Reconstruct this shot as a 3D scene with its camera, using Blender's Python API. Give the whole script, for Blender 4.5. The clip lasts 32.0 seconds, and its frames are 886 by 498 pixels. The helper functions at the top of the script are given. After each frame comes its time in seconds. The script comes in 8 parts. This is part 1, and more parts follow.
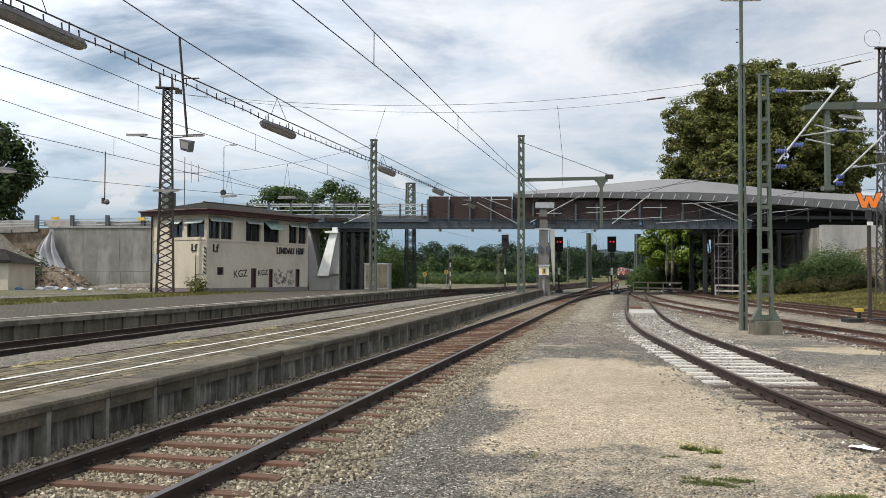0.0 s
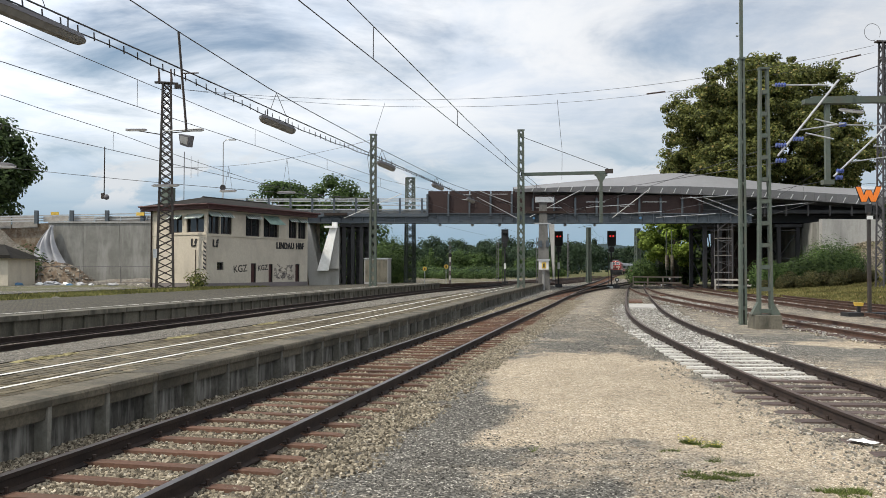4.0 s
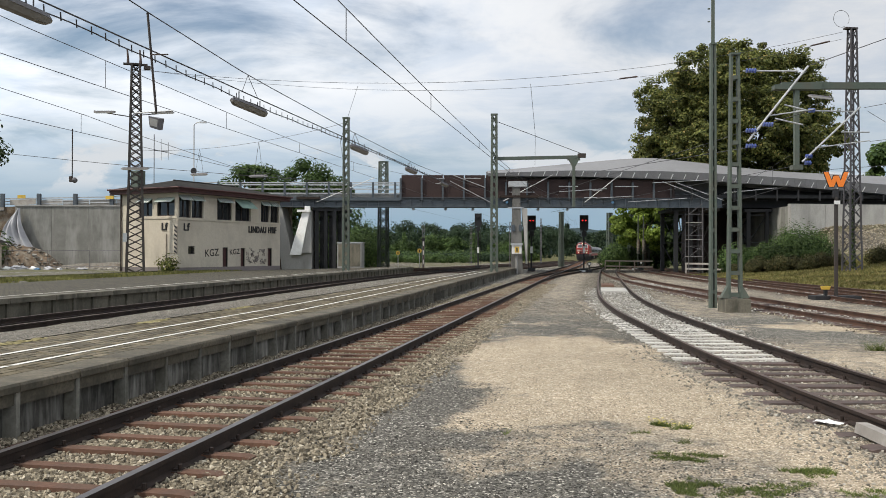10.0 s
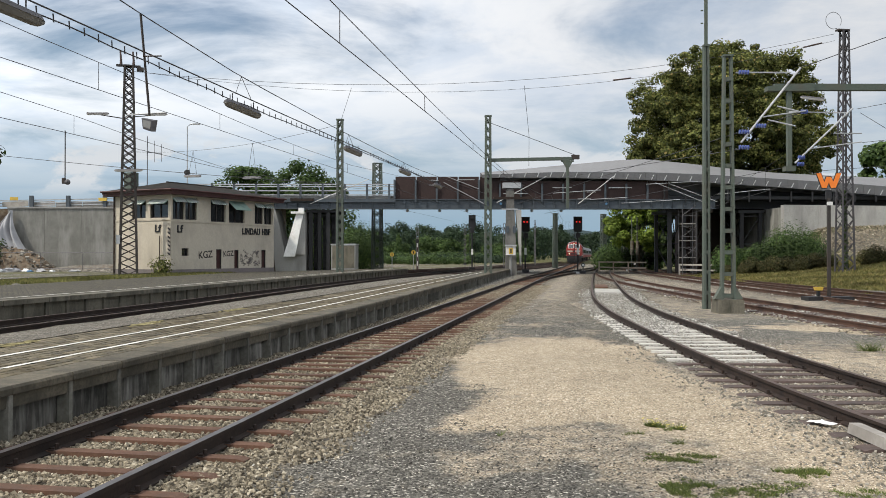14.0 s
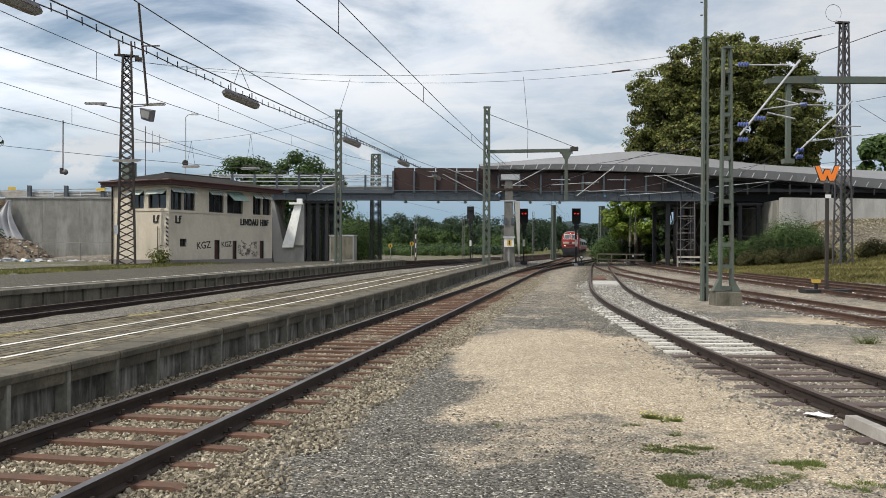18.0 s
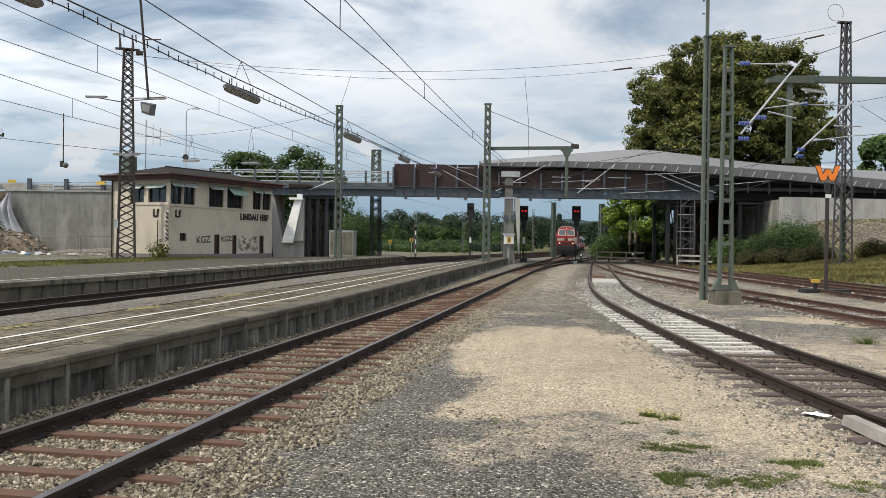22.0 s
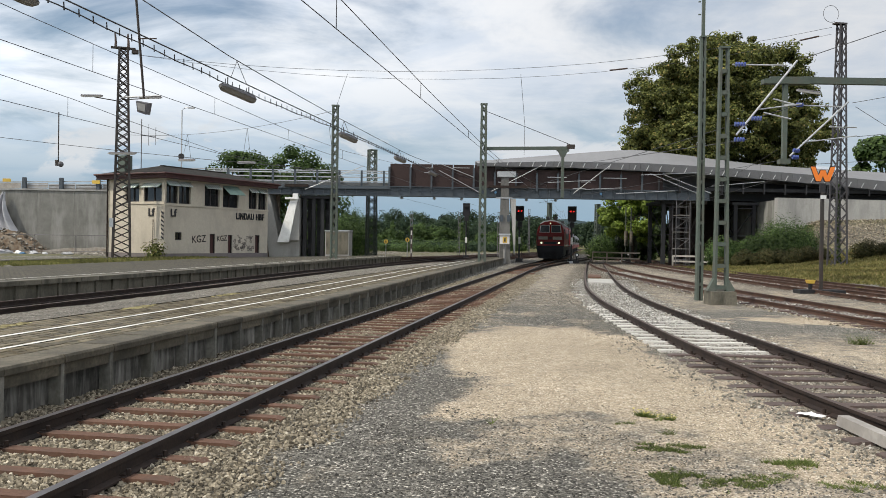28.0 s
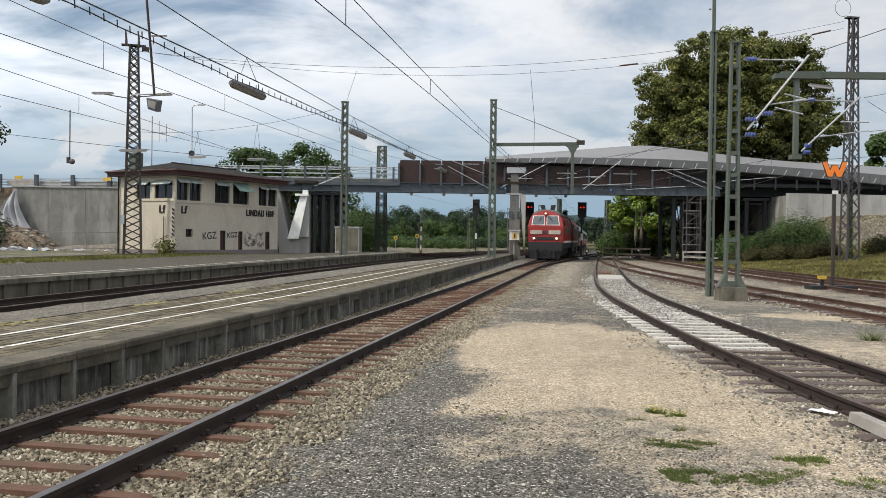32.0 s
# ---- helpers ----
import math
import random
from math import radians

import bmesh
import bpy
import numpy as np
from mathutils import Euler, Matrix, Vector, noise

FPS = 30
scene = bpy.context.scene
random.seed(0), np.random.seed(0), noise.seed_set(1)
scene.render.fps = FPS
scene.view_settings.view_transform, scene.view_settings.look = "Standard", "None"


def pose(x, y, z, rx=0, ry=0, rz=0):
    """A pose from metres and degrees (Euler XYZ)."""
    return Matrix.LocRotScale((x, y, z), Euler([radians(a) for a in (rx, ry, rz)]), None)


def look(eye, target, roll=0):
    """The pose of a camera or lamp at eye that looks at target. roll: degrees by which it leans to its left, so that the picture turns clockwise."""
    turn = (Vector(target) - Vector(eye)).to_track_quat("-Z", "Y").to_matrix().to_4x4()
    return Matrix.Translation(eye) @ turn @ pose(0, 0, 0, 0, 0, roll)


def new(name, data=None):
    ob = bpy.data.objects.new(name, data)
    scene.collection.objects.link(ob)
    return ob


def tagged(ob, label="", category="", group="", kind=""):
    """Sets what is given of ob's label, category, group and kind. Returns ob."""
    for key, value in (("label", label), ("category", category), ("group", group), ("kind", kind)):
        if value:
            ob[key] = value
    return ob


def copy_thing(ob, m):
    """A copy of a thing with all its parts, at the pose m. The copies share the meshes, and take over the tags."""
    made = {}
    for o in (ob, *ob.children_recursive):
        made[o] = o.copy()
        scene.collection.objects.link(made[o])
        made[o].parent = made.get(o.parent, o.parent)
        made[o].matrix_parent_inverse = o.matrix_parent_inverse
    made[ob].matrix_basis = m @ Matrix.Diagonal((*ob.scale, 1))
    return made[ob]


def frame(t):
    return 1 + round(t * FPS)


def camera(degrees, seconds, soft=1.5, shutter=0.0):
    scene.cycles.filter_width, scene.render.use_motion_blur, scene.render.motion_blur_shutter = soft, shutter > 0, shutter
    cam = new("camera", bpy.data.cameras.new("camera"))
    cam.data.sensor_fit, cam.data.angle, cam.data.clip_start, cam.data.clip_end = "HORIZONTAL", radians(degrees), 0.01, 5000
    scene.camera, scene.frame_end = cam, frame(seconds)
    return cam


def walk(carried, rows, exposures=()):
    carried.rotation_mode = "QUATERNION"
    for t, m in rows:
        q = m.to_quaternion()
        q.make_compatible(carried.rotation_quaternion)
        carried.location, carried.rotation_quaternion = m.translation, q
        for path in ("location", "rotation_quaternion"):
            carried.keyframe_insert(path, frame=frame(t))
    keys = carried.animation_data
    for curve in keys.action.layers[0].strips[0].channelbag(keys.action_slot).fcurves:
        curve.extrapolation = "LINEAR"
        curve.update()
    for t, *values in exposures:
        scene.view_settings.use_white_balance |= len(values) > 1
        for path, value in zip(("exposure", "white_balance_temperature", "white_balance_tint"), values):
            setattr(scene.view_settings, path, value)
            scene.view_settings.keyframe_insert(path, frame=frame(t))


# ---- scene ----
cam = camera(55.5, 32.0, soft=0.72)
EYE = (0.0, 0.0, 1.9)
TURNS = [
    (0.0, 91.711, -0.203, 2.151),
    (0.5, 91.696, -0.444, 2.296),
    (1.0, 91.729, -0.483, 2.439),
    (1.5, 91.889, -0.406, 2.230),
    (2.0, 91.929, -0.310, 2.033),
    (2.5, 91.913, -0.234, 2.176),
    (3.0, 91.918, -0.250, 2.425),
    (3.5, 91.577, -0.194, 2.428),
    (5.5, 91.122, -0.208, 0.599),
    (6.0, 90.953, -0.403, 0.471),
    (6.5, 90.938, -0.580, 0.329),
    (7.0, 90.935, -0.576, 0.398),
    (7.5, 90.907, -0.510, 0.447),
    (8.0, 90.803, -0.488, 0.383),
    (8.5, 90.617, -0.398, 0.488),
    (9.0, 90.446, -0.281, 0.599),
    (9.5, 90.292, -0.215, 0.511),
    (10.0, 90.272, -0.119, 0.321),
    (10.5, 90.316, -0.039, 0.146),
    (11.0, 90.313, -0.038, 0.014),
    (11.5, 90.233, -0.014, -0.055),
    (12.0, 90.189, 0.118, 0.051),
    (12.5, 90.223, 0.059, 0.056),
    (13.0, 90.308, -0.000, -0.000),
    (13.5, 90.303, -0.001, -0.080),
    (14.0, 90.376, -0.026, -0.084),
    (14.5, 90.405, -0.049, -0.093),
    (16.5, 90.227, 0.012, -0.368),
    (17.0, 90.104, -0.026, -0.377),
    (17.5, 89.933, -0.059, -0.268),
    (18.0, 89.793, -0.230, -0.198),
    (18.5, 89.645, -0.423, -0.254),
    (19.0, 89.691, -0.415, -0.308),
    (19.5, 89.806, -0.412, -0.364),
    (20.0, 89.772, -0.508, -0.258),
    (20.5, 89.630, -0.579, -0.156),
    (21.0, 89.558, -0.703, -0.240),
    (21.5, 89.570, -0.689, -0.262),
    (22.0, 89.555, -0.728, -0.213),
    (22.5, 89.661, -0.911, -0.210),
    (23.0, 89.800, -0.982, -0.243),
    (23.5, 89.882, -1.054, -0.319),
    (24.0, 89.890, -1.001, -0.399),
    (24.5, 89.883, -0.897, -0.382),
    (25.0, 89.803, -0.837, -0.337),
    (25.5, 89.609, -0.842, -0.279),
    (27.5, 89.466, -0.814, -0.523),
    (28.0, 89.554, -0.850, -0.497),
    (28.5, 89.633, -0.857, -0.318),
    (29.0, 89.700, -0.824, -0.157),
    (29.5, 89.747, -0.719, -0.051),
    (30.0, 89.696, -0.747, 0.074),
    (30.5, 89.637, -0.754, 0.152),
    (31.0, 89.530, -0.828, 0.183),
    (31.5, 89.403, -0.855, 0.243),
    (32.0, 89.290, -0.752, 0.165)
]
walk(cam, [(t, pose(*EYE, a, b, c)) for t, a, b, c in TURNS], exposures=[(0.0, -0.14), (3.5, -0.14), (6.0, -0.17), (8.0, -0.18), (9.0, -0.26), (10.0, -0.21), (32.0, -0.2)])

# ---- world and sun: broken cloud, soft sun from the left ----
SUN_EL, SUN_AZ = 50.0, 243.0          # degrees; azimuth clockwise from +Y
world = bpy.data.worlds.new("world")
scene.world = world
world.use_nodes = True


def build_sky():
    nt = world.node_tree
    n, l = nt.nodes, nt.links
    bg = n["Background"]
    sky = n.new("ShaderNodeTexSky")
    sky.sky_type = "NISHITA"
    sky.sun_disc = False
    sky.sun_elevation, sky.sun_rotation = radians(SUN_EL), radians(SUN_AZ)
    dim = n.new("ShaderNodeVectorMath")
    dim.operation = "SCALE"
    dim.inputs["Scale"].default_value = 0.115
    l.new(sky.outputs[0], dim.inputs[0])
    co = n.new("ShaderNodeTexCoord")
    sep = n.new("ShaderNodeSeparateXYZ")
    l.new(co.outputs["Generated"], sep.inputs[0])
    up = n.new("ShaderNodeMath")
    up.operation = "ADD"
    up.inputs[1].default_value = 0.12
    l.new(sep.outputs["Z"], up.inputs[0])
    mx = n.new("ShaderNodeMath")
    mx.operation = "MAXIMUM"
    mx.inputs[1].default_value = 0.06
    l.new(up.outputs[0], mx.inputs[0])
    px, py = n.new("ShaderNodeMath"), n.new("ShaderNodeMath")
    for q, axis in ((px, "X"), (py, "Y")):
        q.operation = "DIVIDE"
        l.new(sep.outputs[axis], q.inputs[0])
        l.new(mx.outputs[0], q.inputs[1])
    comb = n.new("ShaderNodeCombineXYZ")
    l.new(px.outputs[0], comb.inputs[0])
    l.new(py.outputs[0], comb.inputs[1])

    def clouds(scale, detail, rough, lo, hi, offset, source=None, stretch=(1, 1, 1)):
        mp = n.new("ShaderNodeMapping")
        mp.inputs["Location"].default_value = offset
        mp.inputs["Scale"].default_value = stretch
        l.new(source or comb.outputs[0], mp.inputs[0])
        nz = n.new("ShaderNodeTexNoise")
        nz.inputs["Scale"].default_value = scale
        nz.inputs["Detail"].default_value = detail
        nz.inputs["Roughness"].default_value = rough
        nz.inputs["Distortion"].default_value = 0.4
        l.new(mp.outputs[0], nz.inputs["Vector"])
        mr = n.new("ShaderNodeMapRange")
        mr.interpolation_type = "SMOOTHSTEP"
        mr.inputs[1].default_value, mr.inputs[2].default_value = lo, hi
        l.new(nz.outputs["Fac"], mr.inputs[0])
        return mr.outputs[0]

    cover = clouds(1.1, 10, 0.58, 0.25, 0.55, (3.1, 0.7, 0))
    tone = clouds(1.9, 9, 0.6, 0.33, 0.62, (7.3, 2.2, 0))
    grey = n.new("ShaderNodeMix")
    grey.data_type = "RGBA"
    grey.inputs[6].default_value = (0.68, 0.75, 0.85, 1)
    grey.inputs[7].default_value = (0.89, 0.91, 0.94, 1)
    l.new(tone, grey.inputs[0])
    # thin cloud is brighter towards the sun's side of the sky
    side = n.new("ShaderNodeVectorMath")
    side.operation = "DOT_PRODUCT"
    side.inputs[1].default_value = (math.sin(radians(SUN_AZ)), math.cos(radians(SUN_AZ)), 0)
    l.new(co.outputs["Generated"], side.inputs[0])
    lift = n.new("ShaderNodeMapRange")
    lift.inputs[1].default_value, lift.inputs[2].default_value = -0.75, 0.1
    lift.inputs[3].default_value, lift.inputs[4].default_value = 0.97, 1.6
    l.new(side.outputs["Value"], lift.inputs[0])
    lit = n.new("ShaderNodeVectorMath")
    lit.operation = "SCALE"
    l.new(grey.outputs[2], lit.inputs[0])
    l.new(lift.outputs[0], lit.inputs["Scale"])
    low = n.new("ShaderNodeMapRange")          # clear blue-grey air just over the horizon
    low.interpolation_type = "SMOOTHSTEP"
    low.inputs[1].default_value, low.inputs[2].default_value = 0.02, 0.22
    low.inputs[3].default_value = 0.0
    l.new(sep.outputs["Z"], low.inputs[0])
    cov = n.new("ShaderNodeMath")
    cov.operation = "MULTIPLY"
    l.new(cover, cov.inputs[0])
    l.new(low.outputs[0], cov.inputs[1])
    cover = cov.outputs[0]
    mix = n.new("ShaderNodeMix")
    mix.data_type = "RGBA"
    l.new(cover, mix.inputs[0])
    clear = n.new("ShaderNodeMix")
    clear.data_type = "RGBA"
    hz = n.new("ShaderNodeMapRange")
    hz.interpolation_type = "SMOOTHSTEP"
    hz.inputs[1].default_value, hz.inputs[2].default_value = 0.03, 0.35
    l.new(sep.outputs["Z"], hz.inputs[0])
    l.new(hz.outputs[0], clear.inputs[0])
    clear.inputs[6].default_value = (0.36, 0.51, 0.64, 1)
    l.new(dim.outputs[0], clear.inputs[7])
    l.new(clear.outputs[2], mix.inputs[6])
    l.new(lit.outputs[0], mix.inputs[7])
    # small heaped clouds low over the horizon
    puff = clouds(7.0, 8, 0.6, 0.50, 0.57, (1.7, 4.4, 0), co.outputs["Generated"], (1, 1, 2.2))
    band = n.new("ShaderNodeMapRange")
    band.interpolation_type = "SMOOTHSTEP"
    band.inputs[1].default_value, band.inputs[2].default_value = 0.055, 0.085
    l.new(sep.outputs["Z"], band.inputs[0])
    over = n.new("ShaderNodeMapRange")
    over.interpolation_type = "SMOOTHSTEP"
    over.inputs[1].default_value, over.inputs[2].default_value = 0.105, 0.15
    over.inputs[3].default_value, over.inputs[4].default_value = 1.0, 0.0
    l.new(sep.outputs["Z"], over.inputs[0])
    heaped = n.new("ShaderNodeMath")
    heaped.operation = "MULTIPLY"
    l.new(band.outputs[0], heaped.inputs[0])
    l.new(over.outputs[0], heaped.inputs[1])
    puffs = n.new("ShaderNodeMath")
    puffs.operation = "MULTIPLY"
    l.new(heaped.outputs[0], puffs.inputs[0])
    l.new(puff, puffs.inputs[1])
    final = n.new("ShaderNodeMix")
    final.data_type = "RGBA"
    l.new(puffs.outputs[0], final.inputs[0])
    l.new(mix.outputs[2], final.inputs[6])
    final.inputs[7].default_value = (0.80, 0.84, 0.88, 1)
    l.new(final.outputs[2], bg.inputs[0])
    bg.inputs[1].default_value = 1.0


build_sky()
sun = new("sun", bpy.data.lights.new("sun", "SUN"))
sun.data.energy, sun.data.angle, sun.data.color = 3.6, radians(1.0), (1.0, 0.93, 0.81)
az, el = radians(SUN_AZ), radians(SUN_EL)
sun.matrix_world = look((math.sin(az) * math.cos(el) * 200, math.cos(az) * math.cos(el) * 200, math.sin(el) * 200), (0, 0, 0))

# ---- materials ----


def mat(name, c1, c2, rough=0.8, metal=0.0, grain=30.0, stain=1.2, c3=None, bump=0.3, depth=0.01, rand=0.12, streak=0.0, spec=0.5):
    """Colour c1 to c2 by fine grain, c3 by large stains; streak > 0 pulls the stains into vertical runs."""
    m = bpy.data.materials.new(name)
    m.use_nodes = True
    nt = m.node_tree
    n, l = nt.nodes, nt.links
    b = n["Principled BSDF"]
    b.inputs["Metallic"].default_value = metal
    b.inputs["Specular IOR Level"].default_value = spec
    co = n.new("ShaderNodeTexCoord")
    info = n.new("ShaderNodeObjectInfo")
    off = n.new("ShaderNodeVectorMath")
    off.operation = "MULTIPLY_ADD"
    off.inputs[1].default_value = (1, 1, 1)
    sc = n.new("ShaderNodeMath")
    sc.operation = "MULTIPLY"
    sc.inputs[1].default_value = 37.0
    l.new(info.outputs["Random"], sc.inputs[0])
    l.new(co.outputs["Object"], off.inputs[0])
    l.new(sc.outputs[0], off.inputs[2])

    def nz(scale, detail, squash=None):
        t = n.new("ShaderNodeTexNoise")
        t.inputs["Scale"].default_value = scale
        t.inputs["Detail"].default_value = detail
        t.inputs["Roughness"].default_value = 0.6
        src = off.outputs[0]
        if squash:
            mp = n.new("ShaderNodeMapping")
            mp.inputs["Scale"].default_value = squash
            l.new(src, mp.inputs[0])
            src = mp.outputs[0]
        l.new(src, t.inputs["Vector"])
        return t.outputs["Fac"]

    def mr(src, lo, hi):
        q = n.new("ShaderNodeMapRange")
        q.inputs[1].default_value, q.inputs[2].default_value = lo, hi
        l.new(src, q.inputs[0])
        return q.outputs[0]

    def mix(fac, a, bb):
        q = n.new("ShaderNodeMix")
        q.data_type = "RGBA"
        l.new(fac, q.inputs[0])
        for k, v in ((6, a), (7, bb)):
            if isinstance(v, tuple):
                q.inputs[k].default_value = (*v, 1)
            else:
                l.new(v, q.inputs[k])
        return q.outputs[2]

    fine = nz(grain, 4)
    col = mix(mr(fine, 0.3, 0.7), c1, c2)
    big = nz(stain, 5, (1, 1, 1 - 0.9 * streak) if streak else None)
    if c3:
        col = mix(mr(big, 0.46, 0.72), col, c3)
    if rand:
        hv = n.new("ShaderNodeHueSaturation")
        rr = n.new("ShaderNodeMapRange")
        rr.inputs[3].default_value, rr.inputs[4].default_value = 1 - rand, 1 + rand
        l.new(info.outputs["Random"], rr.inputs[0])
        l.new(rr.outputs[0], hv.inputs["Value"])
        l.new(col, hv.inputs["Color"])
        col = hv.outputs[0]
    l.new(col, b.inputs["Base Color"])
    ro = n.new("ShaderNodeMapRange")
    ro.inputs[3].default_value, ro.inputs[4].default_value = max(0.05, rough - 0.12), min(1, rough + 0.12)
    l.new(big, ro.inputs[0])
    l.new(ro.outputs[0], b.inputs["Roughness"])
    if bump:
        bp = n.new("ShaderNodeBump")
        bp.inputs["Strength"].default_value = bump
        bp.inputs["Distance"].default_value = depth
        l.new(fine, bp.inputs["Height"])
        l.new(bp.outputs[0], b.inputs["Normal"])
    return m


def glow(name, colour, strength):
    m = bpy.data.materials.new(name)
    m.use_nodes = True
    b = m.node_tree.nodes["Principled BSDF"]
    b.inputs["Base Color"].default_value = (*colour, 1)
    b.inputs["Emission Color"].default_value = (*colour, 1)
    b.inputs["Emission Strength"].default_value = strength
    return m


def glassy(name, colour, rough=0.06):
    m = bpy.data.materials.new(name)
    m.use_nodes = True
    b = m.node_tree.nodes["Principled BSDF"]
    b.inputs["Base Color"].default_value = (*colour, 1)
    b.inputs["Roughness"].default_value = rough
    b.inputs["Specular IOR Level"].default_value = 0.8
    return m


def leafy(name, dark, light, tip=None):
    m = bpy.data.materials.new(name)
    m.use_nodes = True
    nt = m.node_tree
    n, l = nt.nodes, nt.links
    b = n["Principled BSDF"]
    geo = n.new("ShaderNodeNewGeometry")
    ramp = n.new("ShaderNodeValToRGB")
    ramp.color_ramp.elements[0].color = (*dark, 1)
    ramp.color_ramp.elements[1].color = (*light, 1)
    if tip:
        e = ramp.color_ramp.elements.new(0.93)
        e.color = (*light, 1)
        ramp.color_ramp.elements[-1].color = (*tip, 1)
    l.new(geo.outputs["Random Per Island"], ramp.inputs[0])
    co = n.new("ShaderNodeTexCoord")
    nz = n.new("ShaderNodeTexNoise")
    nz.inputs["Scale"].default_value = 0.35
    nz.inputs["Detail"].default_value = 3
    l.new(co.outputs["Object"], nz.inputs["Vector"])
    mr = n.new("ShaderNodeMapRange")
    mr.inputs[1].default_value, mr.inputs[2].default_value = 0.3, 0.7
    mr.inputs[3].default_value, mr.inputs[4].default_value = 0.55, 1.5
    l.new(nz.outputs["Fac"], mr.inputs[0])
    hv = n.new("ShaderNodeHueSaturation")
    l.new(mr.outputs[0], hv.inputs["Value"])
    l.new(ramp.outputs[0], hv.inputs["Color"])
    l.new(hv.outputs[0], b.inputs["Base Color"])
    b.inputs["Roughness"].default_value = 0.7
    b.inputs["Specular IOR Level"].default_value = 0.2
    tr = n.new("ShaderNodeBsdfTranslucent")
    l.new(hv.outputs[0], tr.inputs[0])
    mx = n.new("ShaderNodeMixShader")
    mx.inputs[0].default_value = 0.33
    l.new(b.outputs[0], mx.inputs[1])
    l.new(tr.outputs[0], mx.inputs[2])
    l.new(mx.outputs[0], n["Material Output"].inputs[0])
    return m


RUST = mat("rusty_steel", (0.018, 0.011, 0.008), (0.038, 0.022, 0.015), 0.8, 0.1, 40, 2.5, (0.012, 0.008, 0.007), 0.4, 0.004)
RAILTOP = mat("worn_rail_head", (0.055, 0.045, 0.042), (0.085, 0.07, 0.066), 0.36, 0.2, 60, 3, (0.045, 0.034, 0.03), 0.1, 0.001, 0)
RAILRUST = mat("rusty_rail_head", (0.07, 0.046, 0.036), (0.12, 0.082, 0.065), 0.6, 0.3, 60, 3, (0.08, 0.06, 0.05), 0.2, 0.002, 0)
RUSTRED = mat("red_rusted_rail", (0.055, 0.027, 0.017), (0.10, 0.052, 0.034), 0.85, 0.05, 40, 2.5, (0.04, 0.022, 0.015), 0.4, 0.004)
RUSTSLEEPER = mat("rusted_sleeper", (0.095, 0.045, 0.027), (0.15, 0.08, 0.05), 0.88, 0.05, 30, 3, (0.085, 0.052, 0.036), 0.5, 0.006)
WOODSLEEPER = mat("old_wood_sleeper", (0.075, 0.052, 0.045), (0.12, 0.085, 0.075), 0.9, 0, 25, 3, (0.055, 0.045, 0.04), 0.5, 0.008)
EDGECONC = mat("brown_stained_edge_slab", (0.07, 0.06, 0.042), (0.14, 0.12, 0.085), 0.92, 0, 20, 1.6, (0.045, 0.041, 0.03), 0.5, 0.01, 0.25)
# stained like the wall, but lightened for the light on the proud posts
POSTCONC = mat("lit_stained_post", (0.13, 0.122, 0.10), (0.22, 0.21, 0.18), 0.92, 0, 16, 3, (0.07, 0.066, 0.05), 0.35, 0.01, 0.3, 0.8)
CONCSLEEPER = mat("pale_concrete_sleeper", (0.50, 0.48, 0.44), (0.64, 0.62, 0.575), 0.9, 0, 40, 4, (0.46, 0.44, 0.40), 0.4, 0.005)
CONCRETE = mat("weathered_concrete", (0.27, 0.265, 0.25), (0.36, 0.355, 0.34), 0.9, 0, 14, 0.8, (0.20, 0.195, 0.185), 0.35, 0.01, 0.06, 0.75)
PLATCONC = mat("stained_platform_concrete", (0.11, 0.098, 0.074), (0.17, 0.155, 0.12), 0.92, 0, 18, 2.2, (0.045, 0.044, 0.032), 0.4, 0.012, 0.2, 0.75)
# base colour lowered for the shade under the edge slabs; the streaks are stains
PANELCONC = mat("streaked_shaded_panel", (0.04, 0.037, 0.030), (0.115, 0.106, 0.09), 0.92, 0, 7, 7.5, (0.31, 0.295, 0.262), 0.35, 0.01, 0.3, 0.93)
WALLCONC = mat("grey_retaining_concrete", (0.16, 0.157, 0.14), (0.22, 0.216, 0.195), 0.92, 0, 1.6, 1.1, (0.34, 0.335, 0.31), 0.3, 0.01, 0.06, 0.88)
COLUMNCONC = mat("dark_grey_column_concrete", (0.10, 0.097, 0.09), (0.15, 0.146, 0.136), 0.9, 0, 8, 0.8, (0.19, 0.185, 0.17), 0.3, 0.01, 0.05, 0.7)
PALECONC = mat("pale_new_concrete", (0.34, 0.33, 0.31), (0.41, 0.40, 0.375), 0.9, 0, 10, 0.9, (0.24, 0.235, 0.22), 0.25, 0.01, 0.08, 0.8)
PLASTER = mat("dirty_cream_plaster", (0.50, 0.445, 0.355), (0.58, 0.525, 0.43), 0.92, 0, 9, 0.7, (0.40, 0.355, 0.29), 0.25, 0.01, 0.02, 0.6)
PLINTH = mat("mauve_grey_plinth", (0.17, 0.145, 0.14), (0.23, 0.20, 0.195), 0.9, 0, 9, 1.0, (0.13, 0.12, 0.115), 0.25, 0.01, 0.02)
OXBLOOD = mat("dark_red_paint", (0.055, 0.018, 0.018), (0.078, 0.028, 0.026), 0.6, 0, 8, 0.9, (0.09, 0.045, 0.04), 0.15, 0.01)
ROOFFELT = mat("grey_roof_felt", (0.022, 0.020, 0.018), (0.036, 0.033, 0.029), 0.97, 0, 12, 0.9, (0.018, 0.018, 0.015), 0.4, 0.02, 0.1, 0.0, 0.12)
MASTGREEN = mat("grey_green_mast_paint", (0.07, 0.092, 0.074), (0.10, 0.122, 0.10), 0.7, 0.1, 12, 1.5, (0.10, 0.10, 0.08), 0.2, 0.004, 0.08)
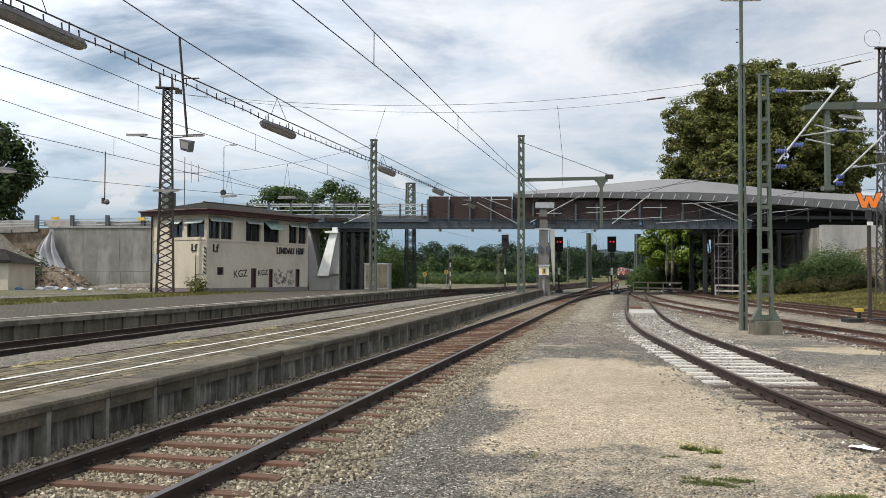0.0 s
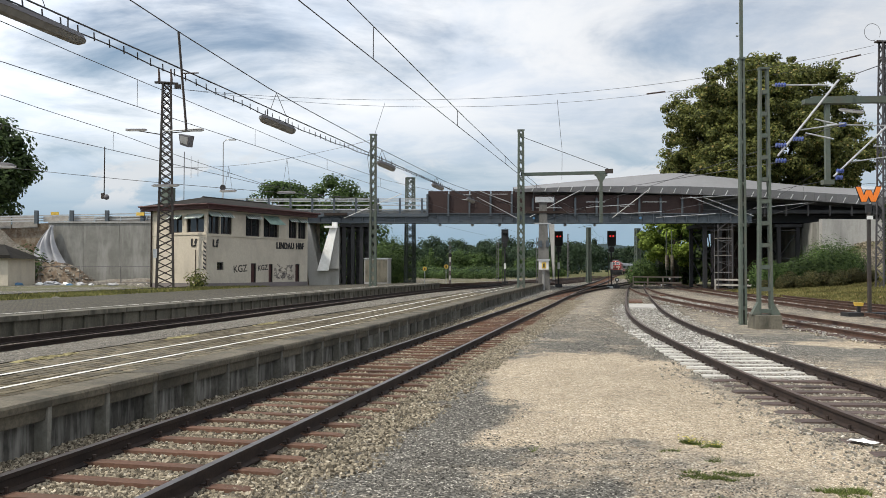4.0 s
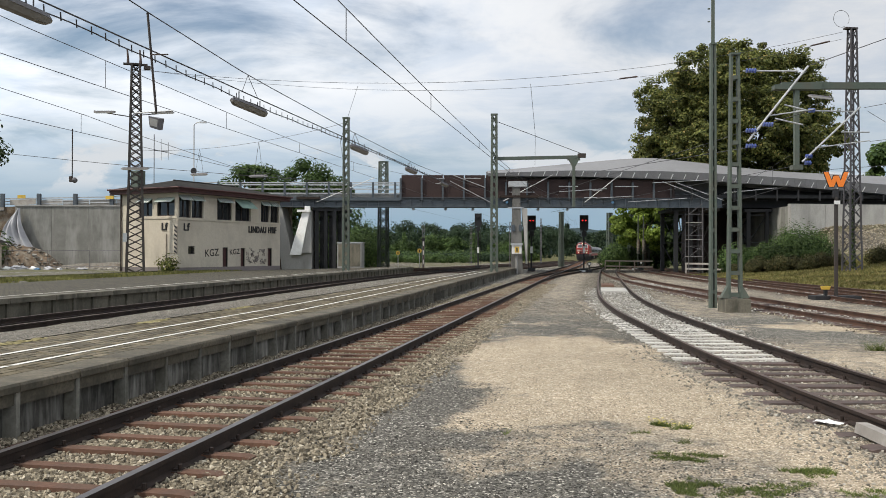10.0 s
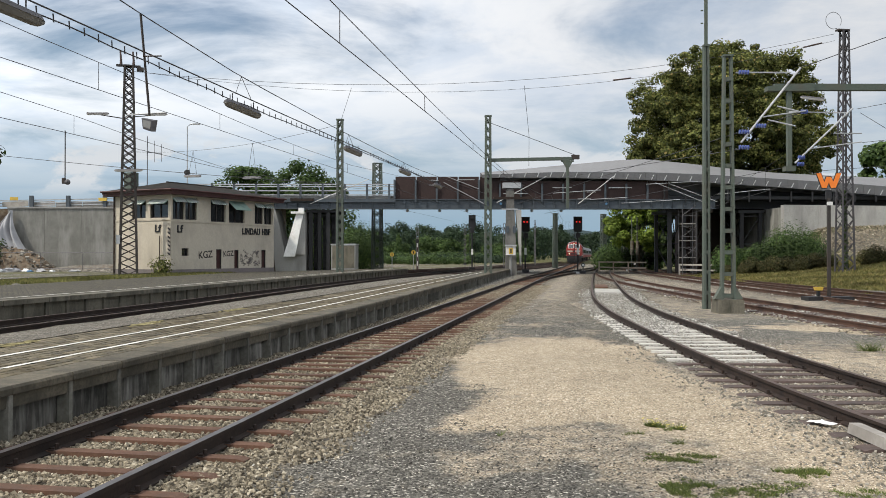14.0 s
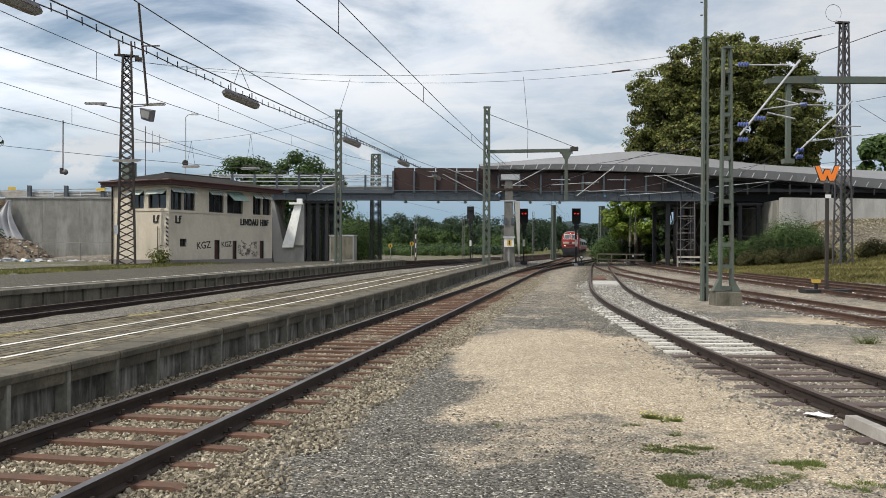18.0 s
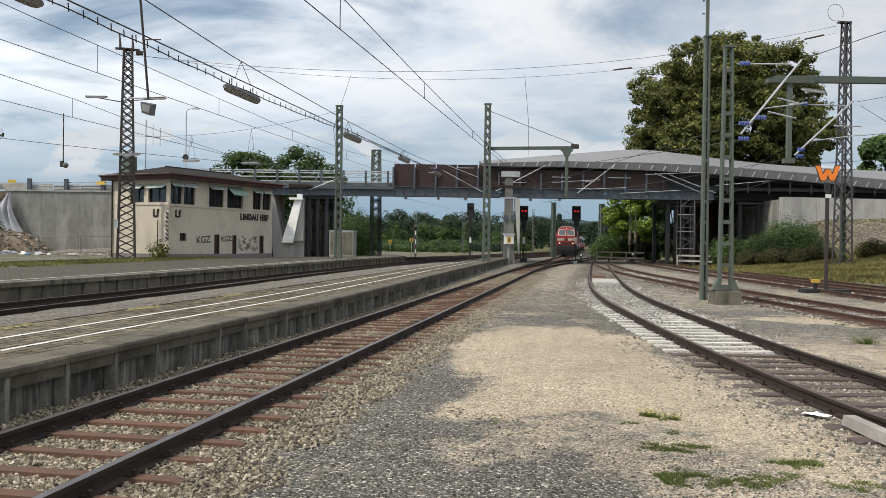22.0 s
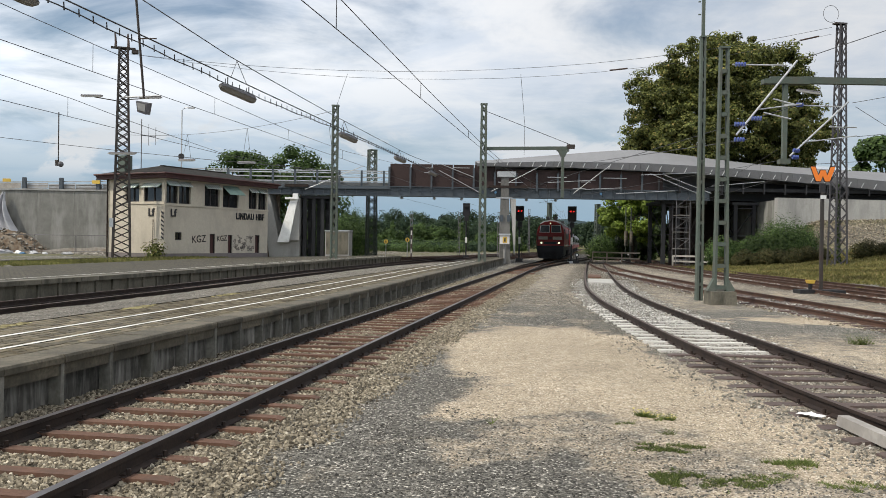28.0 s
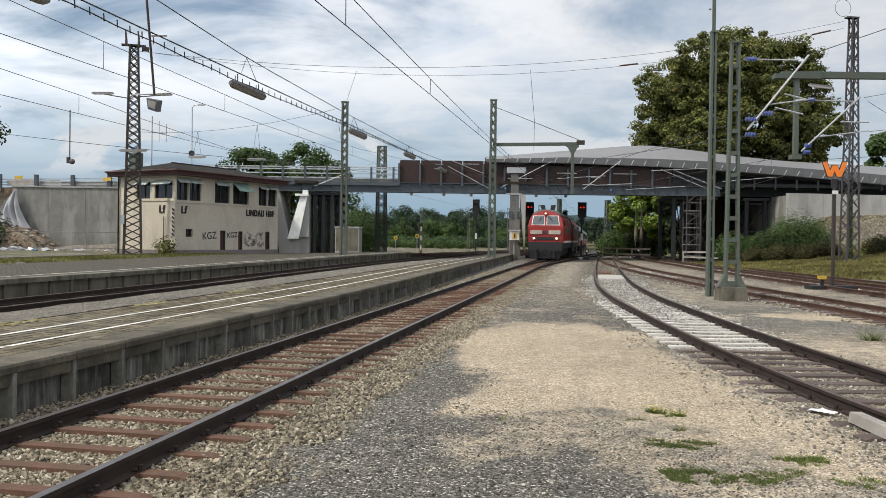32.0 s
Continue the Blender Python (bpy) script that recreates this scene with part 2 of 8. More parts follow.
LATTICE = mat("dark_lattice_steel", (0.036, 0.032, 0.030), (0.062, 0.055, 0.05), 0.75, 0.2, 12, 1.5, (0.06, 0.042, 0.034), 0.2, 0.004, 0.08)
LATTICEGREY = mat("grey_lattice_steel", (0.11, 0.105, 0.112), (0.155, 0.15, 0.158), 0.65, 0.3, 12, 1.5, (0.12, 0.11, 0.11), 0.2, 0.004, 0.08)
LATTICEDARK = mat("dark_grey_lattice_steel", (0.052, 0.05, 0.056), (0.085, 0.082, 0.09), 0.7, 0.2, 12, 1.5, (0.07, 0.06, 0.06), 0.2, 0.004, 0.08)
GALV = mat("galvanised_steel", (0.42, 0.43, 0.44), (0.55, 0.56, 0.57), 0.5, 0.45, 14, 1.5, (0.36, 0.37, 0.38), 0.1, 0.003, 0.08)
GIRDER = mat("blue_grey_girder_paint", (0.058, 0.073, 0.088), (0.08, 0.097, 0.113), 0.55, 0.1, 6, 0.5, (0.08, 0.09, 0.10), 0.1, 0.004, 0.05, 0.5)
BARRIER = mat("grey_sheet_barrier", (0.20, 0.20, 0.205), (0.23, 0.23, 0.235), 0.6, 0.1, 5, 0.3, (0.185, 0.185, 0.19), 0.05, 0.004, 0.03, 0.4)
BARRIERDK = mat("dark_grey_sheet", (0.12, 0.12, 0.125), (0.15, 0.15, 0.155), 0.6, 0.2, 5, 0.3, (0.13, 0.13, 0.13), 0.05, 0.004, 0.03, 0.4)
BROWNWALL = mat("brown_noise_panel", (0.026, 0.013, 0.011), (0.042, 0.021, 0.018), 0.75, 0, 10, 0.6, (0.022, 0.012, 0.011), 0.2, 0.006, 0.08)
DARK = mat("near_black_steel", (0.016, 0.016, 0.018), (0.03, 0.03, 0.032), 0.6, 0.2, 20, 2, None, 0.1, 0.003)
BLACKWIRE = mat("dark_wire", (0.05, 0.05, 0.054), (0.085, 0.085, 0.09), 0.6, 0.4, 20, 2, None, 0, 0, 0.1)
WHITE = mat("white_paint", (0.72, 0.72, 0.70), (0.82, 0.82, 0.80), 0.6, 0, 14, 1.5, (0.62, 0.61, 0.58), 0.1, 0.003)
LINEPAINT = mat("worn_white_line", (0.60, 0.58, 0.53), (0.74, 0.72, 0.67), 0.8, 0, 9, 2.2, (0.36, 0.35, 0.31), 0.2, 0.004)
ORANGE = mat("orange_sign", (0.85, 0.20, 0.02), (0.90, 0.25, 0.03), 0.5, 0, 14, 2, None, 0, 0)
WINDOW = glassy("dark_window_glass", (0.02, 0.022, 0.024))
CABGLASS = glassy("cab_windscreen_glass", (0.10, 0.115, 0.125), 0.15)
LOCORED = mat("loco_red_paint", (0.25, 0.013, 0.012), (0.31, 0.02, 0.017), 0.5, 0, 6, 0.9, (0.19, 0.02, 0.017), 0.05, 0.003, 0.02)
LOCOGREY = mat("loco_grey_roof", (0.085, 0.082, 0.078), (0.12, 0.115, 0.11), 0.6, 0.2, 6, 0.9, (0.11, 0.11, 0.11), 0.1, 0.004)
DIRTYSTRIPE = mat("dirty_pale_stripe", (0.40, 0.35, 0.29), (0.50, 0.45, 0.38), 0.6, 0, 6, 1, (0.30, 0.26, 0.22), 0.05, 0.003)
PALESTRIPE = mat("pale_stripe_paint", (0.68, 0.66, 0.64), (0.76, 0.74, 0.72), 0.5, 0, 6, 1, (0.55, 0.52, 0.5), 0.05, 0.003)
COACH = mat("coach_grey_paint", (0.13, 0.13, 0.135), (0.17, 0.17, 0.175), 0.45, 0.1, 6, 0.8, (0.22, 0.22, 0.225), 0.05, 0.003)
TIMBER = mat("pale_timber", (0.38, 0.31, 0.23), (0.50, 0.42, 0.33), 0.85, 0, 12, 2, (0.32, 0.28, 0.22), 0.3, 0.006)
GREYWOOD = mat("grey_weathered_timber", (0.30, 0.28, 0.255), (0.40, 0.375, 0.34), 0.9, 0, 12, 2, (0.24, 0.22, 0.2), 0.3, 0.006)
BARK = mat("tree_bark", (0.07, 0.055, 0.042), (0.12, 0.095, 0.075), 0.95, 0, 8, 1.5, (0.05, 0.042, 0.034), 0.7, 0.03)
BLUEINS = mat("blue_insulator_glaze", (0.05, 0.085, 0.30), (0.09, 0.13, 0.40), 0.3, 0, 20, 2, None, 0, 0)
BROWNINS = mat("brown_insulator_glaze", (0.05, 0.028, 0.02), (0.08, 0.045, 0.03), 0.3, 0, 20, 2, None, 0, 0)
REDLAMP = glow("red_signal_light", (1.0, 0.03, 0.03), 1.8)
HEADLAMP = glow("warm_headlight", (1.0, 0.86, 0.55), 1.6)
AWNING = mat("green_awning_cloth", (0.22, 0.33, 0.28), (0.30, 0.42, 0.36), 0.85, 0, 14, 2, (0.18, 0.26, 0.22), 0.1, 0.003)
TARP = mat("white_plastic_tarp", (0.34, 0.34, 0.355), (0.42, 0.42, 0.435), 0.6, 0, 1.5, 0.9, (0.28, 0.28, 0.295), 0.1, 0.01)
EARTH = mat("brown_earth_heap", (0.095, 0.064, 0.04), (0.19, 0.135, 0.088), 0.95, 0, 6, 1.6, (0.27, 0.24, 0.19), 0.8, 0.05)
RUBBLE = mat("grey_brown_rubble", (0.10, 0.09, 0.074), (0.27, 0.245, 0.205), 0.95, 0, 5, 1.5, (0.13, 0.10, 0.07), 0.9, 0.08, 0.1)
BLUE = mat("blue_plastic", (0.07, 0.18, 0.33), (0.11, 0.24, 0.40), 0.5, 0, 6, 1, None, 0.1, 0.01)
YELLOW = mat("yellow_paint", (0.62, 0.40, 0.05), (0.70, 0.48, 0.08), 0.6, 0, 9, 1.5, (0.5, 0.34, 0.08), 0.1, 0.003)
LEAF_CHESTNUT = leafy("chestnut_leaves", (0.022, 0.034, 0.012), (0.215, 0.23, 0.066), (0.38, 0.285, 0.105))
LEAF_GREEN = leafy("green_leaves", (0.024, 0.047, 0.016), (0.105, 0.16, 0.048))
LEAF_BRIGHT = leafy("bright_leaves", (0.08, 0.13, 0.022), (0.27, 0.35, 0.065))
# bluish tint in the leaf colour stands for haze over distance
LEAF_WOOD = leafy("hazy_wood_leaves", (0.018, 0.034, 0.021), (0.06, 0.092, 0.047))
TUFT = leafy("tuft_blades", (0.05, 0.075, 0.018), (0.17, 0.21, 0.06), (0.28, 0.25, 0.10))
DRYGRASS = leafy("dry_bank_grass", (0.09, 0.09, 0.027), (0.22, 0.195, 0.072), (0.34, 0.235, 0.12))
# darker copy of the pale lamp cover, for undersides in shade
LAMPCOVER = mat("shaded_lamp_cover", (0.15, 0.145, 0.13), (0.24, 0.23, 0.21), 0.5, 0, 9, 2, (0.2, 0.19, 0.17), 0.05, 0.002)
LEAF_DARK = leafy("dark_leaves", (0.018, 0.034, 0.012), (0.07, 0.105, 0.034))
FLOWER = mat("yellow_flower", (0.65, 0.55, 0.06), (0.75, 0.65, 0.10), 0.8, 0, 9, 2, None, 0, 0)

# ---- mesh building ----


class Geo:
    """Collects vertices and faces of one mesh."""

    def __init__(self):
        self.v, self.f, self.m = [], [], None

    def quad(self, a, b, c, d):
        k = len(self.v)
        self.v += [tuple(a), tuple(b), tuple(c), tuple(d)]
        self.f.append((k, k + 1, k + 2, k + 3))
        return self

    def tri(self, a, b, c):
        k = len(self.v)
        self.v += [tuple(a), tuple(b), tuple(c)]
        self.f.append((k, k + 1, k + 2))
        return self

    def hexa(self, p):
        """Eight corners: four below, four above, both anticlockwise from above."""
        k = len(self.v)
        self.v += [tuple(q) for q in p]
        for a in ((3, 2, 1, 0), (4, 5, 6, 7), (0, 1, 5, 4), (1, 2, 6, 5), (2, 3, 7, 6), (3, 0, 4, 7)):
            self.f.append(tuple(k + i for i in a))
        return self

    def box(self, x0, y0, z0, x1, y1, z1, m=None):
        p = [Vector(q) for q in ((x0, y0, z0), (x1, y0, z0), (x1, y1, z0), (x0, y1, z0), (x0, y0, z1), (x1, y0, z1), (x1, y1, z1), (x0, y1, z1))]
        return self.hexa([m @ q for q in p] if m else p)

    def beam(self, a, b, w, h=None, up=(0, 0, 1)):
        """A square bar from a to b, w across and h along up."""
        h = h or w
        a, b = Vector(a), Vector(b)
        d = (b - a).normalized()
        u = Vector(up)
        if abs(d.dot(u)) > 0.99:
            u = Vector((0, 1, 0))
        s = d.cross(u).normalized() * w / 2
        t = s.cross(d).normalized() * h / 2
        return self.hexa([a - s - t, a + s - t, b + s - t, b - s - t, a - s + t, a + s + t, b + s + t, b - s + t])

    def tube(self, pts, r, n=6, closed=True, r1=None):
        pts = [Vector(p) for p in pts]
        k0 = len(self.v)
        for i, p in enumerate(pts):
            d = (pts[min(i + 1, len(pts) - 1)] - pts[max(i - 1, 0)]).normalized()
            u = Vector((0, 0, 1)) if abs(d.z) < 0.9 else Vector((1, 0, 0))
            s = d.cross(u).normalized()
            t = s.cross(d)
            rr = r if r1 is None else r + (r1 - r) * i / (len(pts) - 1)
            for j in range(n):
                a = 2 * math.pi * j / n
                self.v.append(tuple(p + s * math.cos(a) * rr + t * math.sin(a) * rr))
        for i in range(len(pts) - 1):
            for j in range(n):
                a, b = k0 + i * n + j, k0 + i * n + (j + 1) % n
                self.f.append((a, b, b + n, a + n))
        if closed:
            self.f.append(tuple(k0 + j for j in reversed(range(n))))
            e = k0 + (len(pts) - 1) * n
            self.f.append(tuple(e + j for j in range(n)))
        return self

    def prism(self, outline, a, b):
        """An outline of (x, z) carried from y = a to y = b."""
        k, n = len(self.v), len(outline)
        self.v += [(x, a, z) for x, z in outline] + [(x, b, z) for x, z in outline]
        self.f.append(tuple(range(k, k + n)))
        self.f.append(tuple(reversed(range(k + n, k + 2 * n))))
        for i in range(n):
            j = (i + 1) % n
            self.f.append((k + j, k + i, k + n + i, k + n + j))
        return self

    def sweep(self, sections, caps=True):
        """Joins equal rings of points, one after the other."""
        k, n = len(self.v), len(sections[0])
        for ring in sections:
            self.v += [tuple(p) for p in ring]
        for i in range(len(sections) - 1):
            for j in range(n):
                a, b = k + i * n + j, k + i * n + (j + 1) % n
                self.f.append((a, b, b + n, a + n))
        if caps:
            self.f.append(tuple(k + j for j in reversed(range(n))))
            self.f.append(tuple(k + (len(sections) - 1) * n + j for j in range(n)))
        return self

    def ball(self, c, r, seg=10, rings=6, squash=(1, 1, 1)):
        k = len(self.v)
        for i in range(rings + 1):
            th = math.pi * i / rings
            for j in range(seg):
                a = 2 * math.pi * j / seg
                self.v.append((c[0] + r * squash[0] * math.sin(th) * math.cos(a), c[1] + r * squash[1] * math.sin(th) * math.sin(a), c[2] + r * squash[2] * math.cos(th)))
        for i in range(rings):
            for j in range(seg):
                a, b = k + i * seg + j, k + i * seg + (j + 1) % seg
                self.f.append((a, a + seg, b + seg, b))
        return self

    def mesh(self, name, material, smooth=False, weld=False):
        me = bpy.data.meshes.new(name)
        me.from_pydata(self.v, [], self.f)
        for mt in material if isinstance(material, (list, tuple)) else [material]:
            me.materials.append(mt)
        if weld:
            bm = bmesh.new()
            bm.from_mesh(me)
            bmesh.ops.remove_doubles(bm, verts=bm.verts, dist=0.0005)
            bm.to_mesh(me)
            bm.free()
        if smooth:
            me.shade_smooth()
        me.update()
        return me


def part(name, geo, material, parent=None, label="", m=None, smooth=False, kind="", weld=False):
    me = geo if isinstance(geo, bpy.types.Mesh) else geo.mesh(name, material, smooth, weld)
    ob = new(name, me)
    if parent:
        ob.parent = parent
    if m:
        ob.matrix_basis = m
    return tagged(ob, label, kind=kind)


def thing(name, m, label, category, group="", kind=""):
    ob = new(name)
    ob.empty_display_size = 0.2
    ob.matrix_basis = m
    return tagged(ob, label, category, group, kind)


def solid(name, geo, material, label, category, group="", kind="", m=None, smooth=False):
    ob = new(name, geo.mesh(name, material, smooth))
    if m:
        ob.matrix_basis = m
    return tagged(ob, label, category, group, kind)


# The tracks run 10 degrees clockwise from +Y: r metres to the right of the eye, s metres along.
TRACK_TURN = -10.085
TC, TS = math.cos(radians(-TRACK_TURN)), math.sin(radians(-TRACK_TURN))


def tf(r, s, z=0.0):
    return Vector((r * TC + s * TS, -r * TS + s * TC, z))


def to_track(x, y):
    return x * TC - y * TS, x * TS + y * TC




def lerp(x, pts):
    """Piecewise smooth value at x through (x, value) pairs."""
    if x <= pts[0][0]:
        return pts[0][1]
    for (a, u), (b, w) in zip(pts, pts[1:]):
        if x <= b:
            return u + (w - u) * (x - a) / (b - a)
    return pts[-1][1]


def smooth01(x, a, b):
    t = min(1, max(0, (x - a) / (b - a)))
    return t * t * (3 - 2 * t)


def curve_through(knots, step=0.6):
    """Catmull-Rom path through (r, s) knots, resampled at even steps."""
    k = [Vector(p) for p in knots]
    k = [k[0] * 2 - k[1]] + k + [k[-1] * 2 - k[-2]]
    fine = []
    for i in range(1, len(k) - 2):
        p0, p1, p2, p3 = k[i - 1:i + 3]
        for j in range(40):
            t = j / 40
            fine.append(0.5 * (2 * p1 + (p2 - p0) * t + (2 * p0 - 5 * p1 + 4 * p2 - p3) * t * t + (3 * p1 - p0 - 3 * p2 + p3) * t ** 3))
    fine.append(k[-2])
    out, need = [fine[0]], step
    for a, b in zip(fine, fine[1:]):
        d = (b - a).length
        while d >= need and d > 0:
            a = a + (b - a) * need / d
            d = (b - a).length
            out.append(a)
            need = step
        need -= d
    return out

# ---- the ground: one sheet to the horizon ----
T1 = [(-4.34, -8), (-4.34, 20), (-4.34, 45), (-4.34, 68), (-4.0, 84), (-3.75, 100), (-3.45, 118), (-3.3, 150), (-3.5, 180), (-3.2, 230), (-1.5, 313), (4, 420)]
T2 = [(-14.1, -8), (-14.2, 10), (-14.4, 20), (-14.5, 28), (-14.85, 36), (-15.3, 50), (-15.4, 65), (-15.1, 85), (-13.6, 110), (-10.8, 140), (-7, 175)]
T3 = [(8.2, -9), (6.2, -1), (4.5, 6), (3.62, 9.8), (3.1, 12.5), (2.52, 16.2), (1.86, 21.6), (1.22, 28), (0.84, 36.5), (0.78, 51), (0.86, 66), (1.0, 82), (1.5, 105), (2.5, 140)]
T4 = [(11.5, 2), (9.6, 12), (7.7, 22), (6.78, 27), (5.9, 32), (5.05, 37), (4.2, 43), (3.25, 50), (2.2, 60), (1.5, 71), (1.15, 85)]
T5 = [(17, 0), (14.2, 12), (11.75, 26), (10.3, 36), (9.15, 45), (7.7, 58), (6.2, 75), (5.0, 95), (4.2, 125)]
T6 = [(18.5, 10), (14.2, 30), (12.6, 40), (11.4, 48), (9.9, 58), (8.3, 75), (7.2, 95), (6.6, 125)]
T7 = [(-21.5, 70), (-17.5, 92), (-13.5, 120), (-8.5, 165)]
T8 = [(-4.34, 56), (-3.8, 68), (-2.4, 84), (-0.9, 99), (0.9, 116), (2.2, 132)]
ALL_TRACKS = [curve_through(k, 1.5) for k in (T1, T2, T3, T4, T5, T6, T7)]


def fnoise(x, y, sc, seed=0.0):
    return noise.noise(Vector((x * sc + seed, y * sc - seed * 0.7, seed)))


TR_ARR = [np.array([tuple(p) for p in t]) for t in ALL_TRACKS]


def track_distance(r, s):
    return min(float(np.min(np.hypot(a[:, 0] - r, a[:, 1] - s))) for a in TR_ARR)


def bank(x, y):
    """Height of the grassy verge on the far right and the rubble slope below the abutment."""
    e = x - lerp(y, [(30, 27), (36, 25), (42.2, 22.9), (46.6, 21.5), (53, 20.4), (61, 20.0), (70, 19.6), (82, 19.0)])
    rise = lerp(e, [(0, 0), (2.5, 0.16), (9, 0.55), (12, 0.95), (16, 1.7), (30, 2.2)])
    rise *= smooth01(y, 30, 40) * (1 - (1 - smooth01(x, 31, 34)) * smooth01(y, 72, 78))
    slope = 2.7 * smooth01(x, 31.2, 34.5) * smooth01(y, 70, 77.2)
    return (rise + slope) * (1 - smooth01(y, 90, 99))


def ground_height(x, y):
    r, s = to_track(x, y)
    h = bank(x, y)
    # raised gravel between the island platform and the second track
    if r < -7.4 and -10 < s < 80:
        side = r - lerp(s, [(b, a) for a, b in T2]) - 0.75
        h += lerp(side, [(0, 0), (0.25, 0), (0.6, 0.13), (4.2, 0.48), (9, 0.52)]) * smooth01(-r, 7.5, 8.2) * (1 - smooth01(s, 58, 78))
    # made ground behind the far platform
    h += 0.52 * smooth01(-r, 22.5, 24.5) * (1 - smooth01(s, 61, 68))
    if 0 < y < 60 and abs(x) < 40:
        h += 0.022 * fnoise(x, y, 0.9, 3) + 0.012 * fnoise(x, y, 3.1, 5)
    return h


def ballast_edge(r, s):
    """Sandy fringe beside the curving track."""
    return smooth01(s, 4, 8) * (1 - smooth01(s, 16, 24)) * smooth01(r, 0.4, 2.0)


SANDY = [(-0.05, 9.1), (0.1, 9.8), (0.5, 10.5), (0.75, 11.8), (0.0, 13.6), (0.2, 16.9), (1.6, 19.3), (3.2, 19.3), (4.2, 17.6), (4.1, 15), (4.05, 11.4), (3.8, 8.1), (3.75, 6.7), (3.1, 6.5), (2.4, 8.1), (1.7, 9.3)]


def inside(x, y, poly):
    """Distance to an outline, positive inside it."""
    best, odd = 1e9, False
    for (ax, ay), (bx, by) in zip(poly, poly[1:] + poly[:1]):
        dx, dy = bx - ax, by - ay
        t = min(1, max(0, ((x - ax) * dx + (y - ay) * dy) / (dx * dx + dy * dy)))
        best = min(best, math.hypot(x - ax - t * dx, y - ay - t * dy))
        if (ay > y) != (by > y) and x < ax + (y - ay) / (by - ay) * dx:
            odd = not odd
    return best if odd else -best


def build_ground():
    def axis(spans):
        out = []
        for a, b, st in spans:
            out += list(np.arange(a, b, st))
        return out + [spans[-1][1]]

    xs = axis([(-3000, -600, 400), (-600, -100, 50), (-100, -34, 3), (-34, -8, 0.7), (-8, 12, 0.2), (12, 60, 1.2), (60, 160, 10), (160, 600, 60), (600, 3001, 400)])
    ys = axis([(-600, -60, 90), (-60, 0, 8), (0, 4, 0.8), (4, 24, 0.2), (24, 45, 0.5), (45, 120, 1.5), (120, 240, 4), (240, 400, 12), (400, 3001, 260)])
    v, f, col = [], [], []
    nx = len(xs)
    for y in ys:
        for x in xs:
            r, s = to_track(x, y)
            v.append((x, y, ground_height(x, y)))
            near = abs(x) < 60 and 0 < y < 240
            n1 = fnoise(x, y, 0.55, 11) * 0.5 + fnoise(x, y, 1.3, 4) * 0.3 + fnoise(x, y, 2.9, 9) * 0.2 if near else 0
            n2 = fnoise(x, y, 0.18, 7) if near else 0
            # sandy patch on the gravel way
            sand = smooth01(inside(x + n1 * 0.6, y + n1 * 0.11 * y, SANDY) + 0.3 * fnoise(x, y, 2.2, 17) + 0.5 * fnoise(x, y * 0.6, 0.9, 23), -0.6, 0.7) if near and y < 26 else 0
            sand = max(sand, 0.75 * smooth01(1 - math.hypot((x - 11.5) / 5.5, (y - 21.5) / 2.4) + n1, 0.05, 0.5))
            sand = sand * (0.72 + 0.28 * smooth01(n1 + fnoise(x, y, 0.8, 21) * 0.6, -0.35, 0.1)) if near else 0
            sand = max(sand, 0.5 * smooth01(n2 + n1, 0.2, 0.6), 0.55 * ballast_edge(r, s) if near else 0)
            # lightens the farther gravel through the sand mask, for its brightness at grazing angles
            if 18 < y < 90 and -3 < r < 13:
                sand = max(sand, 0.43 * smooth01(y + 4 * n1, 19, 28))
            d = track_distance(r, s) if near else 9
            ballast = 1 - smooth01(d + n1 * 0.5, 1.55, 2.0)
            if r > -1.0 and s < 34:
                ballast = 0.75 - 0.75 * smooth01(d + n1 * 0.5, 0.6, 1.3)
            if r < -8.5 and r > -19:
                ballast = max(ballast, 0.4)
            hb = bank(x, y)
            grass = smooth01(hb + n1 * 0.05, 0.01, 0.12) * (1 - 0.95 * smooth01(hb + n1 * 0.5, 1.75, 2.3))
            ballast = max(ballast, 0.85 * smooth01(hb + n1 * 0.5, 1.75, 2.3))
            if y > 235 or abs(x) > 75 or (y > 130 and r > 9):
                grass = 1.0
            if y > 104 and r < 1.5:
                grass, ballast, sand = smooth01(y + 30 * n1, 150, 185), max(ballast, 0.85), sand * 0.2
            if y > 76 and 6.5 < r < 60:
                grass = max(grass, 0.9)
            if r < -19.5:
                grass = max(grass, 0.75 * smooth01(n2 + n1 * 0.6, -0.3, 0.2))
            col.append((sand, ballast, grass, 1))
    for j in range(len(ys) - 1):
        for i in range(nx - 1):
            a = j * nx + i
            f.append((a, a + 1, a + 1 + nx, a + nx))
    me = bpy.data.meshes.new("ground")
    me.from_pydata(v, [], f)
    at = me.color_attributes.new("cover", "FLOAT_COLOR", "POINT")
    at.data.foreach_set("color", np.array(col, dtype=np.float32).ravel())
    me.shade_smooth()

    m = bpy.data.materials.new("gravel_ground")
    m.use_nodes = True
    nt = m.node_tree
    n, l = nt.nodes, nt.links
    b = n["Principled BSDF"]
    b.inputs["Roughness"].default_value = 0.92
    b.inputs["Specular IOR Level"].default_value = 0.25
    co = n.new("ShaderNodeTexCoord").outputs["Object"]
    ca = n.new("ShaderNodeVertexColor")
    ca.layer_name = "cover"
    sp = n.new("ShaderNodeSeparateColor")
    l.new(ca.outputs[0], sp.inputs[0])

    def nz(scale, detail, rough=0.6):
        t = n.new("ShaderNodeTexNoise")
        t.inputs["Scale"].default_value, t.inputs["Detail"].default_value, t.inputs["Roughness"].default_value = scale, detail, rough
        l.new(co, t.inputs["Vector"])
        return t.outputs["Fac"]

    def vor(scale):
        t = n.new("ShaderNodeTexVoronoi")
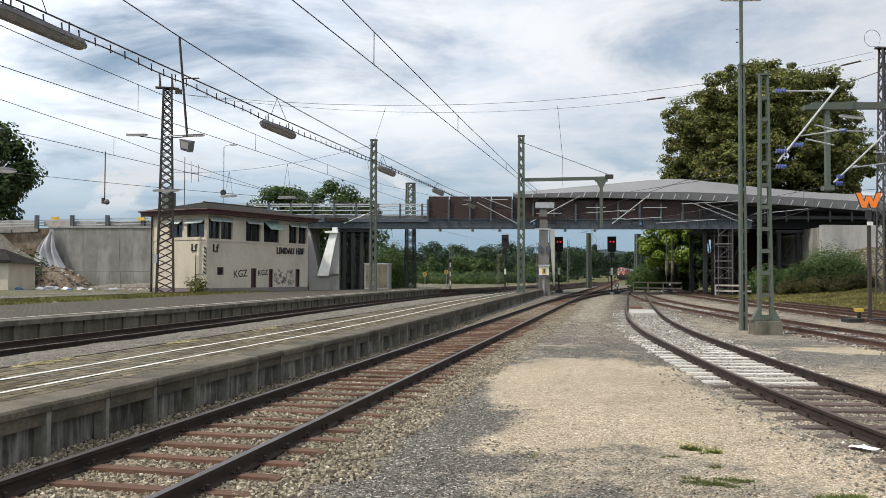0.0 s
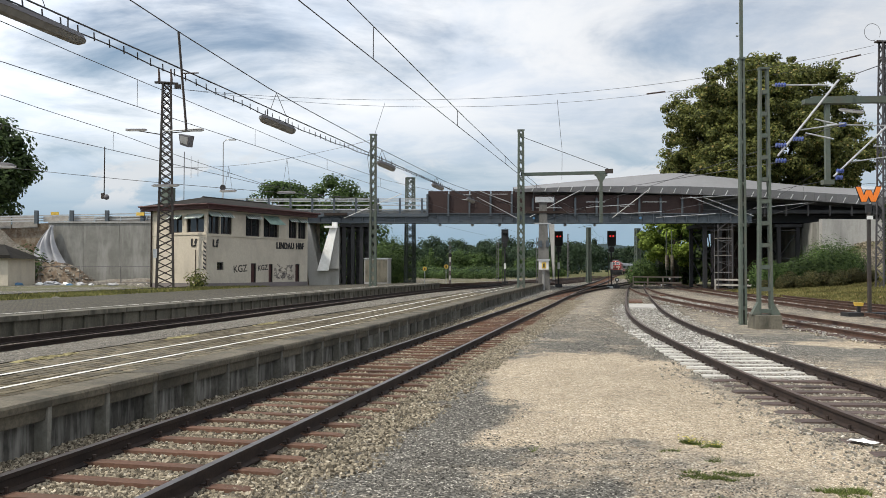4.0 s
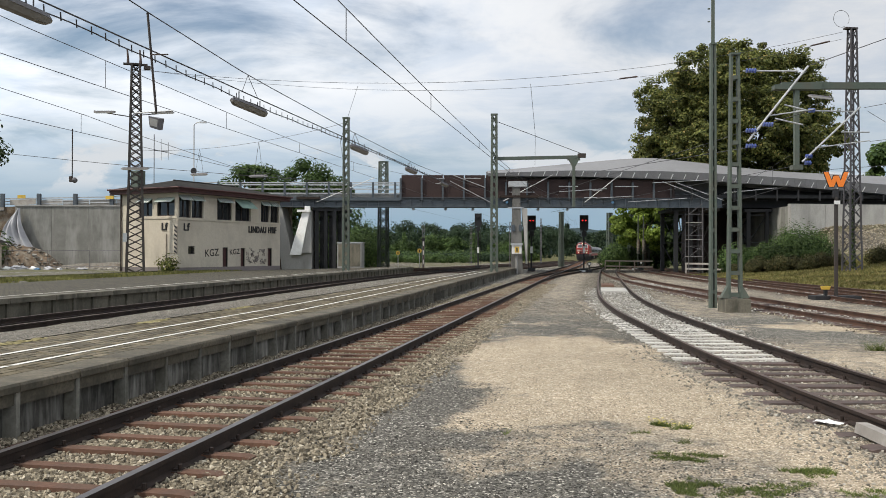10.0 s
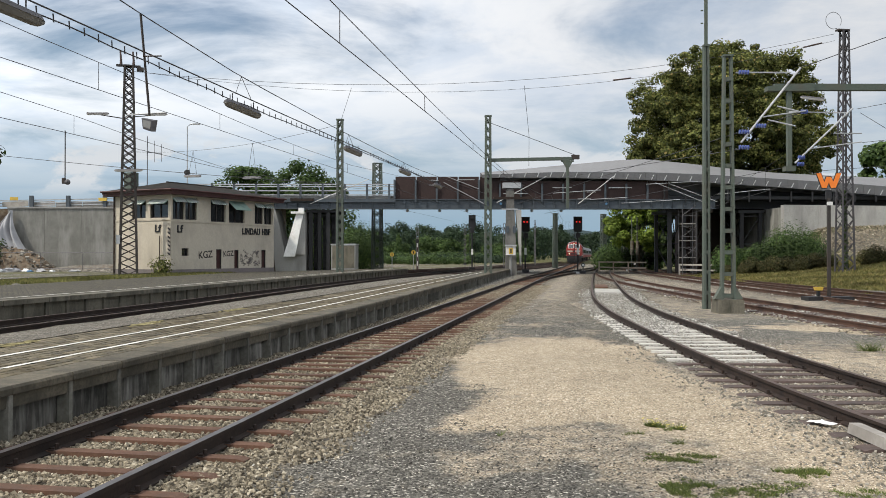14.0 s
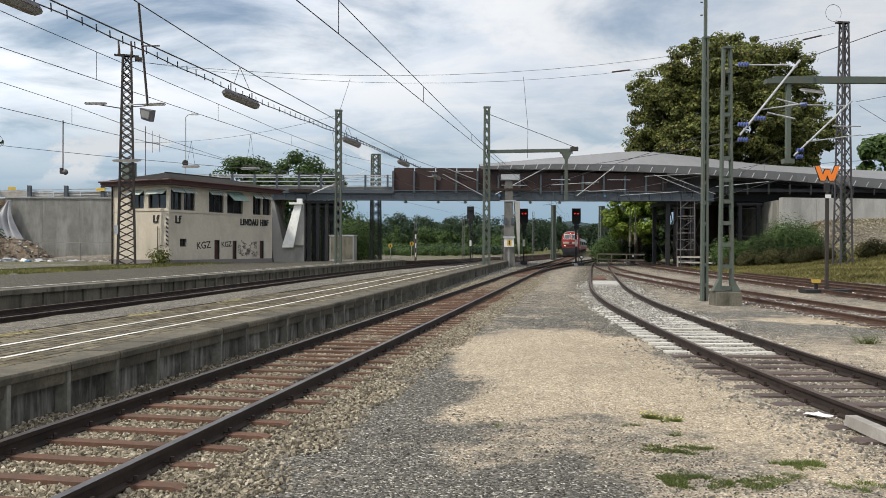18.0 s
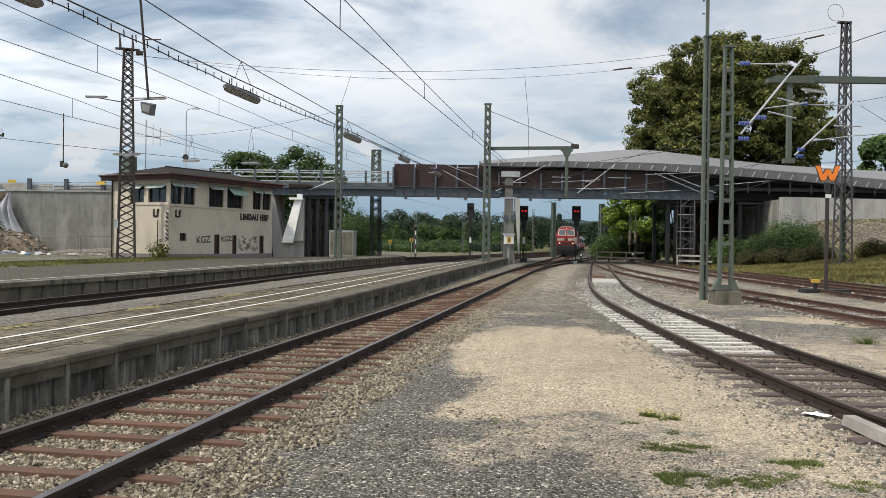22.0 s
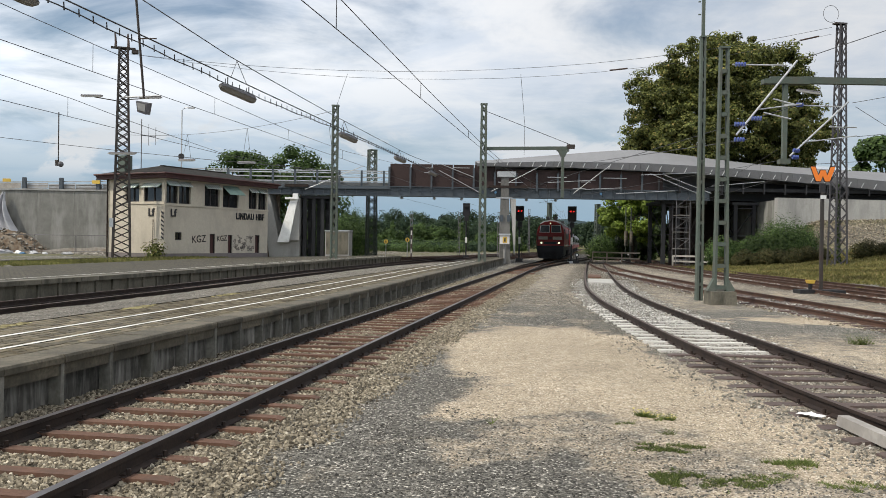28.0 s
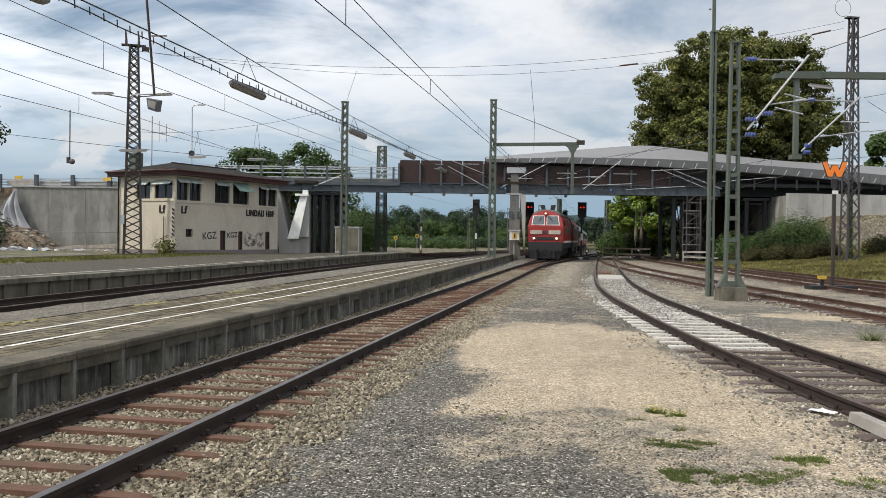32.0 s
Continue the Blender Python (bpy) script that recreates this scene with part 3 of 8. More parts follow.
        t.inputs["Scale"].default_value = scale
        l.new(co, t.inputs["Vector"])
        return t

    def ramp(src, *stops):
        q = n.new("ShaderNodeValToRGB")
        e = q.color_ramp.elements
        e[0].position, e[0].color = stops[0][0], (*stops[0][1], 1)
        e[1].position, e[1].color = stops[-1][0], (*stops[-1][1], 1)
        for p, c in stops[1:-1]:
            e.new(p).color = (*c, 1)
        l.new(src, q.inputs[0])
        return q.outputs[0]

    def mix(fac, a, bb):
        q = n.new("ShaderNodeMix")
        q.data_type = "RGBA"
        l.new(fac, q.inputs[0])
        l.new(a, q.inputs[6])
        l.new(bb, q.inputs[7])
        return q.outputs[2]

    def math2(op, a, bb):
        q = n.new("ShaderNodeMath")
        q.operation = op
        for k, s in enumerate((a, bb)):
            if isinstance(s, (int, float)):
                q.inputs[k].default_value = s
            else:
                l.new(s, q.inputs[k])
        return q.outputs[0]

    grit, pebble, fine = vor(52), vor(15), vor(64)
    sepf = n.new("ShaderNodeSeparateColor")
    l.new(fine.outputs["Color"], sepf.inputs[0])
    sepg = n.new("ShaderNodeSeparateColor")
    l.new(grit.outputs["Color"], sepg.inputs[0])
    sepp = n.new("ShaderNodeSeparateColor")
    l.new(pebble.outputs["Color"], sepp.inputs[0])
    grey = ramp(sepg.outputs[0], (0.0, (0.03, 0.028, 0.024)), (0.5, (0.118, 0.111, 0.096)), (0.88, (0.215, 0.202, 0.174)), (1.0, (0.60, 0.565, 0.49)))
    sand = ramp(sepf.outputs[1], (0.0, (0.075, 0.06, 0.042)), (0.16, (0.28, 0.226, 0.158)), (0.8, (0.49, 0.405, 0.295)), (1.0, (0.76, 0.68, 0.56)))
    stone = ramp(sepp.outputs[0], (0.0, (0.03, 0.025, 0.019)), (0.35, (0.10, 0.086, 0.066)), (0.8, (0.24, 0.21, 0.165)), (1.0, (0.42, 0.38, 0.31)))
    grass = ramp(nz(6, 5), (0.3, (0.05, 0.066, 0.02)), (0.5, (0.10, 0.102, 0.037)), (0.7, (0.19, 0.142, 0.068)))
    breakup = nz(2.3, 6, 0.7)
    coarse = nz(0.5, 4)
    sandf = n.new("ShaderNodeMapRange")
    sandf.interpolation_type = "SMOOTHSTEP"
    sandf.inputs[1].default_value, sandf.inputs[2].default_value = 0.80, 1.30
    l.new(math2("ADD", sp.outputs[0], math2("MULTIPLY", breakup, 1.15)), sandf.inputs[0])
    col = mix(sandf.outputs[0], grey, sand)
    col = mix(sp.outputs[1], col, stone)
    col = mix(sp.outputs[2], col, grass)
    hv = n.new("ShaderNodeHueSaturation")
    vr = n.new("ShaderNodeMapRange")
    vr.inputs[1].default_value, vr.inputs[2].default_value = 0.3, 0.7
    vr.inputs[3].default_value, vr.inputs[4].default_value = 0.5, 1.45
    mottle = nz(5, 10, 0.9)
    l.new(math2("ADD", math2("MULTIPLY", coarse, 0.35), math2("MULTIPLY", mottle, 0.65)), vr.inputs[0])
    l.new(vr.outputs[0], hv.inputs["Value"])
    l.new(col, hv.inputs["Color"])
    l.new(hv.outputs[0], b.inputs["Base Color"])
    hgt = math2("ADD", math2("MULTIPLY", grit.outputs["Distance"], -0.4), math2("MULTIPLY", math2("MULTIPLY", pebble.outputs["Distance"], sp.outputs[1]), -2.0))
    bp = n.new("ShaderNodeBump")
    bp.inputs["Strength"].default_value, bp.inputs["Distance"].default_value = 1.0, 0.03
    l.new(hgt, bp.inputs["Height"])
    l.new(bp.outputs[0], b.inputs["Normal"])
    me.materials.append(m)
    ob = new("ground", me)
    tagged(ob, "grey gravel ground with a pale sandy patch and grassy bank", "ground", kind="structure")


build_ground()

# ---- tracks ----
RAIL_OUTLINE = [(-0.07, 0.012), (0.07, 0.012), (0.07, 0.028), (0.012, 0.045), (0.012, 0.125), (0.036, 0.135), (0.036, 0.172), (-0.036, 0.172), (-0.036, 0.135), (-0.012, 0.125), (-0.012, 0.045), (-0.07, 0.028)]


def rail_mesh(path, side, head, steel):
    g = Geo()
    secs = []
    for i, p in enumerate(path):
        d = (path[min(i + 1, len(path) - 1)] - path[max(i - 1, 0)]).normalized()
        nrm = Vector((d.y, -d.x))
        c = p + nrm * 0.7535 * side
        secs.append([tf(c.x + nrm.x * a, c.y + nrm.y * a, z) for a, z in RAIL_OUTLINE])
    g.sweep(secs)
    me = g.mesh("rail", [steel, head])
    for p in me.polygons:
        if abs(p.normal.z) > 0.9 and p.center.z > 0.165:
            p.material_index = 1
    return me


def sleeper_geo(length, w, h, hump=False):
    g = Geo()
    if hump:      # prestressed concrete: waisted, ends raised
        ys = [(-1, 0.12, 1), (-0.9, 0.12, 1), (-0.42, 0.11, 0.92), (0, 0.10, 0.7), (0.42, 0.11, 0.92), (0.9, 0.12, 1), (1, 0.12, 1)]
        g.sweep([[(t * length / 2, -a, -0.15), (t * length / 2, a, -0.15), (t * length / 2, a * 0.72, h * k), (t * length / 2, -a * 0.72, h * k)] for t, a, k in ys])
    else:
        ys = [(-1, 0.6), (-0.94, 1), (0.94, 1), (1, 0.6)]
        g.sweep([[(t * length / 2, -w / 2, -0.12), (t * length / 2, w / 2, -0.12), (t * length / 2, w * 0.42, h * k), (t * length / 2, -w * 0.42, h * k)] for t, k in ys])
    return g


def clip_geo():
    g = Geo()
    for a in (-1, 1):
        g.box(a * 0.065 - 0.03, -0.07, 0.012, a * 0.065 + 0.03, 0.07, 0.05)
        g.tube([(a * 0.085, 0, 0.02), (a * 0.085, 0, 0.10)], 0.02, 6)
        g.box(a * 0.05 - 0.02, -0.04, 0.045, a * 0.05 + 0.03, 0.04, 0.065)
    return g


def heading(path, i):
    d = path[min(i + 1, len(path) - 1)] - path[max(i - 1, 0)]
    return math.degrees(math.atan2(d.x, d.y))


def build_track(label, knots, spacing, plan, near=0.0, clips=0.0, sink=0.0, head=RAILRUST, steel=RUST):
    """plan(s) gives the sleeper's material key; sleepers below near are objects of their own."""
    tr = thing("railway_track", pose(0, 0, 0), label, "railway track", "tracks of the yard")
    fine = curve_through(knots, 1.0)
    for side in (-1, 1):
        part("rail", rail_mesh(fine, side, head, steel), steel, tr)
    path = curve_through(knots, spacing)
    shapes = {"steel": (sleeper_geo(2.5, 0.17, 0.045), RUSTSLEEPER), "wood": (sleeper_geo(2.5, 0.26, 0.04), WOODSLEEPER), "concrete": (sleeper_geo(2.55, 0.3, 0.055, True), CONCSLEEPER)}
    meshes = {k: g.mesh("sleeper", mt) for k, (g, mt) in shapes.items()}
    clipmesh = clip_geo().mesh("rail_clip", RUST)
    rest, rng = {}, random.Random(5)
    for i, p in enumerate(path):
        key = plan(p.y)
        if not key:
            continue
        h = heading(path, i)
        m = Matrix.Translation(tf(p.x, p.y, rng.uniform(-0.012, 0.006) - (sink(p.y) if callable(sink) else sink))) @ pose(0, 0, 0, 0, 0, TRACK_TURN - h + rng.uniform(-0.7, 0.7))
        if p.y < near and p.y > 2:
            part("sleeper", meshes[key], None, tr, m=m)
            if p.y < clips:
                for side in (-1, 1):
                    part("rail_clip", clipmesh, None, tr, m=m @ Matrix.Translation((0.7535 * side, 0, 0)))
        else:
            g = rest.setdefault(key, Geo())
            k = len(g.v)
            src = shapes[key][0]
            g.v += [tuple(m @ Vector(q)) for q in src.v]
            g.f += [tuple(k + j for j in fc) for fc in src.f]
    for key, g in rest.items():
        part("far_sleepers", g, shapes[key][1], tr, kind="stuff")
    return tr


build_track("railway track with dark rails on rusty steel sleepers", T1, 0.587, lambda s: "steel", 48, 24, head=RAILTOP, sink=lambda s: 0.03 * smooth01(s, 26, 44))
build_track("railway track with dark rails beside the platform", T2, 0.62, lambda s: "wood", sink=0.03)
build_track("curving track on pale concrete and old brown sleepers", T3, 0.62, lambda s: "concrete" if 15.3 < s < 33 else ("wood" if s < 16 else None), 46, 24, sink=lambda s: 0.012 + 0.045 * smooth01(s, 18, 32))
build_track("rusty curving siding track joining the switch", T4, 0.62, lambda s: "wood" if s < 45 else None, 40, steel=RUSTRED)
build_track("rusty curving siding track beside the bank", T5, 0.62, lambda s: "wood", sink=0.045, steel=RUSTRED)
build_track("rusty outer siding track beside the grassy bank", T6, 0.62, lambda s: "wood", sink=0.045, steel=RUSTRED)
build_track("far railway track beyond the bridge", T7, 0.62, lambda s: "wood", sink=0.045, steel=RUSTRED)
T9 = [(-11.6, 84), (-10.2, 105), (-7.6, 140), (-4.6, 185), (-3.2, 225)]
build_track("rusty connecting track beyond the platforms", T9, 0.62, lambda s: "wood", sink=0.045, steel=RUSTRED)
T10 = [(-20, 92), (-16, 118), (-11, 160), (-6.5, 215)]
build_track("rusty yard track beyond the far platform", T10, 0.62, lambda s: "wood", sink=0.045, steel=RUSTRED)
T11 = [(-12.2, 72), (-9.6, 95), (-6.8, 125), (-4.4, 165)]
build_track("rusty yard track between the platforms' ends", T11, 0.62, lambda s: "wood", sink=0.045, steel=RUSTRED)
build_track("connecting track of the crossover", T8, 0.62, lambda s: None)


def even_out(m, lo=0.86, hi=1.14):
    """Narrows the large-scale variation of a leafy() material for stone."""
    for q in m.node_tree.nodes:
        if q.bl_idname == "ShaderNodeMapRange":
            q.inputs[3].default_value, q.inputs[4].default_value = lo, hi


def island_mat(name, stops, rough=0.9):
    m = leafy(name, stops[0], stops[1], stops[2])
    nt = m.node_tree
    nt.links.new(nt.nodes["Principled BSDF"].outputs[0], nt.nodes["Material Output"].inputs[0])
    nt.nodes["Principled BSDF"].inputs["Roughness"].default_value = rough
    even_out(m)
    return m


BALLAST_T1 = island_mat("brown_grey_ballast", ((0.065, 0.054, 0.039), (0.37, 0.32, 0.235), (0.56, 0.505, 0.40)))
BALLAST_T3 = island_mat("pale_grey_ballast", ((0.10, 0.092, 0.078), (0.31, 0.285, 0.24), (0.58, 0.56, 0.51)))
BALLAST_WHITE = island_mat("fresh_white_ballast", ((0.18, 0.172, 0.155), (0.46, 0.445, 0.41), (0.66, 0.645, 0.60)))


def stones(name, knots, s0, s1, halfwidth, count, size, material, label, seed, skew=0.0, spacing=0.62, core=1.22, bare=0.15, fade=0.72):
    """Loose broken stones on and beside a track bed, denser towards s0."""
    rng = random.Random(seed)
    path = curve_through(knots, 0.2)
    path = [(i, p) for i, p in enumerate(path) if s0 < p.y < s1]
    full = [p for _, p in path]
    g = Geo()
    for _ in range(count):
        i = int(len(full) * rng.random() ** 1.7)
        p = full[i]
        d = (full[min(i + 1, len(full) - 1)] - full[max(i - 1, 0)]).normalized()
        a = rng.uniform(-halfwidth, halfwidth) + skew
        if rng.random() < smooth01(abs(a - skew) + 0.45 * fnoise(p.x + a, p.y, 1.7, seed), fade * halfwidth, halfwidth * 1.02):
            continue
        jit = rng.uniform(-0.1, 0.1)
        gap = (path[i][0] * 0.2 + jit) % spacing
        if abs(a) < core and min(gap, spacing - gap) < bare and rng.random() < 0.96:
            continue
        if abs(abs(a) - 0.7535) < 0.07:
            continue
        q = p + Vector((d.y, -d.x)) * a + d * jit
        c = tf(q.x, q.y)
        r = size * rng.uniform(0.6, 1.35)
        c.z = ground_height(c.x, c.y) + r * 0.1
        k = len(g.v)
        rot = Euler((rng.uniform(0, 6), rng.uniform(0, 6), rng.uniform(0, 6))).to_matrix()
        sx = Vector((r * rng.uniform(0.8, 1.3), r * rng.uniform(0.6, 1.0), r * rng.uniform(0.5, 0.8)))
        for w in ((-1, -1, -1), (1, -1, -1), (1, 1, -1), (-1, 1, -1), (-1, -1, 1), (1, -1, 1), (1, 1, 1), (-1, 1, 1)):
            e = rot @ Vector((w[0] * sx.x * rng.uniform(0.4, 1.0), w[1] * sx.y * rng.uniform(0.4, 1.0), w[2] * sx.z * rng.uniform(0.5, 1.0)))
            g.v.append((c.x + e.x, c.y + e.y, c.z + e.z))
        for t in ((3, 2, 1, 0), (4, 5, 6, 7), (0, 1, 5, 4), (1, 2, 6, 5), (2, 3, 7, 6), (3, 0, 4, 7)):
            g.f.append(tuple(k + j for j in t))
    solid(name, g, material, label, "ballast", kind="stuff")


stones("track_ballast", T1, 4.2, 52, 2.0, 120000, 0.0205, BALLAST_T1, "loose brown and grey ballast stones between rusty sleepers", 21, 0.05, 0.587, 0.68, 0.085)
stones("track_ballast", T3, 6.5, 44, 2.1, 26000, 0.018, BALLAST_T3, "loose pale grey ballast stones beside the curving track", 22, -0.1, core=1.3, bare=0.14, fade=0.3)
stones("track_ballast", T3, 15.0, 44, 1.3, 14000, 0.02, BALLAST_WHITE, "fresh white ballast stones packed round the concrete sleepers", 24, 0.0, core=1.3, bare=0.15, fade=0.8)
stones("track_ballast", T3, 21, 46, 1.5, 12000, 0.034, BALLAST_WHITE, "fresh white ballast stones on the curve towards the switch", 28, 0.1, core=1.3, bare=0.13, fade=0.7)
stones("track_ballast", T4, 24, 60, 1.3, 9000, 0.035, BALLAST_WHITE, "fresh white ballast stones along the siding rails", 25, -0.1, fade=0.5)
stones("track_ballast", T5, 20, 70, 1.3, 9000, 0.04, BALLAST_WHITE, "fresh white ballast stones along the siding rails", 26, 0.2, fade=0.4)
stones("track_ballast", T4, 10, 46, 1.6, 9000, 0.03, BALLAST_T1, "loose stones along the siding track", 23)


def pebbles(name, label, material, count, on_sand, seed, lo, hi):
    """Loose chips on the gravel way, pale and dark."""
    rng = random.Random(seed)
    g = Geo()
    for _ in range(count):
        y = 5.2 + 30 * rng.random() ** 1.9
        x = rng.uniform(-2.6 - (y - 6) * 0.02, 4.9)
        r0, s0 = to_track(x, y)
        if r0 < -3.1 or (inside(x, y, SANDY) + 0.4 * fnoise(x, y, 1.2, 4) > 0) != on_sand:
            continue
        r = rng.uniform(lo, hi) * (1.7 if rng.random() < 0.05 else 1) * (0.8 + y * 0.025)
        z = ground_height(x, y) + r * 0.25
        k = len(g.v)
        a = rng.uniform(0, 6.28)
        c, s = math.cos(a), math.sin(a)
        for u, v, w in ((1.2, 0.2, 0), (-1, -0.3, 0), (0.1, 0.9, 0.1), (-0.1, -0.9, 0), (0.1, 0, 0.7)):
            g.v.append((x + r * (u * c - v * s), y + r * (u * s + v * c), z + r * w))
        for t in ((0, 2, 4), (2, 1, 4), (1, 3, 4), (3, 0, 4)):
            g.f.append(tuple(k + j for j in t))
    solid(name, g, material, label, "gravel", kind="stuff")


CHIPS = island_mat("gravel_chip", ((0.03, 0.028, 0.025), (0.18, 0.17, 0.147), (0.56, 0.535, 0.47)))
SANDCHIPS = island_mat("sandy_chip", ((0.12, 0.10, 0.075), (0.46, 0.40, 0.30), (0.72, 0.66, 0.55)))
pebbles("gravel_chips", "loose pale and dark chips on the gravel way", CHIPS, 64000, False, 29, 0.006, 0.014)
pebbles("sandy_chips", "loose sandy chips on the pale patch", SANDCHIPS, 40000, True, 30, 0.005, 0.011)

# ---- platforms ----


def platform_edge(s):
    return lerp(s, [(-8, -5.78), (18, -5.80), (26, -6.0), (40, -6.5), (60, -7.0), (82, -7.45)])


PLAT_Z = 0.575


def paving_material():
    m = mat("mossy_paving", (0.052, 0.043, 0.029), (0.088, 0.075, 0.052), 0.92, 0, 22, 0.8, (0.062, 0.058, 0.036), 0.3, 0.006, 0)
    nt = m.node_tree
    n, l = nt.nodes, nt.links
    b = n["Principled BSDF"]
    old = b.inputs["Base Color"].links[0].from_socket
    co = n.new("ShaderNodeTexCoord")
    mp = n.new("ShaderNodeMapping")
    mp.inputs["Rotation"].default_value = (0, 0, radians(-TRACK_TURN))
    l.new(co.outputs["Object"], mp.inputs[0])
    br = n.new("ShaderNodeTexBrick")
    br.inputs["Scale"].default_value = 1.0
    br.inputs["Brick Width"].default_value, br.inputs["Row Height"].default_value = 0.20, 0.13
    br.inputs["Mortar Size"].default_value = 0.016
    br.inputs["Color1"].default_value = (0.62, 0.62, 0.6, 1)
    br.inputs["Color2"].default_value = (1.42, 1.36, 1.25, 1)
    br.inputs["Mortar"].default_value = (0.25, 0.27, 0.2, 1)
    l.new(mp.outputs[0], br.inputs["Vector"])
    mul = n.new("ShaderNodeMix")
    mul.data_type, mul.blend_type = "RGBA", "MULTIPLY"
    mul.inputs[0].default_value = 1
    l.new(old, mul.inputs[6])
    l.new(br.outputs["Color"], mul.inputs[7])
    l.new(mul.outputs[2], b.inputs["Base Color"])
    bp = n.new("ShaderNodeBump")
    bp.inputs["Strength"].default_value, bp.inputs["Distance"].default_value = 0.6, 0.012
    l.new(br.outputs["Fac"], bp.inputs["Height"])
    bp.invert = True
    l.new(bp.outputs[0], b.inputs["Normal"])
    return m


PAVING = paving_material()
JOINTMOSS = mat("mossy_joint", (0.02, 0.021, 0.012), (0.045, 0.044, 0.026), 0.95, 0, 30, 2, (0.03, 0.026, 0.016), 0.4, 0.004)


def strip(g, s0, s1, step, ra, rb, za, zb, wob=0.0):
    """A band of ground between two lateral lines; ra and rb give r at s."""
    s = s0
    while s < s1 - 1e-6:
        e = min(s + step, s1)
        g.quad(tf(ra(s), s, za), tf(rb(s), s, zb), tf(rb(e), e, zb), tf(ra(e), e, za))
        s = e


def build_island_platform():
    pf = thing("platform", pose(0, 0, 0), "low island platform with mossy paving and stained concrete edge", "platform", kind="structure")
    s0, s1 = -6, 80.0
    left = lambda s: lerp(s, [(-8, -8.46), (20, -8.56), (40, -8.8), (60, -8.9), (82, -9.0)])
    g = Geo()
    strip(g, s0, 5, 1, left, lambda s: platform_edge(s) - 0.42, PLAT_Z, PLAT_Z)
    strip(g, 46, s1, 2, left, lambda s: platform_edge(s) - 0.42, PLAT_Z, PLAT_Z)
    strip(g, s0, s1, 2, lambda s: left(s) - 0.02, left, 0.2, PLAT_Z)
    g.quad(tf(left(s1), s1, 0), tf(platform_edge(s1) - 0.1, s1, 0), tf(platform_edge(s1) - 0.1, s1, PLAT_Z), tf(left(s1), s1, PLAT_Z))
    part("paving", g, PAVING, pf)
    g = Geo()
    strip(g, 5, 46, 1, left, lambda s: platform_edge(s) - 0.42, PLAT_Z - 0.019, PLAT_Z - 0.019)
    part("joint_bed", g, JOINTMOSS, pf, "dark mossy joints between the pavers")
    rng = random.Random(3)
    # edge slabs, each about a metre, over a recessed wall of posts and boards
    slab = Geo().sweep([[(-0.42, y, -0.225), (-0.005, y, -0.225), (0.005, y, -0.10), (0.045, y, -0.085), (0.05, y, -0.02), (0.03, y, 0.006), (-0.42, y, 0.006)] for y in (-0.492, 0.492)]).mesh("edge_slab", EDGECONC)
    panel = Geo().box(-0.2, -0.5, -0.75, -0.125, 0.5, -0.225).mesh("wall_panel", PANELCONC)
    post = Geo().hexa([(-0.12, -0.05, -0.75), (0.015, -0.033, -0.75), (0.015, 0.033, -0.75), (-0.12, 0.05, -0.75), (-0.12, -0.05, -0.09), (0.02, -0.033, -0.09), (0.02, 0.033, -0.09), (-0.12, 0.05, -0.09)]).mesh("wall_post", POSTCONC)
    s = s0 + 0.12
    while s < s1:
        a = math.degrees(math.atan2(platform_edge(s + 0.5) - platform_edge(s - 0.5), 1.0))
        base = Matrix.Translation(tf(platform_edge(s), s, PLAT_Z)) @ pose(0, 0, 0, 0, 0, TRACK_TURN - a)
        part("edge_slab", slab, None, pf, m=base @ pose(rng.uniform(-0.008, 0.008), 0, rng.uniform(-0.006, 0.004), 0, rng.uniform(-0.5, 0.5), rng.uniform(-0.3, 0.3)))
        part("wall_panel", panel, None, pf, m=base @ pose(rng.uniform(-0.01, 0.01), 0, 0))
        part("wall_post", post, None, pf, m=base @ pose(0, 0.5, 0, 0, 0, rng.uniform(-1, 1)))
        s += 1.0
    # painted lines and scraps of yellow grass in the far kerb
    for ra, w in ((-6.70, 0.08), (-7.52, 0.095)):
        g = Geo()
        s = s0
        while s < 62:
            ln = rng.uniform(2.5, 8)
            sh = lambda q: ra + (platform_edge(q) + 5.8)
            strip(g, s, min(s + ln, 62), 1.0, lambda q: sh(q) - w, sh, PLAT_Z + 0.004, PLAT_Z + 0.004)
            s += ln + (rng.uniform(0.02, 0.08) if s < 30 else rng.uniform(0.1, 0.6))
        part("painted_line", g, LINEPAINT, pf, "worn white line")


build_island_platform()
PAVERS = leafy("brown_pavers", (0.07, 0.058, 0.038), (0.15, 0.127, 0.085), (0.22, 0.19, 0.135))
PAVERS.node_tree.links.new(PAVERS.node_tree.nodes["Principled BSDF"].outputs[0], PAVERS.node_tree.nodes["Material Output"].inputs[0])
PAVERS.node_tree.nodes["Principled BSDF"].inputs["Roughness"].default_value = 0.92
even_out(PAVERS, 0.9, 1.1)


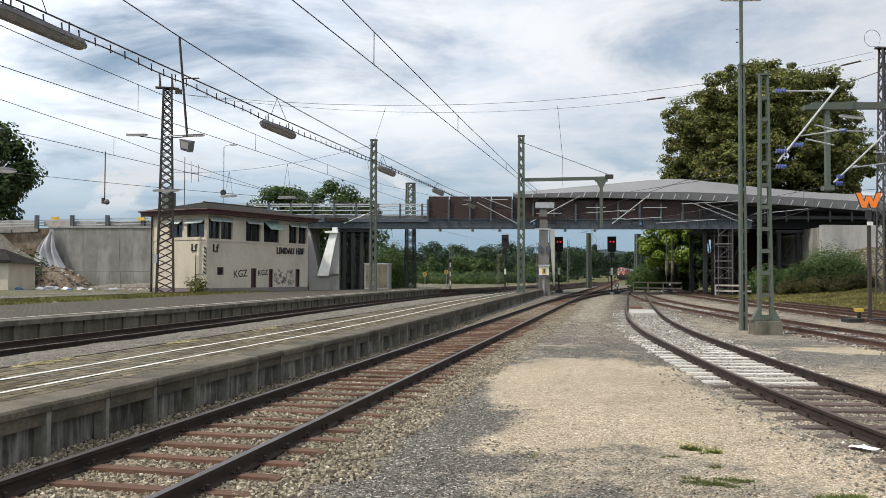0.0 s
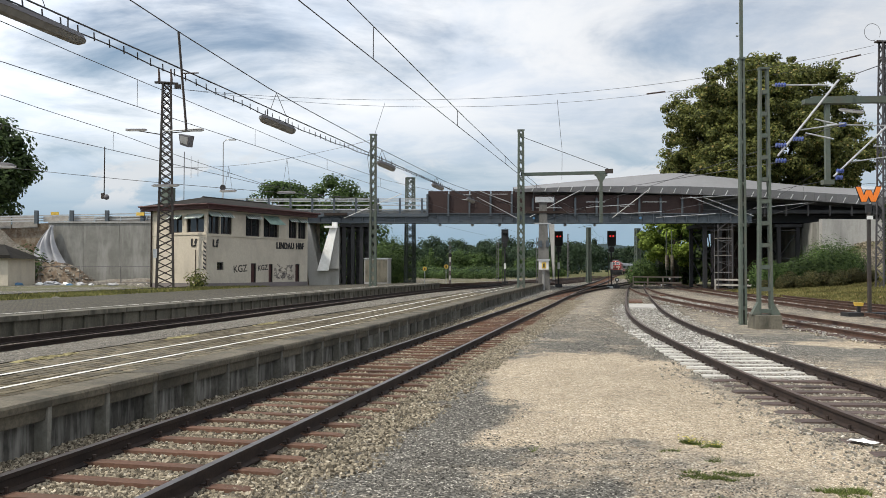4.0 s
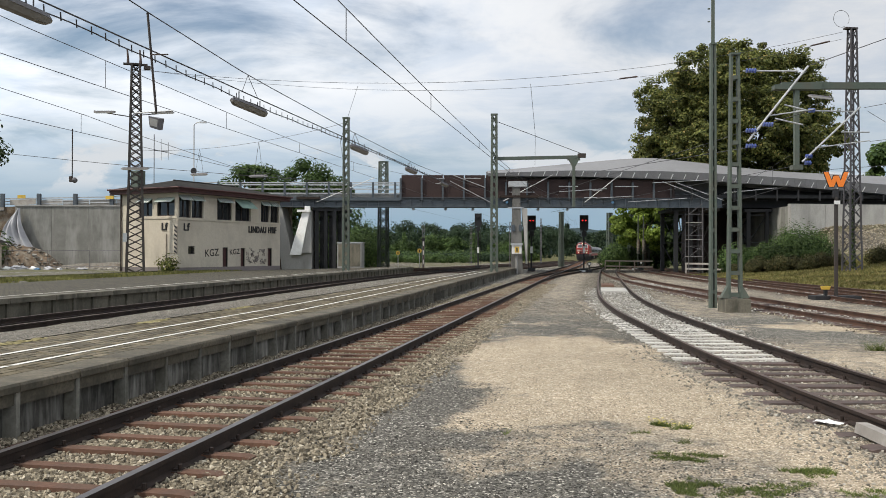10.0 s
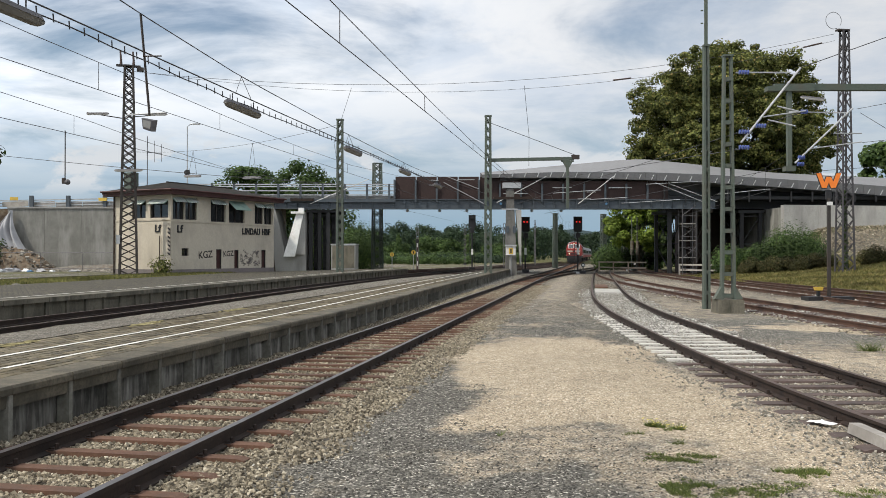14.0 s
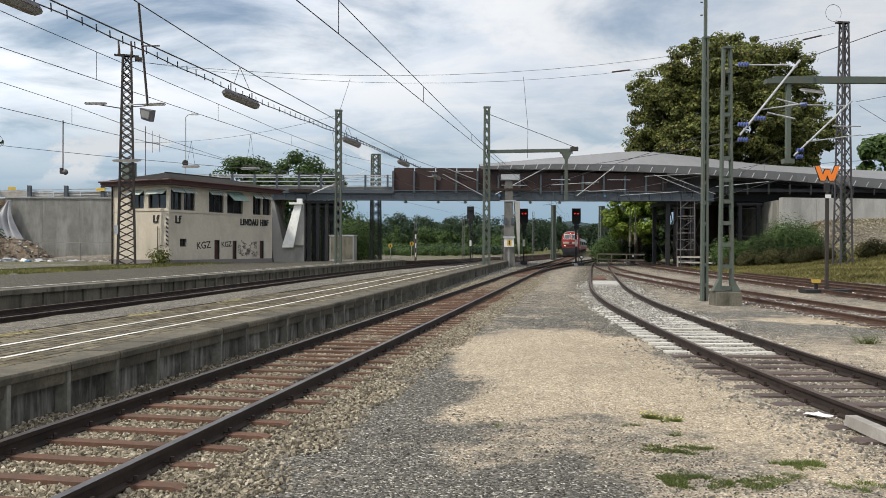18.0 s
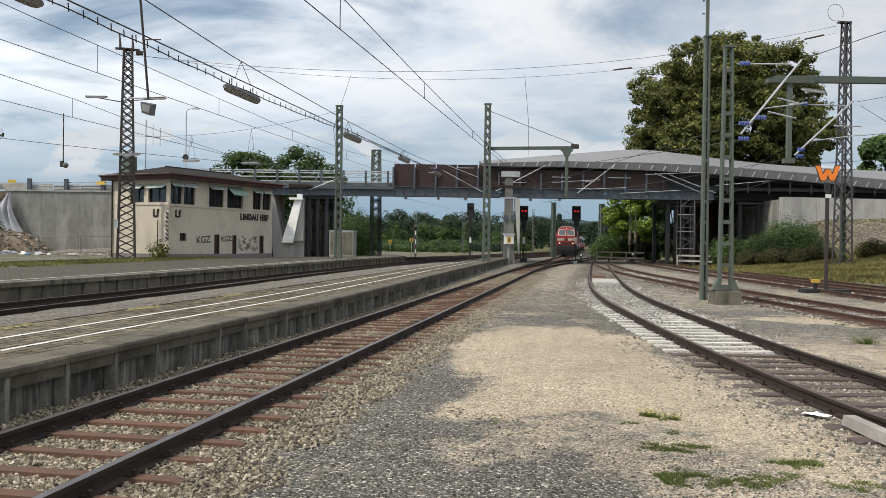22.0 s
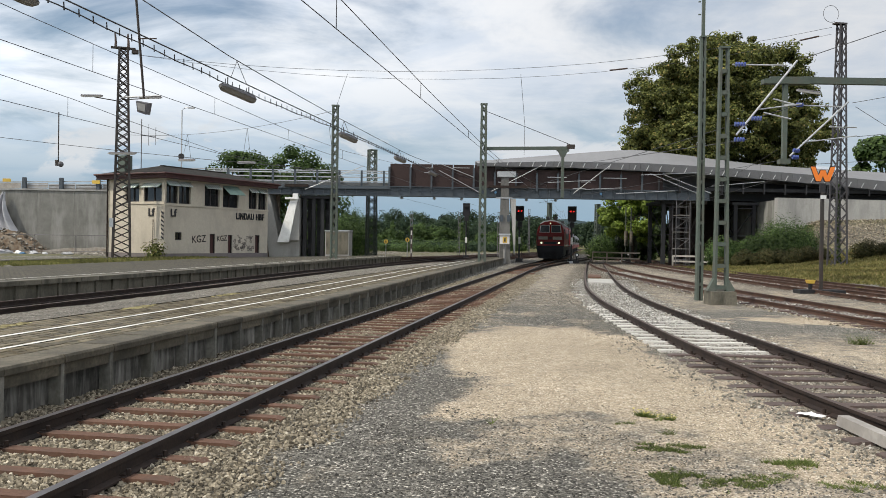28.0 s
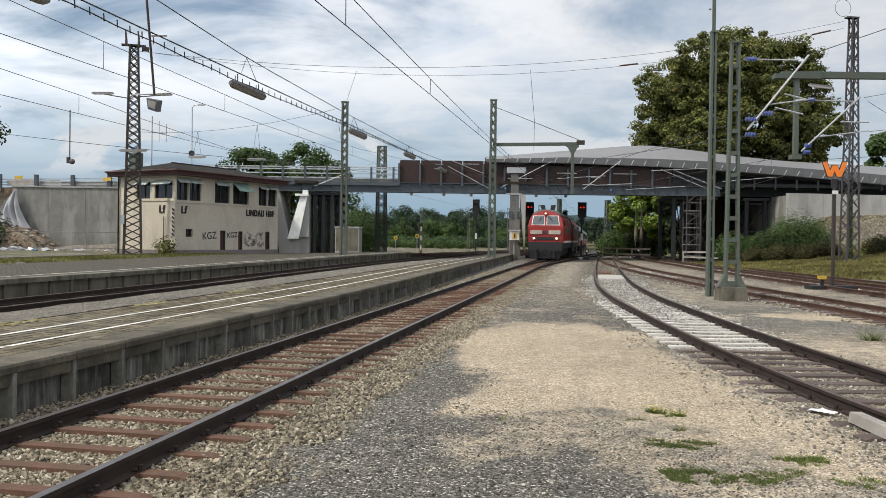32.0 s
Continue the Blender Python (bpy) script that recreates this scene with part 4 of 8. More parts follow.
def lay_pavers():
    """Small worn pavers in staggered rows; the nearest are parts, the rest one mesh."""
    rng = random.Random(33)
    pf = bpy.data.objects["platform"]
    one = Geo().hexa([(-0.074, -0.113, -0.02), (0.074, -0.113, -0.02), (0.074, 0.113, -0.02), (-0.074, 0.113, -0.02), (-0.064, -0.103, 0), (0.064, -0.103, 0), (0.064, 0.103, 0), (-0.064, 0.103, 0)])
    mesh = one.mesh("paver", PAVING_ONE)
    rest, count, s = Geo(), 0, 5.1
    while s < 46:
        width = platform_edge(s) - 0.44 - lerp(s, [(-8, -8.46), (20, -8.56), (40, -8.8), (60, -8.9), (82, -9.0)])
        n = int(width / 0.16)
        for i in range(n):
            r = platform_edge(s) - 0.44 - (i + 0.5) * 0.16
            z = PLAT_Z - 0.001 - rng.random() ** 2 * 0.006
            m = Matrix.Translation(tf(r, s + (0.12 if i % 2 else 0.0), z)) @ pose(0, 0, 0, rng.uniform(-1.8, 1.8), rng.uniform(-1.8, 1.8), TRACK_TURN + rng.uniform(-1, 1))
            if 9.0 < s < 13.5 and count < 300:
                part("paver", mesh, None, pf, m=m)
                count += 1
            else:
                k = len(rest.v)
                rest.v += [tuple(m @ Vector(q)) for q in one.v]
                rest.f += [tuple(k + j for j in fc) for fc in one.f[1:]]
        s += 0.24
    part("far_pavers", rest, PAVERS, pf, kind="stuff")


PAVING_ONE = mat("brown_paver", (0.10, 0.082, 0.052), (0.17, 0.142, 0.092), 0.92, 0, 30, 3, (0.065, 0.058, 0.036), 0.3, 0.005, 0.4)
lay_pavers()


def build_far_platform():
    pf = thing("platform", pose(0, 0, 0), "far platform with paved top and dark stained concrete wall", "platform", kind="structure")
    edge = lambda s: lerp(s, [(-8, -16.2), (20, -16.2), (30, -16.1), (38, -16.35), (56, -16.9), (70, -16.8), (78, -16.7)])
    PLAT_Z = 0.60
    s0, s1 = -6, 76
    g = Geo()
    strip(g, s0, s1, 2, lambda s: edge(s) - 8.2 + smooth01(s, 56, 76) * 5.6, lambda s: edge(s) - 0.4, PLAT_Z, PLAT_Z)
    strip(g, s0, s1, 2, lambda s: edge(s) - 8.25 + smooth01(s, 56, 76) * 5.6, lambda s: edge(s) - 8.2 + smooth01(s, 56, 76) * 5.6, 0.1, PLAT_Z)
    part("paving", g, PAVING, pf)
    slab = Geo().box(-0.42, -0.492, -0.14, 0.04, 0.492, 0.006).mesh("edge_slab", PLATCONC)
    panel = Geo().box(-0.16, -0.5, -0.75, -0.09, 0.5, -0.13).mesh("wall_panel", PLATCONC)
    post = Geo().box(-0.2, -0.07, -0.75, -0.02, 0.07, -0.13).mesh("wall_post", PLATCONC)
    rng = random.Random(8)
    s = s0 + 0.5
    while s < s1:
        a = math.degrees(math.atan2(edge(s + 0.5) - edge(s - 0.5), 1.0))
        base = Matrix.Translation(tf(edge(s), s, PLAT_Z)) @ pose(0, 0, 0, 0, 0, TRACK_TURN - a)
        part("edge_slab", slab, None, pf, m=base @ pose(rng.uniform(-0.01, 0.01), 0, 0))
        part("wall_panel", panel, None, pf, m=base)
        part("wall_post", post, None, pf, m=base @ pose(0, 0.5, 0))
        s += 1.0
    g = Geo()
    strip(g, s0, 74, 1, lambda s: edge(s) - 1.05, lambda s: edge(s) - 0.95, PLAT_Z + 0.004, PLAT_Z + 0.004)
    part("painted_line", g, LINEPAINT, pf, "worn white line")


build_far_platform()


PALEPLATE = mat("grey_plate", (0.33, 0.32, 0.295), (0.42, 0.41, 0.38), 0.9, 0, 12, 1.5, (0.26, 0.25, 0.23), 0.2, 0.004)


def build_track_plates():
    """Pale cover plate and rusty plates between the rails near the switch."""
    rng = random.Random(12)
    for label, r0, r1, s0, s1, mt in (("pale concrete crossing plate between the rails", 0.15, 1.45, 41.5, 46.0, PALEPLATE), ("rusty steel plate beside the switch", 0.2, 0.95, 49.0, 52.5, RUSTSLEEPER), ("rusty steel plate beside the switch", 2.4, 3.0, 62, 65, RUSTSLEEPER)):
        g = Geo().hexa([tf(r0, s0, -0.02), tf(r1, s0, -0.02), tf(r1, s1, -0.02), tf(r0, s1, -0.02), tf(r0 + 0.02, s0 + 0.03, 0.07), tf(r1 - 0.02, s0 + 0.03, 0.07), tf(r1 - 0.02, s1 - 0.03, 0.07), tf(r0 + 0.02, s1 - 0.03, 0.07)])
        solid("cover_plate", g, mt, label, "plate", "cover plates")
    g = Geo()
    for s in (11.0, 14.8, 19.0):
        for _ in range(45):
            a, q = rng.uniform(0, 6.28), rng.random()
            c = tf(-8.38 + 0.12 * q * math.sin(a), s + 0.9 * q * math.cos(a) * rng.uniform(0.6, 1), PLAT_Z + 0.003)
            d = rng.uniform(0.03, 0.07)
            g.hexa([c + Vector((-d, -d, 0)), c + Vector((d, -d, 0)), c + Vector((d, d, 0)), c + Vector((-d, d, 0)), c + Vector((-d * 0.5, -d * 0.6, 0.012)), c + Vector((d * 0.6, -d * 0.5, 0.012)), c + Vector((d * 0.5, d * 0.6, 0.012)), c + Vector((-d * 0.6, d * 0.4, 0.012))])
    solid("dry_moss", g, island_mat("dry_yellow_moss", ((0.17, 0.145, 0.07), (0.30, 0.265, 0.135), (0.42, 0.38, 0.22))), "dry yellow moss on the platform's back edge", "moss", kind="stuff")


build_track_plates()


def text_mesh(body, size, material, depth=0.02, bold=0.012, spread=1.0):
    """Flat letters of the built-in font, standing in x and y, centred."""
    cu = bpy.data.curves.new("lettering", "FONT")
    cu.body, cu.size, cu.extrude, cu.align_x, cu.align_y = body, size, depth, "CENTER", "CENTER"
    cu.offset, cu.space_character = bold, spread
    ob = bpy.data.objects.new("lettering", cu)
    me = bpy.data.meshes.new_from_object(ob)
    bpy.data.objects.remove(ob)
    me.materials.clear()
    me.materials.append(material)
    return me


# ---- signal box ----


def window_unit(parent, m, w, h, mullions=1, blind=None, awning=None):
    """A window in the wall's plane: x across, z up, y inwards, at its lower left corner."""
    win = part("window", Geo().box(0.02, 0.10, 0.02, w - 0.02, 0.13, h - 0.02), WINDOW, parent, m=m)
    g = Geo().box(0, 0.0, 0, w, 0.12, 0.06).box(0, 0, h - 0.06, w, 0.12, h).box(0, 0, 0.06, 0.06, 0.12, h - 0.06).box(w - 0.06, 0, 0.06, w, 0.12, h - 0.06)
    for i in range(mullions):
        x = w * (i + 1) / (mullions + 1)
        g.box(x - 0.025, 0.03, 0.06, x + 0.025, 0.12, h - 0.06)
    part("window_frame", g, LATTICE, win)
    if blind:
        ga, gb = Geo(), Geo()
        n = max(6, int(w / 0.11))
        for i in range(n):
            xa, xb = w * i / n + 0.02, w * (i + 1) / n + 0.02
            (gb if i % 2 else ga).hexa([(xa - 0.06, -0.42, h - blind - 0.06), (xb - 0.06, -0.42, h - blind - 0.06), (xb, 0.0, h - 0.03), (xa, 0.0, h - 0.03), (xa - 0.06, -0.42, h - blind - 0.03), (xb - 0.06, -0.42, h - blind - 0.03), (xb, 0.0, h), (xa, 0.0, h)])
        part("striped_awning", ga, AWNING, win, "green and white striped awning")
        part("awning_stripes", gb, WHITE, win)
    if awning:
        a, drop, out = awning
        g = Geo().hexa([(0, -out, h - drop), (w, -out, h - drop), (w, 0, h - 0.02), (0, 0, h - 0.02), (0, -out, h - drop + 0.03), (w, -out, h - drop + 0.03), (w, 0, h + 0.01), (0, 0, h + 0.01)])
        part("awning", g, AWNING, win, "pale green cloth awning let down")
    return win


def wall_with_holes(g, length, z0, z1, thick, holes, m):
    """A wall along x from 0, outer face at y = 0, thickness inwards, with rectangular holes (x0, x1, z0, z1)."""
    xs = sorted({0, length, *[h[0] for h in holes], *[h[1] for h in holes]})
    zs = sorted({z0, z1, *[h[2] for h in holes], *[h[3] for h in holes]})
    for xa, xb in zip(xs, xs[1:]):
        run = None
        for za, zb in zip(zs, zs[1:]):
            hole = any(h[0] <= xa and xb <= h[1] and h[2] <= za and zb <= h[3] for h in holes)
            if hole:
                if run:
                    g.box(xa, 0, run[0], xb, thick, run[1], m)
                run = None
            else:
                run = (run[0], zb) if run else (za, zb)
        if run:
            g.box(xa, 0, run[0], xb, thick, run[1], m)


SB = pose(-18.7, 58.2, 0.3, 0, 0, 62.7)


def build_signal_box():
    L, D, H = 11.15, 5.55, 5.75
    sb = thing("signal_box", SB, "two-storey cream plastered signal box with dark red eaves", "building")
    # front along x (outside is -y), the camera-side gable end along y (outside is -x)
    front = [(0.14, 1.26, 4.05, 5.62), (1.34, 2.5, 4.05, 5.62), (3.9, 5.5, 4.0, 5.64), (5.85, 7.6, 4.0, 5.64), (8.8, 9.85, 4.0, 5.64), (9.95, 11.0, 4.0, 5.64)]
    low = [(1.0, 1.66, 1.48, 2.04), (4.48, 5.08, 0.46, 1.98), (6.45, 6.96, 0.48, 1.94), (9.62, 10.18, 0.52, 1.96)]
    side = [(0.28, 1.99, 4.15, 5.45), (2.43, 3.75, 4.15, 5.45)]
    sidem = pose(0, 0, 0) @ Matrix(((0, 1, 0, 0), (1, 0, 0, 0), (0, 0, 1, 0), (0, 0, 0, 1)))
    g = Geo()
    wall_with_holes(g, L, 0.55, H, 0.3, front + low, None)
    part("front_wall", g, PLASTER, sb, weld=True)
    g = Geo()
    for xa, xb, za, zb in [(0.0, D, 0.55, 4.15), (0.0, 0.28, 4.15, 5.45), (1.99, 2.43, 4.15, 5.45), (3.75, D, 4.15, 5.45), (0.0, D, 5.45, H)]:
        g.box(0.001, max(0.3, xa), za, 0.3, xb, zb)
    part("end_wall", g, PLASTER, sb, weld=True)
    part("back_wall", Geo().box(0.3, D - 0.3, 0.0, L, D, H).box(L - 0.3, 0.3, 0.0, L, D - 0.3, H), PLASTER, sb)
    part("floor_slab", Geo().box(0.3, 0.3, 3.4, L - 0.3, D - 0.3, 3.6), CONCRETE, sb)
    g = Geo()
    wall_with_holes(g, L + 0.03, -0.3, 0.55, 0.33, [], pose(-0.03, -0.03, 0))
    g.box(-0.03, 0.3, -0.3, 0.3, D, 0.55)
    part("plinth", g, PLINTH, sb, "mauve grey plinth")
    part("sill_band", Geo().box(-0.05, -0.05, 3.88, L + 0.02, 0.0, 3.98).box(-0.05, 0, 3.96, 0.0, D, 4.08), PLASTER, sb)
    # eaves and hipped roof
    g = Geo().box(-0.55, -0.65, H + 0.13, L + 0.55, D + 0.6, H + 0.33)
    part("eave_board", g, OXBLOOD, sb, "dark red eaves board")
    part("soffit", Geo().box(-0.5, -0.6, H, L + 0.5, D + 0.55, H + 0.13), OXBLOOD, sb)
    e0, e1, f0, f1, zt, zr = -0.65, L + 0.65, -0.75, D + 0.7, H + 0.33, H + 1.12
    ym, ra, rb = (f0 + f1) / 2, 2.3, L - 2.3
    g = Geo()
    base = [(e0, f0, zt), (e1, f0, zt), (e1, f1, zt), (e0, f1, zt)]
    low4 = [(x, y, zt - 0.05) for x, y, _ in base]
    k = [Vector(p) for p in base]
    A, B = Vector((ra, ym, zr)), Vector((rb, ym, zr))
    g.quad(k[0], k[1], B, A).quad(k[2], k[3], A, B).tri(k[1], k[2], B).tri(k[3], k[0], A)
    for i in range(4):
        g.quad(low4[i], low4[(i + 1) % 4], base[(i + 1) % 4], base[i])
    g.quad(*reversed(low4))
    part("roof", g, ROOFFELT, sb, "grey felt hipped roof")
    part("gutter", Geo().tube([(-0.7, -0.72, zt - 0.02), (L + 0.7, -0.72, zt - 0.02)], 0.07, 6).tube([(-0.68, -0.72, zt - 0.02), (-0.68, D + 0.6, zt - 0.02)], 0.07, 6), OXBLOOD, sb)
    part("ridge_cap", Geo().tube([A, B], 0.08, 6), ROOFFELT, sb)
    for i, (a, b, c, d) in enumerate(front):
        window_unit(sb, pose(a, 0.14, c), b - a, d - c, 1, blind=0.3 if i != 3 else None, awning=(0, 0.7, 0.85) if i == 3 else None)
    for a, b, c, d in low:
        if d - c < 1:
            window_unit(sb, pose(a, 0.1, c), b - a, d - c, 0)
        else:
            dr = part("door", Geo().box(0.02, 0.12, 0, b - a - 0.02, 0.17, d - c), OXBLOOD, sb, "dark narrow door", m=pose(a, 0.05, c))
            part("door_frame", Geo().box(0, 0.02, 0, 0.06, 0.16, d - c).box(b - a - 0.06, 0.02, 0, b - a, 0.16, d - c).box(0.06, 0.02, d - c - 0.07, b - a - 0.06, 0.16, d - c), LATTICE, dr)
    turn = Matrix(((0, 1, 0, 0), (-1, 0, 0, 0), (0, 0, 1, 0), (0, 0, 0, 1)))      # x along -y, y along +x
    for a, b, c, d in side:
        window_unit(sb, Matrix.Translation((0.1, b, c)) @ turn, b - a, d - c, 1, blind=0.28)
    # lettering, as raised dark characters
    stand = pose(0, 0, 0, 90)
    part("sign_lettering", text_mesh("LINDAU HBF", 0.66, DARK, 0.03, 0.018, 1.18), DARK, sb, "dark raised letters", m=pose(8.97, -0.03, 3.36) @ stand @ Matrix.Diagonal((0.78, 1.04, 1, 1)))
    part("sign_lettering", text_mesh("Lf", 0.74, DARK, 0.03), DARK, sb, "dark raised letters", m=pose(0.78, -0.03, 3.36) @ stand)
    part("sign_lettering", text_mesh("Lf", 0.74, DARK, 0.03), DARK, sb, "dark raised letters", m=Matrix.Translation((-0.03, 1.25, 3.38)) @ turn @ stand)
    rng = random.Random(4)
    for body, x, z, s in (("KGZ", 3.35, 1.56, 0.72), ("KGZ", 5.78, 1.64, 0.56)):
        part("graffiti", text_mesh(body, s, LATTICE, 0.001), LATTICE, sb, "black spray-painted letters", m=pose(x, -0.004, z) @ stand @ Matrix.Shear("XZ", 4, (0.0, 0.0)) @ pose(0, 0, 0, 0, 0, 4))
    g = Geo()
    for i in range(34):
        x, z = rng.uniform(7.1, 9.3), rng.uniform(0.75, 1.95)
        pts = [(x + 0.16 * math.sin(q * 1.7 + i) * 1.1, -0.006, z + 0.14 * math.cos(q * 2.1 + i * 2)) for q in range(6)]
        g.tube(pts, 0.016, 4)
    part("graffiti", g, PLINTH, sb, "grey scribbled spray paint")
    # striped warning board at the corner
    bd = part("warning_board", Geo().box(-0.05, 0.03, 1.5, -0.03, 0.28, 3.45), DIRTYSTRIPE, sb, "black and dirty white striped clearance board")
    g = Geo()
    for i in range(7):
        z = 1.5 + i * 0.29
        g.hexa([(-0.056, 0.03, z), (-0.05, 0.03, z), (-0.05, 0.28, z + 0.14), (-0.056, 0.28, z + 0.14), (-0.056, 0.03, z + 0.13), (-0.05, 0.03, z + 0.13), (-0.05, 0.28, z + 0.27), (-0.056, 0.28, z + 0.27)])
    part("stripes", g, DARK, bd)
    part("downpipe", Geo().tube([(-0.09, D - 0.1, -0.2), (-0.09, D - 0.1, H + 0.2)], 0.055, 6), RUST, sb)
    part("downpipe", Geo().tube([(-0.08, 1.0, 0.5), (-0.08, 1.0, 2.9)], 0.03, 6), RUST, sb)
    # green cabinet of the lattice mast, added here on the roof
    part("vent_box", Geo().box(0.3, 4.2, H + 0.4, 1.0, 4.9, H + 1.75), MASTGREEN, sb, "green sheet cabinet set on the roof")
    part("antenna_mast", Geo().tube([(2.2, 4.6, H + 0.6), (2.2, 4.6, H + 4.6)], 0.03, 6).tube([(2.2, 4.6, H + 3.4), (3.2, 4.2, H + 3.4)], 0.02, 4).tube([(3.2, 4.2, H + 2.8), (3.2, 4.2, H + 4.1)], 0.025, 4).tube([(2.7, 4.4, H + 2.7), (2.7, 4.4, H + 4.3)], 0.02, 4), LATTICEGREY, sb)


build_signal_box()

# ---- bridge ----
BY = 80.0


def panel_strip(g, pts_low, pts_top, y0, thick, n=None):
    """A thin upright band: (x, z) along its foot and its top edge, front face at y0."""
    for (a, b), (c, d) in zip(zip(pts_low, pts_low[1:]), zip(pts_top, pts_top[1:])):
        g.hexa([(a[0], y0, a[1]), (b[0], y0, b[1]), (b[0], y0 + thick, b[1]), (a[0], y0 + thick, a[1]), (c[0], y0, c[1]), (d[0], y0, d[1]), (d[0], y0 + thick, d[1]), (c[0], y0 + thick, c[1])])


def build_bridge():
    br = thing("road_bridge", pose(0, 0, 0), "blue-grey steel road bridge with brown panels and grey barrier", "bridge")
    # main girders: web between two flanges
    for y, up in ((BY, 0.0), (BY + 12.5, 0.62)):
        part("girder_web", Geo().box(-17.5, y, 6.32 + up, 26, y + 0.03, 7.1 + up), GIRDER, br)
        part("girder_flange", Geo().box(-17.5, y - 0.2, 6.24 + up, 26, y + 0.25, 6.32 + up), GIRDER, br)
        part("girder_flange", Geo().box(-17.5, y - 0.2, 7.1 + up, 26, y + 0.25, 7.16 + up), GIRDER, br)
    stiff = Geo().box(-0.02, -0.18, 0, 0.02, 0, 0.78).mesh("stiffener", GIRDER)
    for i in range(42):
        part("stiffener", stiff, None, br, m=pose(-16.8 + i * 1.02, BY, 6.32))
    part("deck", Geo().box(-17.5, BY + 0.3, 7.18, 19.0, BY + 12.4, 7.5), CONCRETE, br)
    # eastern deck coloured dark in place of the shade beneath it
    part("steel_deck", Geo().box(19.0, BY + 0.3, 7.18, 46, BY + 12.4, 7.5), DARK, br, "deck plates coloured dark for shade")
    for i in range(15):
        x = -16.5 + i * 2.8
        part("cross_beam", Geo().hexa([(x, BY + 0.26, 6.6), (x + 0.3, BY + 0.26, 6.6), (x + 0.3, BY + 12.2, 6.95), (x, BY + 12.2, 6.95), (x, BY + 0.26, 7.17), (x + 0.3, BY + 0.26, 7.17), (x + 0.3, BY + 12.2, 7.17), (x, BY + 12.2, 7.17)]), GIRDER, br)
    # brown panels between blue-grey posts
    g = Geo()
    x = -4.45
    while x < 20.2:
        w = 2.0
        part("brown_panel", Geo().box(x + 0.05, BY - 0.02, 7.16, x + w - 0.03, BY + 0.06, 9.3 if x < 4.2 else 8.9), BROWNWALL, br)
        part("panel_post", Geo().box(x - 0.12, BY - 0.24, 6.9, x + 0.05, BY - 0.03, 9.0 if x < 4.2 else 8.6), GIRDER, br)
        x += w
    # open railing west of the panels
    for i in range(9):
        x = -21.8 + i * 2.1
        part("railing_post", Geo().box(x - 0.09, BY - 0.24, 6.9, x + 0.09, BY - 0.03, 8.6), GIRDER, br)
    for z in (7.55, 7.95, 8.35, 8.55):
        part("railing_bar", Geo().box(-26, BY - 0.14, z - 0.05, -4.5, BY - 0.06, z + 0.05), GALV, br)
    part("kerb_beam", Geo().box(-26, BY - 0.26, 6.85, -4.55, BY + 0.2, 7.15), GIRDER, br)
    # curved grey barrier
    xs = [3.8, 6.2, 9.5, 14.8, 17.2, 19.1, 20.7, 22.5, 25.0, 27.7, 33.0, 38.0, 45.0]
    low = lambda x: lerp(x, [(3.8, 9.15), (11.6, 9.15), (19.6, 8.93), (25, 8.7), (32, 8.25), (38.5, 7.75), (45, 7.2)])
    mid = lambda x: low(x) + lerp(x, [(3.8, 0.3), (11, 0.55), (19.6, 0.75), (32, 0.8), (45, 0.95)])
    top = lambda x: lerp(x, [(3.8, 9.75), (6.2, 9.95), (11, 10.4), (14.8, 10.75), (17, 10.95), (19.1, 11.08), (20.7, 11.05), (22.5, 10.85), (25, 10.6), (27.7, 10.25), (33, 9.75), (38, 9.5), (45, 9.2)])
    fine = [3.8 + i * 1.03 for i in range(41)]
    for a, b in zip(fine, fine[1:]):
        g = Geo()
        panel_strip(g, [(a, low(a)), (b - 0.015, low(b))], [(a, mid(a)), (b - 0.015, mid(b))], BY - 0.55, 0.05)
        part("lower_sheet", g, BARRIERDK, br)
    g = Geo()
    for a, b in zip(fine, fine[1:]):
        g.quad((a, BY - 0.5, mid(a)), (b, BY - 0.5, mid(b)), (b, BY + 3.2, top(b) + 0.25), (a, BY + 3.2, top(a) + 0.25))
        g.quad((a, BY + 3.3, top(a) + 0.2), (b, BY + 3.3, top(b) + 0.2), (b, BY + 3.3, 7.2), (a, BY + 3.3, 7.2))
    part("upper_sheet", g, BARRIER, br, "smooth grey sheet barrier")
    for i in range(35):
        x = 4.2 + i * 1.2
        part("bracket", Geo().beam((x, BY - 0.62, low(x) + 0.05), (x + 0.18, BY - 0.75, low(x) + 0.5), 0.07), GALV, br)
    # near-black block standing in for the deep shade under the far end
    part("soffit", Geo().hexa([(26.2, BY + 2.6, 6.4), (46, BY + 2.6, 6.35), (46, BY + 12, 6.35), (26.2, BY + 12, 6.4), (26.2, BY + 2.6, 8.6), (46, BY + 2.6, 7.2), (46, BY + 12, 7.2), (26.2, BY + 12, 8.6)]), DARK, br, "underside block coloured near black for shade")
    for i in range(12):
        x = 21 + i * 2.0
        part("hanger", Geo().box(x, BY - 0.5, 6.9, x + 0.12, BY - 0.35, 8.2 - i * 0.05), DARK, br)
    # loose props and pipes left hanging on the face
    prop = [((-12.4, 6.7), (-6.9, 9.0)), ((4.0, 6.7), (0.2, 8.7)), ((5.2, 6.8), (9.9, 9.3)), ((12.9, 6.7), (16.3, 9.35)), ((20.2, 8.7), (25.0, 6.75)), ((19.3, 8.55), (24.9, 8.85)),
            ((3.5, 8.1), (0.5, 9.25)), ((10.5, 7.7), (15, 8.0)), ((14, 7.1), (17.5, 7.3)), ((17.0, 6.75), (22.5, 7.1)), ((21.5, 8.6), (26, 6.9)), ((26, 7.6), (31, 8.1))]
